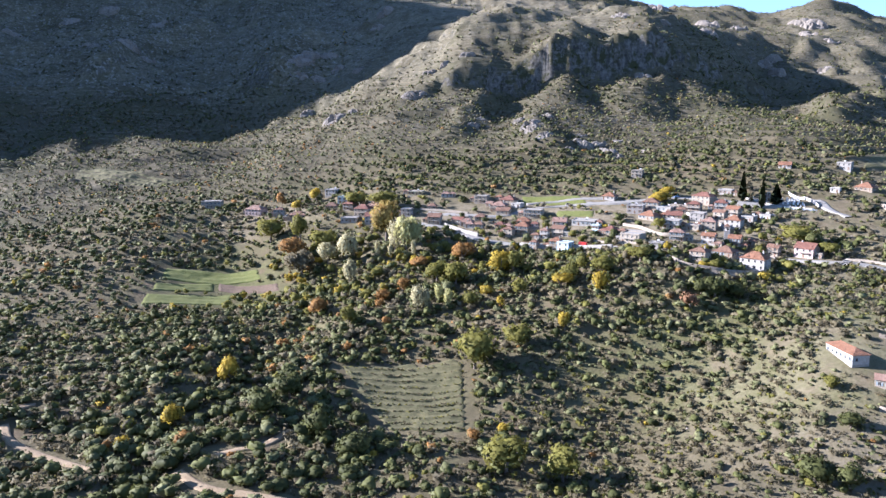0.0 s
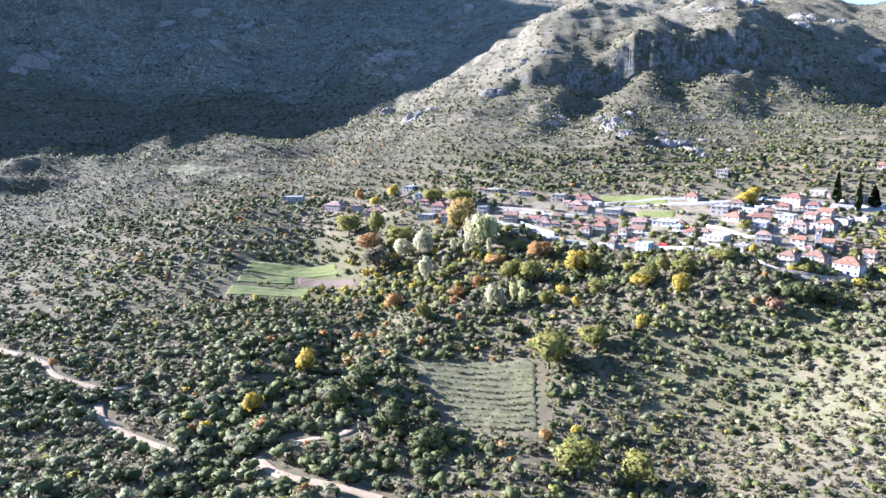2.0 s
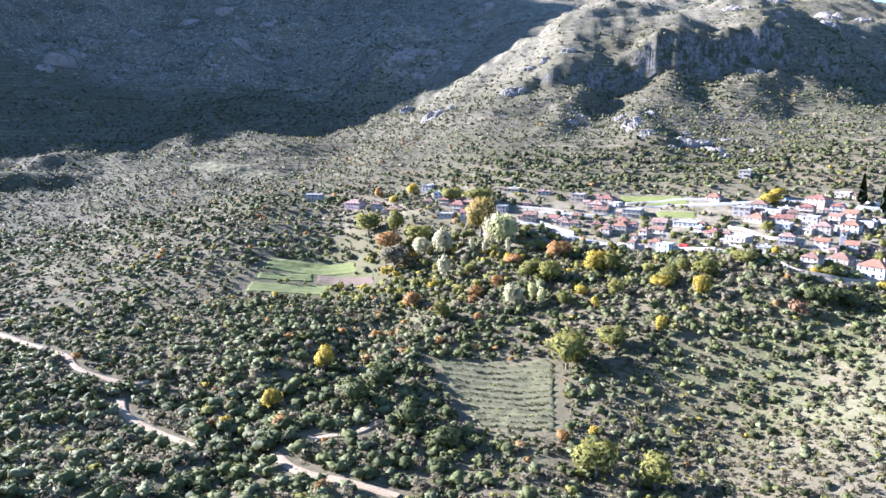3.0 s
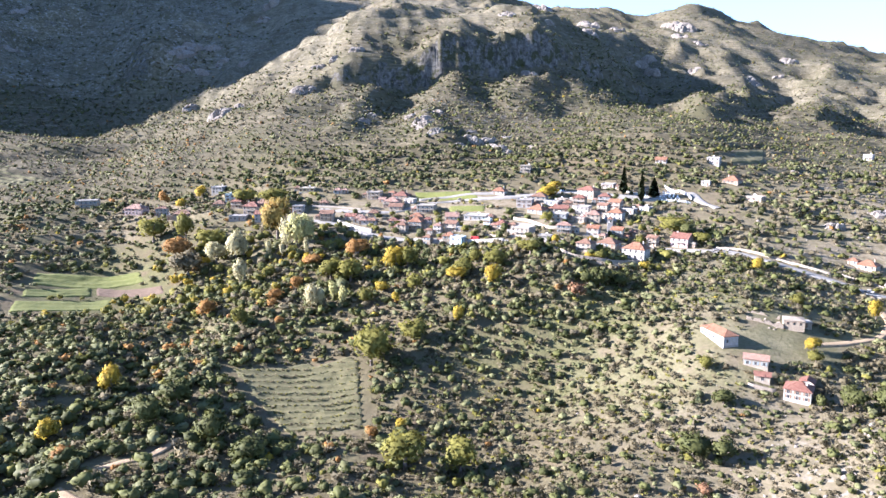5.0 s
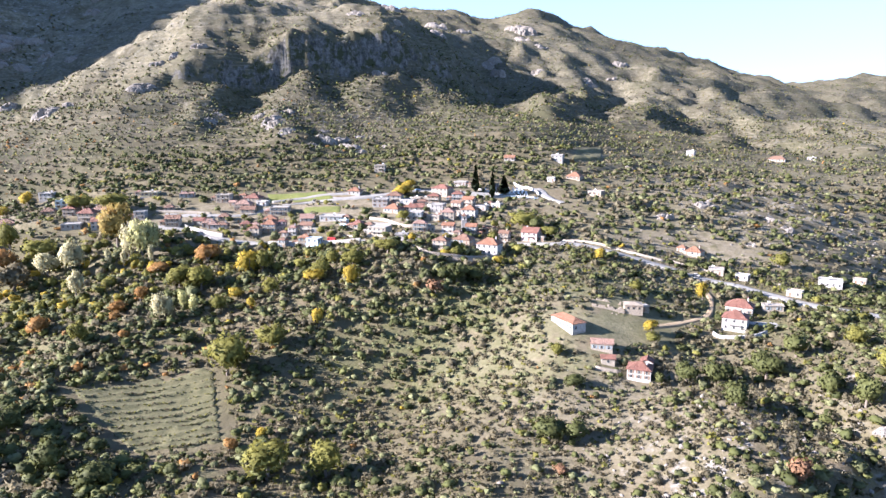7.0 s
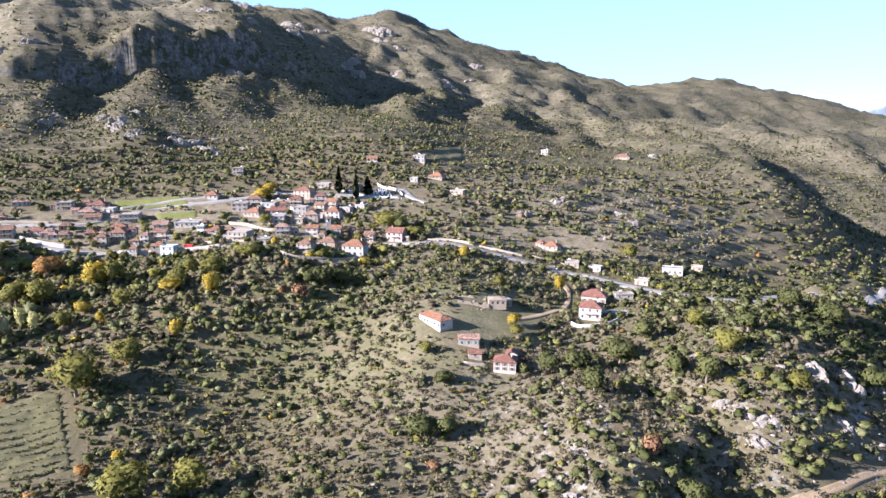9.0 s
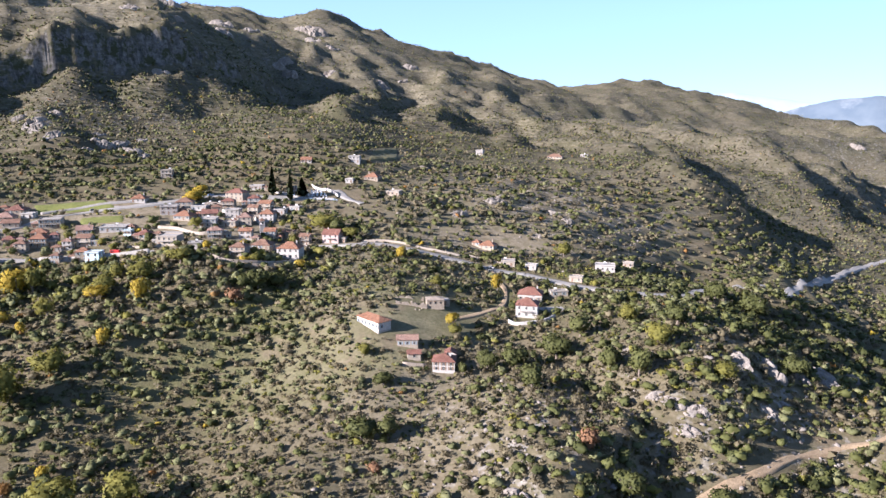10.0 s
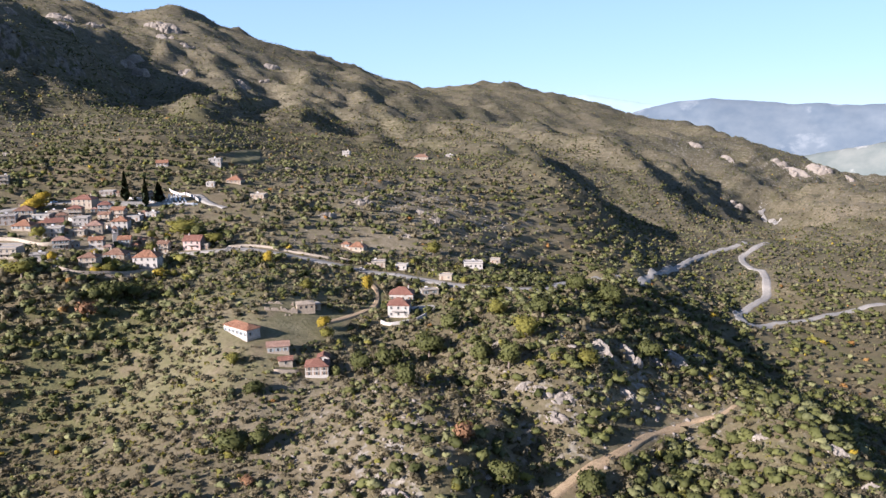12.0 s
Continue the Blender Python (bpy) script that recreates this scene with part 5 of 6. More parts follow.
house(-106.4, 532.5, 1, 12.4, 10.1, 2.8, "b", "s")
# west quarter
house(28.3, 485.6, -12, 7.7, 6.8, 2.8, "b", "c")
house(20.0, 472.4, -17, 6.1, 5.3, 2.8, "p", "w")
house(26.3, 470.5, -18, 6.1, 5.7, 2.8, "b", "w")
house(39.9, 467.0, -18, 6.7, 5.4, 2.8, "r", "c")
house(44.0, 450.1, -30, 6.5, 5.3, 5.1, "b", "c")
house(53.7, 454.3, -27, 9.2, 8.5, 5.1, "o", "s")
house(56.1, 471.7, -15, 8.8, 7.7, 2.8, "o", "s")
house(61.4, 454.9, -23, 5.0, 3.7, 5.1, "r", "k")
house(64.6, 486.4, -20, 12.3, 10.1, 5.1, "f", "c")
house(65.4, 438.6, -31, 5.1, 4.3, 5.1, "p", "w")
house(74.2, 437.9, -34, 7.7, 5.9, 5.1, "b", "c")
house(78.5, 461.1, -20, 8.7, 8.0, 2.8, "p", "w")
house(93.9, 455.5, -28, 14.9, 10.1, 2.8, "f", "w")
house(96.0, 432.0, -40, 4.5, 3.6, 5.1, "f", "t")
house(104.1, 427.9, -42, 8.8, 8.0, 2.8, "r", "c")
house(68.9, 415.2, -26, 7.3, 6.6, 5.1, "o", "s")
house(72.8, 407.8, -40, 7.5, 5.8, 5.1, "f", "t")
house(56.7, 420.1, -38, 4.6, 4.4, 5.1, "b", "s")
# centre
house(130.8, 471.5, -27, 10.5, 8.4, 5.1, "f", "g")
house(135.8, 456.9, -46, 10.9, 9.5, 2.8, "o", "c")
house(150.6, 470.7, -42, 9.9, 7.7, 2.8, "f", "w")
house(157.6, 473.3, -41, 7.8, 6.1, 2.8, "f", "s")
house(168.0, 466.6, -34, 8.5, 6.6, 5.1, "r", "s")
house(150.9, 454.1, -24, 9.6, 8.8, 2.8, "r", "c")
house(158.4, 463.5, -24, 6.3, 4.6, 2.8, "b", "c")
house(163.2, 445.4, -38, 8.8, 7.3, 5.1, "f", "g")
house(186.2, 467.8, -29, 7.9, 6.0, 5.1, "r", "w")
house(177.3, 445.9, -50, 7.2, 5.2, 5.1, "b", "c")
house(187.8, 451.0, -47, 8.0, 6.5, 5.1, "o", "c")
house(179.7, 429.9, -39, 9.3, 8.3, 5.1, "o", "w")
house(163.6, 427.4, -31, 8.5, 7.5, 5.1, "p", "c")
house(154.3, 427.1, -39, 7.8, 7.0, 2.8, "f", "c")
house(142.6, 431.8, -33, 9.8, 7.9, 5.1, "f", "w")
house(194.1, 442.0, -47, 7.6, 7.0, 2.8, "f", "g")
house(205.2, 442.2, -53, 7.0, 5.1, 2.8, "f", "g")
# lower street
house(135.5, 400.8, -26, 8.2, 6.3, 5.1, "p", "s")
house(151.7, 395.7, -36, 7.0, 5.7, 5.1, "o", "w")
house(166.6, 395.5, -35, 6.5, 6.0, 5.1, "o", "c")
house(178.0, 397.7, -33, 4.7, 3.6, 2.8, "b", "s")
house(111.0, 403.4, -41, 11.4, 9.2, 5.1, "f", "c")
house(135.3, 363.7, -43, 8.4, 7.5, 5.1, "b", "s")
house(154.2, 377.3, -45, 10.5, 8.9, 2.8, "b", "s")
house(181.8, 380.6, -45, 5.8, 5.3, 5.1, "b", "c")
house(197.0, 375.3, -47, 9.7, 9.4, 5.1, "r", "k")
house(119.2, 385.6, -30, 7.0, 5.2, 2.8, "f", "g")
# east hamlet
house(281.9, 332.5, -58, 9.4, 7.7, 2.8, "o", "c")
house(274.1, 304.9, -45, 7.7, 7.0, 2.8, "f", "c")
house(281.0, 292.4, -61, 6.5, 4.7, 2.8, "f", "g")
house(354.2, 281.9, -54, 6.5, 5.0, 2.6, "f", "c")
house(284.6, 261.0, -58, 7.0, 5.0, 2.6, "f", "c")
# upper hamlet
house(261.5, 540.0, -32, 8.5, 8.1, 2.8, "o", "w")
house(299.4, 526.9, -42, 9.5, 6.9, 5.1, "f", "g")
house(289.0, 480.6, -52, 11.2, 10.1, 2.8, "o", "s")
house(268.5, 480.9, -42, 5.9, 5.4, 2.8, "f", "w")
house(579.8, 569.3, -52, 16.2, 10.1, 2.8, "b", "c")
house(498.1, 602.2, -56, 7.8, 6.6, 5.1, "f", "g")
house(286.0, 445.3, -53, 9.8, 8.6, 2.8, "f", "c")
house(626.3, 568.5, -54, 8.4, 6.3, 2.8, "f", "g")
# sheds and lean-tos
house(24.9, 529.8, -20, 4.3, 3.9, 2.6, "b", "c", None, "outbuilding", "beside a house", None, False)
house(36.1, 511.4, -25, 4.9, 4.5, 2.6, "p", "s", None, "outbuilding", "beside a house", None, False)
house(44.7, 528.3, -29, 5.3, 4.0, 2.6, "o", "c", None, "outbuilding", "beside a house", None, False)
house(38.4, 501.4, -20, 5.0, 4.2, 2.6, "f", "s", None, "outbuilding", "beside a house", None, False)
house(9.8, 539.5, -10, 4.4, 3.4, 2.6, "p", "g", None, "outbuilding", "beside a house", None, False)
house(-25.7, 556.6, -16, 4.7, 3.5, 2.6, "b", "g", None, "outbuilding", "beside a house", None, False)
house(206.8, 496.1, -42, 3.8, 3.5, 2.6, "b", "c", None, "outbuilding", "beside a house", None, False)
house(-61.5, 533.5, -20, 3.7, 3.9, 2.6, "o", "c", None, "outbuilding", "beside a house", None, False)
house(-56.6, 526.7, -4, 4.1, 3.7, 2.6, "b", "s", None, "outbuilding", "beside a house", None, False)
house(-28.6, 507.5, -17, 3.9, 4.0, 2.6, "b", "s", None, "outbuilding", "beside a house", None, False)
house(-9.5, 486.7, -13, 3.8, 3.9, 2.6, "b", "c", None, "outbuilding", "beside a house", None, False)
house(18.9, 480.7, -29, 4.1, 3.5, 2.6, "f", "c", None, "outbuilding", "beside a house", None, False)
house(-155.7, 572.0, -18, 4.3, 4.4, 2.6, "p", "c", None, "outbuilding", "beside a house", None, False)
house(-132.2, 557.8, -2, 4.2, 4.3, 2.6, "b", "s", None, "outbuilding", "beside a house", None, False)
house(-115.5, 533.9, 1, 5.4, 3.2, 2.6, "f", "s", None, "outbuilding", "beside a house", None, False)
house(25.4, 471.2, -17, 4.8, 4.1, 2.6, "b", "c", None, "outbuilding", "beside a house", None, False)
house(45.4, 464.2, -18, 5.2, 4.4, 2.6, "p", "c", None, "outbuilding", "beside a house", None, False)
house(39.6, 454.0, -30, 4.8, 3.4, 2.6, "b", "s", None, "outbuilding", "beside a house", None, False)
house(59.6, 450.6, -27, 4.6, 3.6, 2.6, "f", "s", None, "outbuilding", "beside a house", None, False)
house(56.9, 490.3, -20, 4.7, 4.1, 2.6, "p", "s", None, "outbuilding", "beside a house", None, False)
house(60.1, 440.1, -31, 5.3, 3.5, 2.6, "b", "g", None, "outbuilding", "beside a house", None, False)
house(79.1, 433.9, -34, 4.7, 3.9, 2.6, "f", "g", None, "outbuilding", "beside a house", None, False)
house(101.9, 449.7, -28, 4.5, 4.5, 2.6, "b", "s", None, "outbuilding", "beside a house", None, False)
house(99.8, 428.9, -40, 5.1, 4.5, 2.6, "p", "s", None, "outbuilding", "beside a house", None, False)
house(110.5, 424.3, -42, 5.2, 3.9, 2.6, "b", "s", None, "outbuilding", "beside a house", None, False)
house(64.4, 418.8, -26, 3.8, 4.6, 2.6, "b", "g", None, "outbuilding", "beside a house", None, False)
house(69.8, 413.3, -40, 4.1, 3.8, 2.6, "b", "c", None, "outbuilding", "beside a house", None, False)
house(138.3, 469.6, -27, 4.3, 4.1, 2.6, "b", "c", None, "outbuilding", "beside a house", None, False)
house(163.4, 470.1, -41, 4.9, 4.0, 2.6, "f", "c", None, "outbuilding", "beside a house", None, False)
house(144.9, 456.9, -24, 3.5, 4.3, 2.6, "o", "s", None, "outbuilding", "beside a house", None, False)
house(169.8, 442.9, -38, 4.6, 3.5, 2.6, "o", "s", None, "outbuilding", "beside a house", None, False)
house(180.5, 469.7, -29, 3.8, 4.2, 2.6, "p", "c", None, "outbuilding", "beside a house", None, False)
house(173.1, 433.7, -39, 5.5, 3.9, 2.6, "f", "s", None, "outbuilding", "beside a house", None, False)
house(157.9, 430.4, -31, 4.2, 3.6, 2.6, "b", "g", None, "outbuilding", "beside a house", None, False)
house(148.6, 430.7, -39, 5.4, 4.5, 2.6, "b", "c", None, "outbuilding", "beside a house", None, False)
house(202.3, 446.8, -53, 3.6, 4.3, 2.6, "b", "c", None, "outbuilding", "beside a house", None, False)
house(141.7, 399.2, -26, 4.3, 3.6, 2.6, "f", "c", None, "outbuilding", "beside a house", None, False)
house(155.7, 391.2, -36, 4.6, 4.5, 2.6, "p", "c", None, "outbuilding", "beside a house", None, False)
house(170.6, 392.4, -35, 3.6, 4.3, 2.6, "o", "g", None, "outbuilding", "beside a house", None, False)
house(182.0, 396.1, -33, 3.7, 3.9, 2.6, "p", "c", None, "outbuilding", "beside a house", None, False)
house(105.6, 409.0, -41, 4.0, 4.5, 2.6, "f", "g", None, "outbuilding", "beside a house", None, False)
house(200.7, 369.4, -47, 3.7, 3.4, 2.6, "f", "s", None, "outbuilding", "beside a house", None, False)
house(277.9, 338.6, -58, 4.9, 4.3, 2.6, "o", "c", None, "outbuilding", "beside a house", None, False)
# ---- parked cars ----
CAR_PAINT = {"white": WHITE, "grey": GREY, "blue": BLUE_PAINT}


def car(x, y, turn, colour, where):
    ob = new("car")
    ob.matrix_basis = pose(x, y, ground_at(x, y) + 0.35, 0, 0, turn)
    hull = boxes((-2.1, -0.85, 0.3, 2.1, 0.85, 0.95))
    bmesh.ops.bevel(hull, geom=hull.edges[:], offset=0.14, segments=2, affect="EDGES")
    part("body", hull, CAR_PAINT[colour], ob)
    top = bmesh.new()
    low = [top.verts.new(c) for c in ((-1.5, -0.78, 0.93), (1.2, -0.78, 0.93), (1.2, 0.78, 0.93), (-1.5, 0.78, 0.93))]
    high = [top.verts.new(c) for c in ((-1.1, -0.62, 1.45), (0.6, -0.62, 1.45), (0.6, 0.62, 1.45), (-1.1, 0.62, 1.45))]
    for i in range(4):
        j = (i + 1) % 4
        top.faces.new((low[i], low[j], high[j], high[i]))
    part("window_band", top, GLASS, ob)
    part("roof", boxes((-1.12, -0.64, 1.44, 0.62, 0.64, 1.5)), CAR_PAINT[colour], ob)
    for u in (-1.3, 1.3):
        for v in (-0.8, 0.8):
            wheel = bmesh.new()
            bmesh.ops.create_cone(wheel, cap_ends=True, segments=14, radius1=0.32, radius2=0.32, depth=0.2, matrix=pose(u, v, 0.32, 90, 0, 0))
            part("wheel", wheel, RUBBER, ob)
    tagged(ob, f"{colour} car parked {where}", "car", "parked cars")


car(*MAIN_ROAD[7], 5, "white", "on the village street")
car(*MAIN_ROAD[10], -30, "grey", "beside the road wall")
car(*MAIN_ROAD[15], -60, "white", "at the end of the lane")
car(*UPPER_ROAD[5], 0, "grey", "on the upper road")
car(*UPPER_ROAD[8], 10, "blue", "on the upper road")
# ---- plants: crowns of many small leaf clumps ----
def round_body(level):
    """Directions and triangles of a rounded body: 4, 20 or 80 faces."""
    bm = bmesh.new()
    if level == 0:
        v = [bm.verts.new(c) for c in ((0.9, 0.1, -0.4), (-0.1, 0.9, -0.4), (-0.9, -0.1, -0.4), (0.1, -0.9, -0.4), (0.05, 0.05, 1))]
        for k in ((0, 1, 4), (1, 2, 4), (2, 3, 4), (3, 0, 4)):
            bm.faces.new([v[i] for i in k])
    else:
        bmesh.ops.create_icosphere(bm, subdivisions=level, radius=1.0)
    bm.verts.index_update()
    out = np.array([q.co for q in bm.verts]), np.array([[q.index for q in f.verts] for f in bm.faces])
    bm.free()
    return out


BODIES = [round_body(k) for k in range(3)]


def crown_arrays(pos, rad, high, leaves, rng, leaf=0.30, lobes=6, core=0.66, lift=0.0, body=0):
    """Leaf triangles and lobed inner bodies for many crowns. pos: feet; rad, high: half width and height. Returns vertices, faces, plant of each face, and the rounded normals of the foliage."""
    n = len(pos)
    ang, out = rng.uniform(0, 2 * np.pi, (n, lobes)), rng.uniform(0.2, 0.58, (n, lobes))
    up = rng.uniform(0.30, 0.74, (n, lobes))
    lr = rng.uniform(0.34, 0.56, (n, lobes))
    mid_lobe = np.stack([out * np.cos(ang), out * np.sin(ang), (up - 0.5) * 1.25], -1)
    size = np.stack([rad, rad, high * (1 - lift) * 0.5], -1)
    centre = pos + np.stack([0 * rad, 0 * rad, high * lift + high * (1 - lift) * 0.5], -1)
    v, f, owner, bend = np.zeros((0, 3)), np.zeros((0, 3), int), np.zeros(0, int), np.zeros((0, 3))
    if leaves:
        which = rng.integers(0, lobes, (n, leaves))
        take = np.arange(n)[:, None]
        d = rng.normal(size=(n, leaves, 3))
        d[..., 2] += 0.3
        d /= np.linalg.norm(d, axis=-1, keepdims=True)
        spot = mid_lobe[take, which] + d * (lr[take, which] * rng.uniform(0.78, 1.2, (n, leaves)))[..., None]
        c = centre[:, None] + spot * size[:, None]
        nrm = d * 0.8 + rng.normal(size=d.shape) * 0.4
        nrm /= np.linalg.norm(nrm, axis=-1, keepdims=True)
        t = np.cross(nrm, rng.normal(size=d.shape))
        t /= np.linalg.norm(t, axis=-1, keepdims=True)
        b = np.cross(nrm, t)
        soft = spot + np.array([0, 0, 0.3])
        soft = 0.6 * soft / (np.linalg.norm(soft, axis=-1, keepdims=True) + 1e-6) + 0.7 * d + 0.1 * rng.normal(size=d.shape)
        soft /= np.linalg.norm(soft, axis=-1, keepdims=True)
        bend = np.repeat(soft[:, :, None], 3, 2).reshape(-1, 3)
        s = (rad[:, None] * leaf * rng.uniform(0.55, 1.25, (n, leaves)))[..., None]
        v = np.stack([c + t * s, c - 0.5 * t * s + 0.85 * b * s, c - 0.5 * t * s - 0.85 * b * s], 2).reshape(-1, 3)
        f = np.arange(len(v)).reshape(-1, 3)
        owner = np.repeat(np.arange(n), leaves)
    if core:
        o, k = BODIES[body]
        reach = np.full((n, len(o)), 0.42)
        lean = np.repeat(o[None], n, 0)
        for q in range(lobes):
            along = mid_lobe[:, q] @ o.T
            inside = lr[:, q, None] ** 2 - (mid_lobe[:, q] ** 2).sum(-1)[:, None] + along ** 2
            far = along + np.sqrt(np.clip(inside, 0, None))
            better = (inside > 0) & (far > reach)
            reach = np.where(better, far, reach)
            own = (o[None] * far[..., None] - mid_lobe[:, q, None]) / lr[:, q, None, None]
            lean = np.where(better[..., None], own, lean)
        cv = o[None] * (reach * (core + 0.26) * rng.uniform(0.82, 1.08, reach.shape))[..., None]
        nb = 0.55 * o[None] + 0.6 * lean + np.array([0, 0, 0.1]) + 0.16 * rng.normal(size=cv.shape)
        nb /= np.linalg.norm(nb, axis=-1, keepdims=True)
        bend = np.concatenate([bend, nb.reshape(-1, 3)])
        f = np.concatenate([f, len(v) + (k[None] + len(o) * np.arange(n)[:, None, None]).reshape(-1, 3)])
        v = np.concatenate([v, (centre[:, None] + cv * size[:, None]).reshape(-1, 3)])
        owner = np.concatenate([owner, np.repeat(np.arange(n), len(k))])
    return v, f, owner, bend


def leaf_mesh(name, v, f, owner, tones, material, bend):
    me = mesh_of(name, v, f)
    me.attributes.new("custom_normal", "FLOAT_VECTOR", "POINT").data.foreach_set("vector", np.ascontiguousarray(bend, np.float32).ravel())
    me.attributes.new("tone", "FLOAT", "FACE").data.foreach_set("value", tones[owner].astype(np.float32))
    me.materials.append(material)
    return me


CLEAR_STEP, CLEAR_X, CLEAR_Y = 0.6, -520.0, 40.0


@functools.lru_cache(None)
def clear_map():
    """Where nothing wild grows, on a fine grid."""
    spots = np.array(KEEP_CLEAR)
    spots = spots[(spots[:, 0] > CLEAR_X) & (spots[:, 1] > CLEAR_Y)]
    wide, deep = int((spots[:, 0].max() - CLEAR_X) / CLEAR_STEP) + 60, int((spots[:, 1].max() - CLEAR_Y) / CLEAR_STEP) + 60
    taken = np.zeros((deep, wide), bool)
    for cx, cy, r in spots:
        i0, i1 = max(0, int((cx - r - CLEAR_X) / CLEAR_STEP)), int((cx + r - CLEAR_X) / CLEAR_STEP) + 2
        j0, j1 = max(0, int((cy - r - CLEAR_Y) / CLEAR_STEP)), int((cy + r - CLEAR_Y) / CLEAR_STEP) + 2
        gx, gy = np.arange(i0, min(i1, wide)) * CLEAR_STEP + CLEAR_X, np.arange(j0, min(j1, deep)) * CLEAR_STEP + CLEAR_Y
        taken[j0:j0 + len(gy), i0:i0 + len(gx)] |= (gx[None] - cx) ** 2 + (gy[:, None] - cy) ** 2 < r * r
    return taken


def open_ground(x, y):
    """1 where scrub can grow, 0 on tracks, fields, yards and houses."""
    taken = clear_map()
    i, j = np.round((x - CLEAR_X) / CLEAR_STEP).astype(int), np.round((y - CLEAR_Y) / CLEAR_STEP).astype(int)
    inside = (i >= 0) & (j >= 0) & (i < taken.shape[1]) & (j < taken.shape[0])
    return np.where(inside & taken[np.clip(j, 0, taken.shape[0] - 1), np.clip(i, 0, taken.shape[1] - 1)], 0.0, 1.0)


def cover(x, y):
    """How closely scrub grows, 0 to 1."""
    r = out_at(x, y)
    v = 0.84 + 0.85 * fractal(x, y, 42, 3, 51) + 0.38 * blend(30, -60, x) + 0.5 * near(x, y, 90, 515, 300, 65, 4) + 0.45 * near(x, y, 310, 385, 120, 75, 4)
    thin = -0.3 * near(x, y, 70, 250, 70, 40, 4) - 0.4 * near(x, y, -75, 205, 50, 55)
    thin += 0.5 * near(x, y, 165, 235, 50, 32, 4) - 0.25 * near(x, y, 120, 140, 45, 40, 4)
    thin += 0.5 * near(x, y, 75, 388, 115, 34, 4) + 0.45 * near(x, y, -90, 345, 40, 40, 4)
    thin += 0.05 * near(x, y, 330, 330, 130, 90, 4) + 0.1 * blend(520, 900, r) + 0.25 * near(x, y, 60, 1150, 220, 350, 4)
    thin -= 0.35 * near(x, y, 270, 130, 110, 75, 4)
    bands = 0.34 * np.sin((0.93 * y + 0.2 * x + 9 * swell(x, y, 60, 55)) * 2 * np.pi / 13.0) * (1 - blend(330, 500, r))
    patchy = 1.18 + 1.3 * fractal(x, y, 120, 4, 58) + 0.5 * near(x, y, 90, 520, 300, 90, 4) + 0.5 * near(x, y, 220, 690, 170, 80, 4) + 0.6 * near(x, y, -330, 600, 200, 170, 4) - 0.7 * near(x, y, 1060, 262, 60, 38) - 0.4 * near(x, y, 1590, 480, 130, 60) - 0.95 * near(x, y, 30, 1130, 250, 320, 4) - 0.25 * near(x, y, -60, 800, 90, 110, 4)
    w = blend(480, 620, r)
    return np.clip((v - thin + bands) * (1 - w) + patchy * w, 0.05, 1)


def scatter(rng, spacing, r0, r1, near_az, far_az):
    """Jittered points over a fan of the land around the drone."""
    side = r1 * 1.02
    gx, gy = np.meshgrid(np.arange(-side, side, spacing), np.arange(-side * 0.3, side, spacing))
    x = gx + rng.uniform(-1.05, 1.05, gx.shape) * spacing
    y = gy + rng.uniform(-1.05, 1.05, gx.shape) * spacing
    r, az = np.hypot(x, y), np.degrees(np.arctan2(-x, y))
    ok = (r > r0) & (r < r1) & (az > near_az) & (az < far_az)
    return x[ok], y[ok]


KINDS = ["oak", "olive", "twig", "moss", "orange", "yellow"]


def shares(x, y):
    """The mix of kinds: oak, olive, twig, moss, orange, yellow."""
    r = out_at(x, y)
    oak = 0.42 + 0.3 * near(x, y, -330, 600, 200, 170, 4) - 0.3 * near(x, y, 118, 170, 60, 65, 4) + 0.3 * near(x, y, 220, 690, 170, 80, 4) + 0.35 * fractal(x, y, 70, 2, 61) + 0.35 * near(x, y, 260, 150, 120, 80) + 0.3 * near(x, y, -40, 190, 60, 50) + 0.35 * near(x, y, 90, 510, 260, 50)
    olive = 0.30 + 0.3 * fractal(x, y, 55, 2, 62) + 0.5 * near(x, y, 90, 190, 50, 60)
    twig = 0.24 + 0.25 * fractal(x, y, 40, 2, 63) + 0.45 * near(x, y, 70, 190, 60, 60) + 1.1 * near(x, y, 118, 165, 55, 60, 4) + 0.35 * blend(480, 650, r) + 0.5 * near(x, y, 330, 340, 110, 90)
    moss = 0.035 + 0.09 * fractal(x, y, 50, 2, 64) + 0.3 * near(x, y, -20, 360, 110, 60)
    orange = 0.008 + 0.07 * near(x, y, -60, 300, 70, 70) + 0.10 * near(x, y, -180, 600, 120, 130)
    yellow = 0.002 + 0.03 * near(x, y, -20, 380, 120, 60)
    w = np.clip(np.stack([oak, olive, twig, moss, orange, yellow], -1), 0.003, None)
    return w / w.sum(-1, keepdims=True)


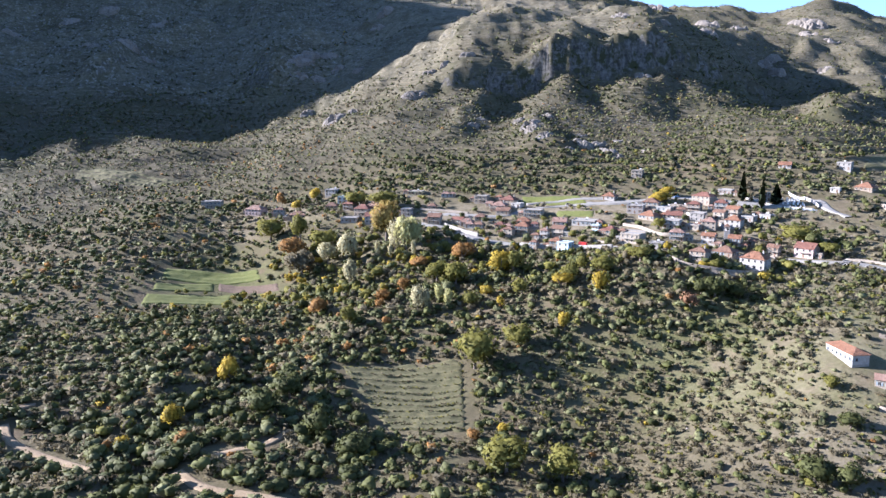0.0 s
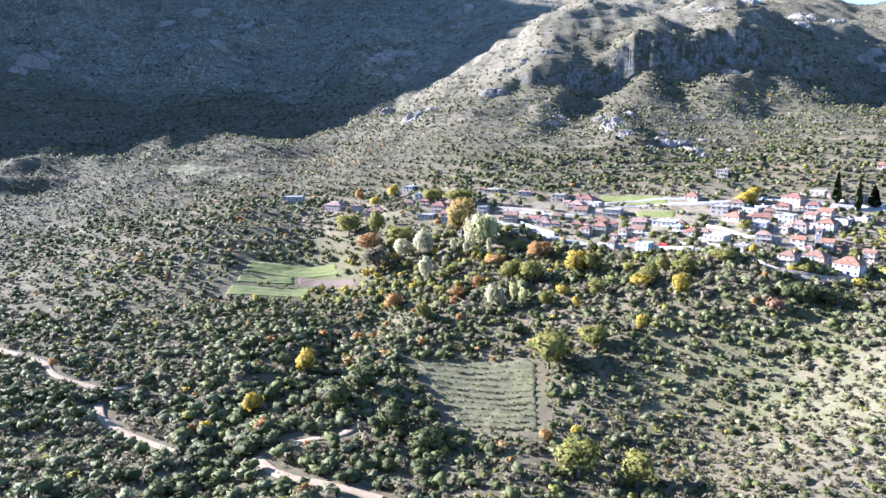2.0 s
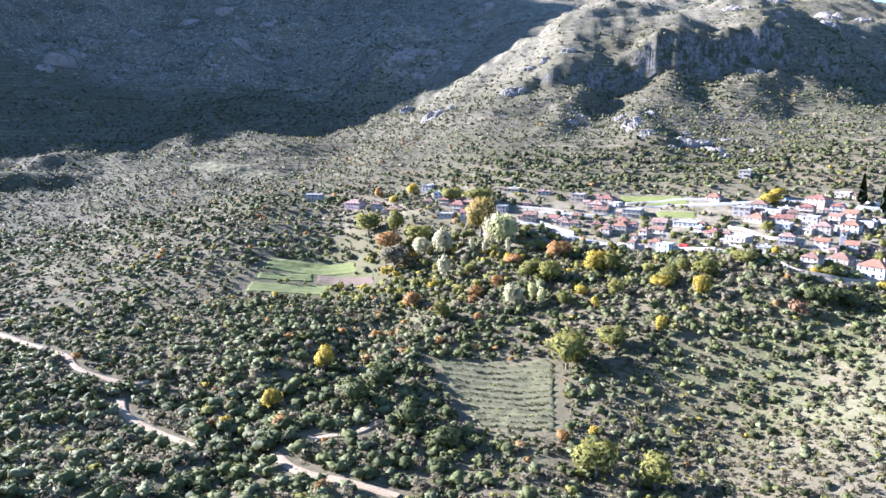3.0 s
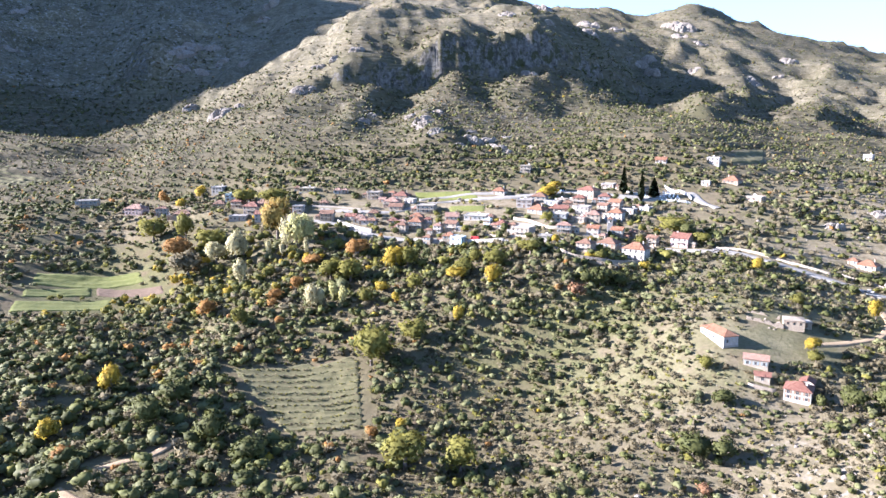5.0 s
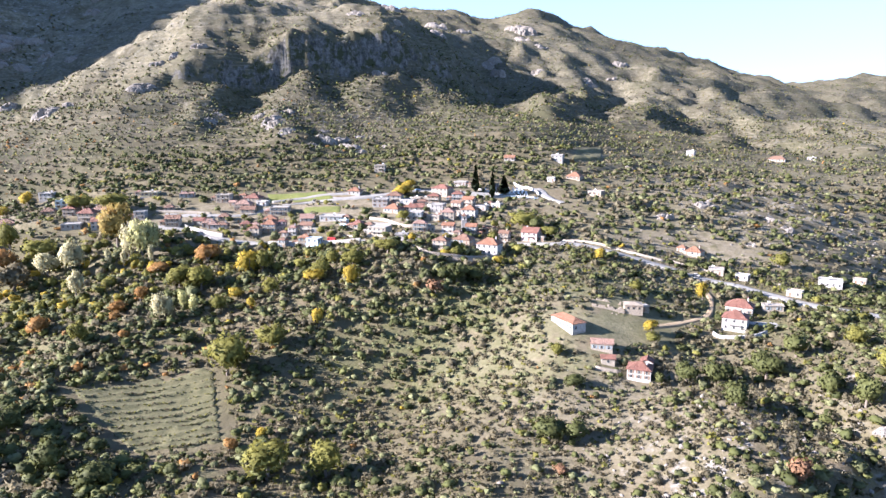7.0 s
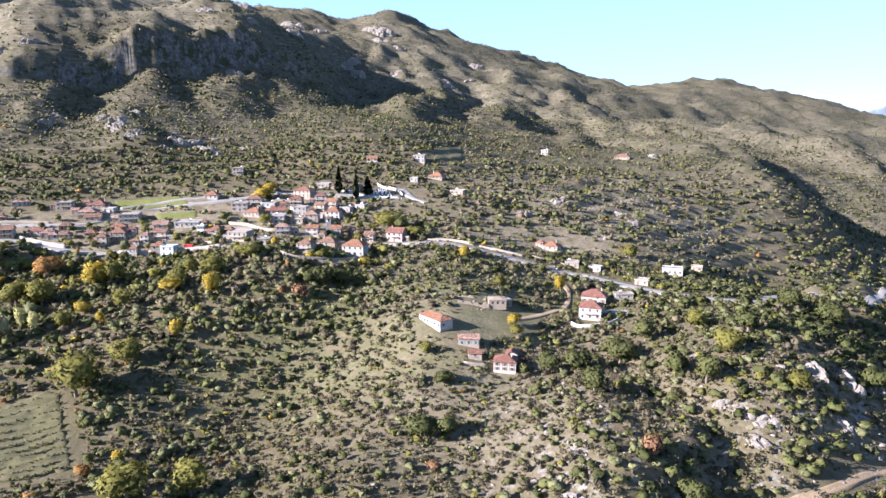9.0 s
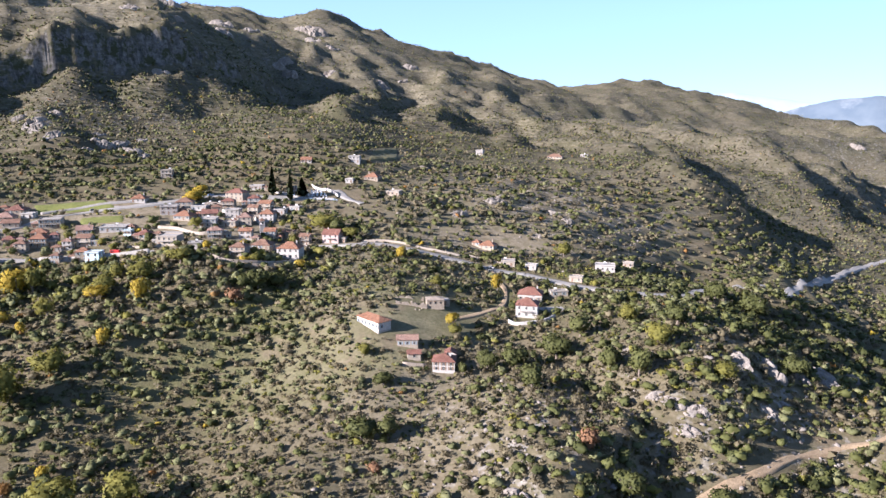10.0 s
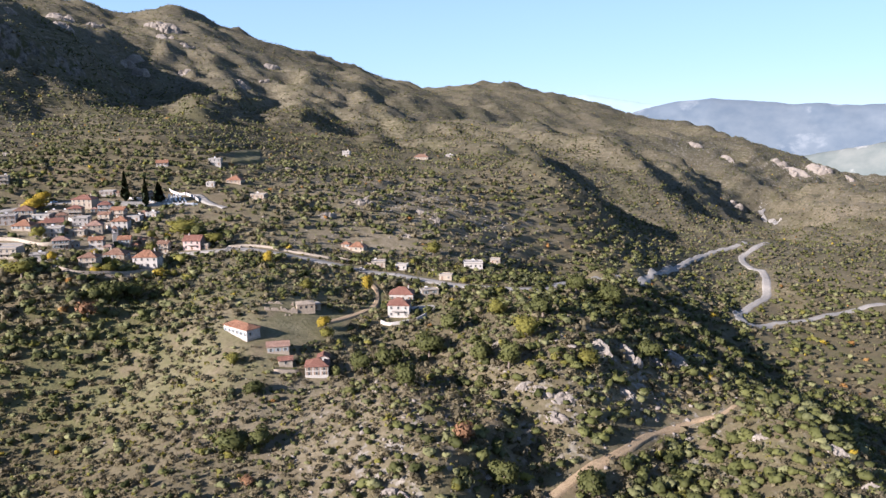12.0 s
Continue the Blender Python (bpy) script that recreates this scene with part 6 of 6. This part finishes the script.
def plant_scrub():
    rng = np.random.default_rng(7)
    bands = [  # spacing, from, to, leaves, leaf size, body, size
        (3.5, 140, 290, 44, 0.2, 2, 1.15), (3.6, 290, 420, 26, 0.26, 1, 1.15), (4.8, 420, 675, 15, 0.32, 1, 1.14), (4.8, 675, 1300, 1, 0.5, 0, 1.0), (8.2, 1300, 2900, 0, 0.5, 0, 1.2)]
    heaps = {k: [] for k in KINDS}
    for spacing, r0, r1, leaves, leaf, body, grow in bands:
        x, y = scatter(rng, spacing, r0, r1, -84, 45)
        keep = rng.uniform(size=x.shape) < cover(x, y) * open_ground(x, y)
        if r0 > 1000:  # bare slopes on the far side of the ridge
            keep &= ground(x * 1.01, y * 1.01) > ground(x, y) - 0.0012 * np.hypot(x, y)
        x, y = x[keep], y[keep]
        p = shares(x, y).cumsum(-1)
        kind = (rng.uniform(size=(len(x), 1)) > p).sum(-1).clip(0, 5)
        rad = rng.gamma(3.5, 1 / 3.5, len(x)) * 1.5 * grow * (1 + 0.35 * swell(x, y, 33, 71)) + 0.35
        rad = np.minimum(rad, 3.2)
        small = near(x, y, 115, 175, 80, 60, 4)
        rad *= (1 - 0.25 * small) * (1 + 0.35 * near(x, y, -75, 205, 45, 50))
        rad = np.where(kind == 0, rad * 1.15, rad)
        high = rad * rng.uniform(1.15, 1.75, len(x))
        z = ground(x, y) - 0.25 * rad
        for k, name in enumerate(KINDS):
            s = kind == k
            if s.any():
                v, f, o, b = crown_arrays(np.stack([x, y, z], -1)[s], rad[s], high[s] * 1.1, round(leaves * 1.3) if k == 2 else leaves, rng, leaf * (1.15 if k == 2 else 1), core=0.0 if k == 2 and body == 2 else 0.62 if body else 0.8, body=body)
                heaps[name].append((v, f, o, rng.uniform(0, 1, s.sum()), b))
    # low shrubs and tussocks between the bushes
    x, y = scatter(rng, 1.5, 140, 430, -84, 45)
    keep = rng.uniform(size=x.shape) < open_ground(x, y) * (1.35 - cover(x, y)) * (0.62 + 0.45 * swell(x, y, 13, 77) + 0.25 * near(x, y, 125, 135, 55, 45))
    x, y = x[keep], y[keep]
    kind = rng.choice([0, 1, 2, 2, 2, 2, 3], len(x))
    rad = rng.gamma(5.0, 0.2, len(x)) * 0.72 + 0.22
    z = ground(x, y) - 0.2 * rad
    for k, name in enumerate(KINDS[:4]):
        s = kind == k
        v, f, o, b = crown_arrays(np.stack([x, y, z], -1)[s], rad[s], rad[s] * 1.4, 7, rng, 0.6, 4, 0.0)
        heaps[name].append((v, f, o, rng.uniform(0, 1, s.sum()), b))
    # rows of dry grass on the abandoned plot, looser tussocks on the strips
    a, b, c, d = [np.array(q) for q in VINE_FIELD]
    u, v = np.meshgrid(np.linspace(0.02, 0.98, 70), (np.arange(11) + 0.25) / 11)
    u, v = u + rng.uniform(-0.008, 0.008, u.shape), v + rng.uniform(-0.014, 0.014, u.shape) + 0.01 * np.sin(u * 9)
    keep = rng.uniform(size=u.shape) < 0.75 + 0.6 * swell(u * 6, v * 6, 1, 4)
    u, v = u[keep][:, None], v[keep][:, None]
    q = a * (1 - u) * (1 - v) + b * u * (1 - v) + c * u * v + d * (1 - u) * v
    rad = rng.uniform(0.35, 0.75, len(q))
    kind = rng.choice([1, 2, 3], len(q), p=[0.3, 0.4, 0.3])
    at = np.column_stack([q, ground(q[:, 0], q[:, 1]) + 0.1])
    for k in (1, 2, 3):
        s = kind == k
        v3, f, o, bend = crown_arrays(at[s], rad[s], rad[s] * 1.7, 16, rng, 0.45, 4, 0.55)
        heaps[KINDS[k]].append((v3, f, o, rng.uniform(0, 1, s.sum()), bend))
    # the belt of autumn trees below the houses
    x, y = scatter(rng, 6.2, 375, 600, -40, 40)
    keep = rng.uniform(size=x.shape) < open_ground(x, y) * np.clip(near(x, y, -20, 340, 85, 38, 4) + near(x, y, 75, 292, 60, 24, 4), 0, 0.8)
    x, y = x[keep], y[keep]
    kind = rng.choice([0, 0, 1, 1, 3, 3, 3, 3, 2, 5], len(x))
    rad = rng.uniform(1.9, 3.9, len(x))
    z = ground(x, y) - 0.2 * rad
    for k, name in enumerate(KINDS):
        s = kind == k
        v, f, o, b = crown_arrays(np.stack([x, y, z], -1)[s], rad[s], rad[s] * rng.uniform(1.5, 2.3, s.sum()), 120, rng, 0.2, 7, 0.62, body=2)
        heaps[name].append((v, f, o, rng.uniform(0, 1, s.sum()), b))
    words = {"oak": ("evergreen_scrub", "dark green evergreen oak scrub on the slopes"), "olive": ("olive_scrub", "grey-green olive bushes in loose rows"),
             "twig": ("bare_scrub", "leafless brown-grey bushes on dry slopes"), "moss": ("autumn_scrub", "yellow-green autumn bushes below the village"),
             "orange": ("russet_scrub", "russet autumn bushes among the green"), "yellow": ("golden_scrub", "golden autumn bushes among the trees")}
    for name, lots in heaps.items():
        v, f, o, tone, bend, nv, no = [], [], [], [], [], 0, 0
        for a, b, c, d, e in lots:
            v.append(a), f.append(b + nv), o.append(c + no), tone.append(d), bend.append(e)
            nv, no = nv + len(a), no + len(d)
        me = leaf_mesh(words[name][0], *[np.concatenate(q) for q in (v, f, o, tone)], LEAF[name], np.concatenate(bend))
        tagged(new(words[name][0], me), words[name][1], "scrub", kind="stuff")


plant_scrub()
# ---- trees that stand out: trunk with limbs, crown of leaf clumps ----
def limb(bm, a, b, ra, rb, sides=7):
    d = (b - a).normalized()
    q = d.to_track_quat("Z", "Y").to_matrix()
    rings = []
    for p, r in ((a, ra), (b, rb)):
        rings.append([bm.verts.new(p + q @ Vector((r * math.cos(2 * math.pi * i / sides), r * math.sin(2 * math.pi * i / sides), 0))) for i in range(sides)])
    for i in range(sides):
        j = (i + 1) % sides
        bm.faces.new((rings[0][i], rings[0][j], rings[1][j], rings[1][i]))
    bm.faces.new(rings[1])


LOOK = {  # leaf material, height of the crown's foot, leaves, leaf size, inner body, width of the lobes' ring
    "oak": ("oak", 0.06, 850, 0.105, 0.62), "moss": ("moss", 0.04, 850, 0.105, 0.55), "mossy": ("moss", 0.10, 850, 0.105, 0.55), "yellowgreen": ("moss", 0.04, 850, 0.105, 0.5),
    "yellow": ("yellow", 0.03, 850, 0.105, 0.5), "orange": ("orange", 0.04, 850, 0.105, 0.5), "rust": ("rust", 0.05, 300, 0.16, 0.5), "twig": ("twig", 0.08, 850, 0.105, 0.4),
    "oakbrown": ("amber", 0.16, 1100, 0.09, 0.5), "pale": ("pale", 0.06, 1000, 0.1, 0.0), "palegreen": ("lime", 0.06, 1000, 0.1, 0.3), "cypress": ("cypress", 0.03, 420, 0.22, 0.85)}
LEAF["rust"] = foliage("rust_red_leaves", (0.2, 0.11, 0.06), (0.3, 0.165, 0.09))
LEAF["amber"] = foliage("amber_green_leaves", (0.22, 0.17, 0.055), (0.36, 0.27, 0.08), (0.38, 0.21, 0.06), thin=0.42)
LEAF["lime"] = foliage("pale_lime_leaves", (0.40, 0.39, 0.15), (0.56, 0.53, 0.25), thin=0.42)
WORDS = {"oak": "dark green evergreen oak", "moss": "olive-green autumn tree", "mossy": "broad tree turning from green to yellow", "yellowgreen": "yellow-green autumn tree",
         "yellow": "bright golden autumn tree", "orange": "russet-orange autumn tree", "rust": "rust-red bush", "twig": "grey-brown almost leafless tree",
         "oakbrown": "tall oak with amber and green leaves", "pale": "pale bleached poplar with thin foliage", "palegreen": "pale lime-green poplar", "cypress": "dark slender cypress beside the graveyard"}
SHAPES = {}


def tree_shape(kind, number):
    """A tree one metre wide and one metre high; trunk and crown meshes."""
    key = (kind, number)
    if key not in SHAPES:
        leaf, foot, leaves, size, core = LOOK[kind]
        rng = np.random.default_rng(100 + number * 13 + len(kind))
        rnd = random.Random(number * 7 + len(kind))
        wood = bmesh.new()
        limb(wood, Vector((0, 0, -0.12)), Vector((0.02, 0.01, foot + 0.22)), 0.045, 0.03)
        for i in range(0 if kind == "cypress" else 5):
            a = 2 * math.pi * i / 5 + rnd.uniform(-0.4, 0.4)
            knee = Vector((0.12 * math.cos(a), 0.12 * math.sin(a), foot + 0.36))
            limb(wood, Vector((0.02, 0.01, foot + 0.12 + 0.03 * i)), knee, 0.024, 0.016, 5)
            limb(wood, knee, Vector((0.33 * math.cos(a + 0.2), 0.33 * math.sin(a + 0.2), foot + rnd.uniform(0.5, 0.68))), 0.016, 0.006, 5)
        if kind == "cypress":
            t = rng.uniform(0, 1, leaves) ** 0.8
            ang = rng.uniform(0, 2 * np.pi, leaves)
            r = 0.46 * np.clip(np.minimum(t * 6, (1 - t) ** 0.75 * 1.15), 0.02, 1) * rng.uniform(0.8, 1.05, leaves)
            c = np.stack([r * np.cos(ang), r * np.sin(ang), 0.02 + 0.97 * t], -1)
            up = np.stack([0.35 * np.cos(ang), 0.35 * np.sin(ang), np.ones(leaves)], -1)
            side = np.stack([-np.sin(ang), np.cos(ang), 0 * ang], -1)
            v = np.stack([c + up * 0.05, c - up * 0.03 + side * 0.09, c - up * 0.03 - side * 0.09], 1).reshape(-1, 3)
            f, o = np.arange(len(v)).reshape(-1, 3), np.arange(leaves)
            k = 10
            lv = np.linspace(0.01, 0.99, k)
            rr = 0.40 * np.clip(np.minimum(lv * 6, (1 - lv) ** 0.75 * 1.15), 0.01, 1)
            ca = 2 * np.pi * np.arange(8) / 8
            cv = np.stack([rr[:, None] * np.cos(ca), rr[:, None] * np.sin(ca), np.repeat(lv[:, None], 8, 1)], -1).reshape(-1, 3)
            ii = (np.arange(k - 1)[:, None] * 8 + np.arange(8)[None]).ravel()
            jj = (np.arange(k - 1)[:, None] * 8 + (np.arange(8)[None] + 1) % 8).ravel()
            cf = np.concatenate([np.stack([ii, jj, jj + 8], -1), np.stack([ii, jj + 8, ii + 8], -1)]) + len(v)
            v, f, o = np.concatenate([v, cv]), np.concatenate([f, cf]), np.concatenate([o, np.full(len(cf), 0)])
            tones = rng.uniform(0, 1, leaves)
            bend = v * np.array([1, 1, 0]) / (np.hypot(v[:, 0], v[:, 1])[:, None] + 1e-3) + np.array([0, 0, 0.25])
        else:
            v, f, o, bend = crown_arrays(np.zeros((1, 3)), np.array([0.5]), np.array([1.0]), leaves, rng, size * 1.1, 14 if kind in ("pale", "palegreen") else 9, core, foot, 2)
            o = np.arange(len(f))
            tones = np.clip(rng.uniform(0.0, 1.0) * 0.5 + rng.uniform(0, 0.5, len(f)), 0, 1)
        SHAPES[key] = (data_of("trunk", wood, BARK), leaf_mesh("crown", v, f, o, tones, LEAF[leaf], bend))
    return SHAPES[key]


def tree(kind, x, y, w, h):
    rnd = random.Random(round(x * 13 + y * 7))
    trunk, crown = tree_shape(kind, rnd.randrange(3))
    ob = new("tree" if kind != "rust" else "bush")
    ob.matrix_basis = pose(x, y, ground_at(x, y) - 0.1, 0, 0, rnd.uniform(0, 360)) @ Matrix.Diagonal((w * 1.15, w * 1.15, h * 1.15, 1))
    for piece, me in (("trunk", trunk), ("crown", crown)):
        new(piece, me).parent = ob
    tagged(ob, WORDS[kind] + (" taller than the scrub" if h > 9 else " among low scrub"), "tree" if kind != "rust" else "bush", "autumn trees")
    return ob


# ---- single trees: place, width and height of the crown ----
for x, y, w, h in [(-34.9, 453.9, 20.2, 29.0)]:
    tree("oakbrown", x, y, w, h)
for x, y, w, h in [(-41.6, 523.0, 21.0, 11.8), (-96.4, 485.4, 11.9, 18.1), (-120.9, 501.7, 20.7, 16.8), (40.5, 386.0, 10.7, 12.9), (-39.7, 381.3, 5.6, 5.2), (15.5, 354.7, 8.2, 8.4), (67.5, 360.6, 10.4, 8.6), (84.1, 360.1, 12.0, 9.2), (75.7, 369.3, 6.7, 8.1), (104.2, 363.8, 13.8, 7.8), (41.8, 356.6, 9.4, 9.1), (207.0, 370.2, 10.9, 7.6), (134.2, 429.1, 7.2, 7.3), (204.2, 280.2, 5.7, 5.8), (316.6, 301.4, 9.9, 9.4), (-46.3, 349.5, 8.2, 10.9)]:
    tree("yellowgreen", x, y, w, h)
for x, y, w, h in [(-63.1, 536.5, 17.3, 11.3), (-77.5, 468.0, 17.2, 11.6), (-1.8, 389.5, 12.7, 11.4), (8.4, 382.8, 14.0, 12.8), (-36.3, 404.9, 8.6, 7.4), (202.5, 395.0, 19.6, 10.8), (15.2, 301.8, 16.8, 17.8), (36.0, 312.1, 13.1, 11.0), (138.5, 240.2, 5.1, 5.4), (40.2, 218.4, 12.0, 12.4), (226.7, 164.3, 10.5, 9.8), (182.5, 236.8, 6.2, 5.2), (228.6, 136.2, 8.1, 7.1), (247.6, 195.5, 9.4, 8.1)]:
    tree("moss", x, y, w, h)
for x, y, w, h in [(-102.4, 591.1, 9.6, 11.6), (-112.6, 559.6, 8.2, 6.9), (34.2, 387.1, 13.3, 14.9), (25.2, 363.8, 7.8, 6.1), (30.2, 348.7, 4.6, 5.9), (61.8, 354.2, 11.7, 8.4), (79.2, 342.2, 8.0, 11.2), (57.4, 317.9, 5.9, 8.4), (160.6, 497.8, 10.8, 7.5), (150.1, 487.9, 16.3, 9.0), (211.8, 322.8, 6.2, 6.4), (236.6, 271.3, 6.5, 9.7), (185.5, 242.4, 6.6, 6.9), (23.6, 250.5, 4.4, 4.3), (-103.0, 254.7, 8.9, 9.6), (-112.9, 236.1, 5.0, 5.4), (-92.0, 293.8, 8.8, 12.6)]:
    tree("yellow", x, y, w, h)
for x, y, w, h in [(-129.5, 581.1, 8.6, 10.5), (-97.9, 461.9, 19.1, 16.3), (13.7, 411.4, 15.0, 12.2), (-12.6, 409.6, 11.6, 6.8), (-21.1, 381.6, 7.5, 8.0), (-32.0, 374.9, 9.9, 6.4), (-67.8, 375.9, 11.0, 10.4), (-27.8, 346.8, 5.7, 4.8), (11.2, 241.0, 5.1, 6.1), (-78.5, 339.6, 7.2, 6.0), (-203.4, 281.6, 4.6, 4.8)]:
    tree("orange", x, y, w, h)
for x, y, w, h in [(-87.3, 438.8, 20.0, 16.7)]:
    tree("twig", x, y, w, h)
for x, y, w, h in [(-71.5, 444.0, 13.8, 14.8), (-58.8, 438.4, 12.2, 20.1), (-54.2, 438.1, 7.1, 16.4), (-52.4, 403.0, 7.3, 17.0), (-38.5, 431.8, 3.5, 12.1), (-27.9, 436.7, 8.8, 19.8), (-16.1, 425.0, 3.1, 11.2), (-30.6, 428.2, 2.8, 10.6), (-11.8, 356.7, 6.5, 13.7), (-7.9, 356.3, 5.9, 12.1)]:
    tree("pale", x, y, w, h)
for x, y, w, h in [(-20.9, 433.8, 11.9, 23.5), (-15.3, 436.2, 8.4, 21.5), (-0.8, 361.6, 4.7, 11.0), (4.0, 357.7, 4.1, 9.7)]:
    tree("palegreen", x, y, w, h)
for x, y, w, h in [(115.2, 318.5, 7.8, 8.0), (106.9, 180.4, 4.7, 3.4), (158.3, 137.7, 6.5, 7.4), (157.7, 137.2, 4.1, 3.7)]:
    tree("rust", x, y, w, h)
for x, y, w, h in [(129.0, 324.9, 12.0, 10.0), (123.1, 327.1, 8.5, 7.6), (138.8, 324.7, 8.6, 7.7), (206.6, 386.4, 10.6, 9.3), (111.7, 196.6, 9.9, 9.2), (119.8, 192.6, 9.0, 8.4), (165.5, 209.4, 4.1, 5.8), (-44.3, 243.9, 13.0, 12.4), (-29.8, 229.7, 10.2, 9.1), (-69.1, 256.8, 12.6, 12.4), (-61.9, 275.7, 12.0, 11.6), (207.8, 158.3, 9.9, 11.7), (207.1, 199.6, 12.0, 10.1), (225.4, 203.3, 11.3, 10.0), (206.4, 171.2, 10.1, 9.6), (171.6, 177.0, 10.5, 10.2), (175.1, 206.2, 9.1, 8.5), (184.7, 200.1, 10.3, 9.3), (135.1, 220.2, 6.6, 5.7), (331.9, 185.2, 13.1, 11.6)]:
    tree("oak", x, y, w, h)
for x, y, w, h in [(322.0, 200.3, 12.4, 10.8), (252.7, 174.1, 11.4, 9.5), (274.0, 133.0, 10.2, 9.2), (184.2, 107.1, 8.7, 8.8), (162.4, 125.2, 9.3, 10.7)]:
    tree("oak", x, y, w, h)
for x, y, w, h in [(21.4, 220.8, 14.9, 12.6)]:
    tree("mossy", x, y, w, h)
for x, y, w, h in [(203.7, 476.7, 5.8, 17.5), (212.1, 465.6, 4.9, 16.9), (221.6, 466.5, 8.2, 12.4)]:
    tree("cypress", x, y, w, h)
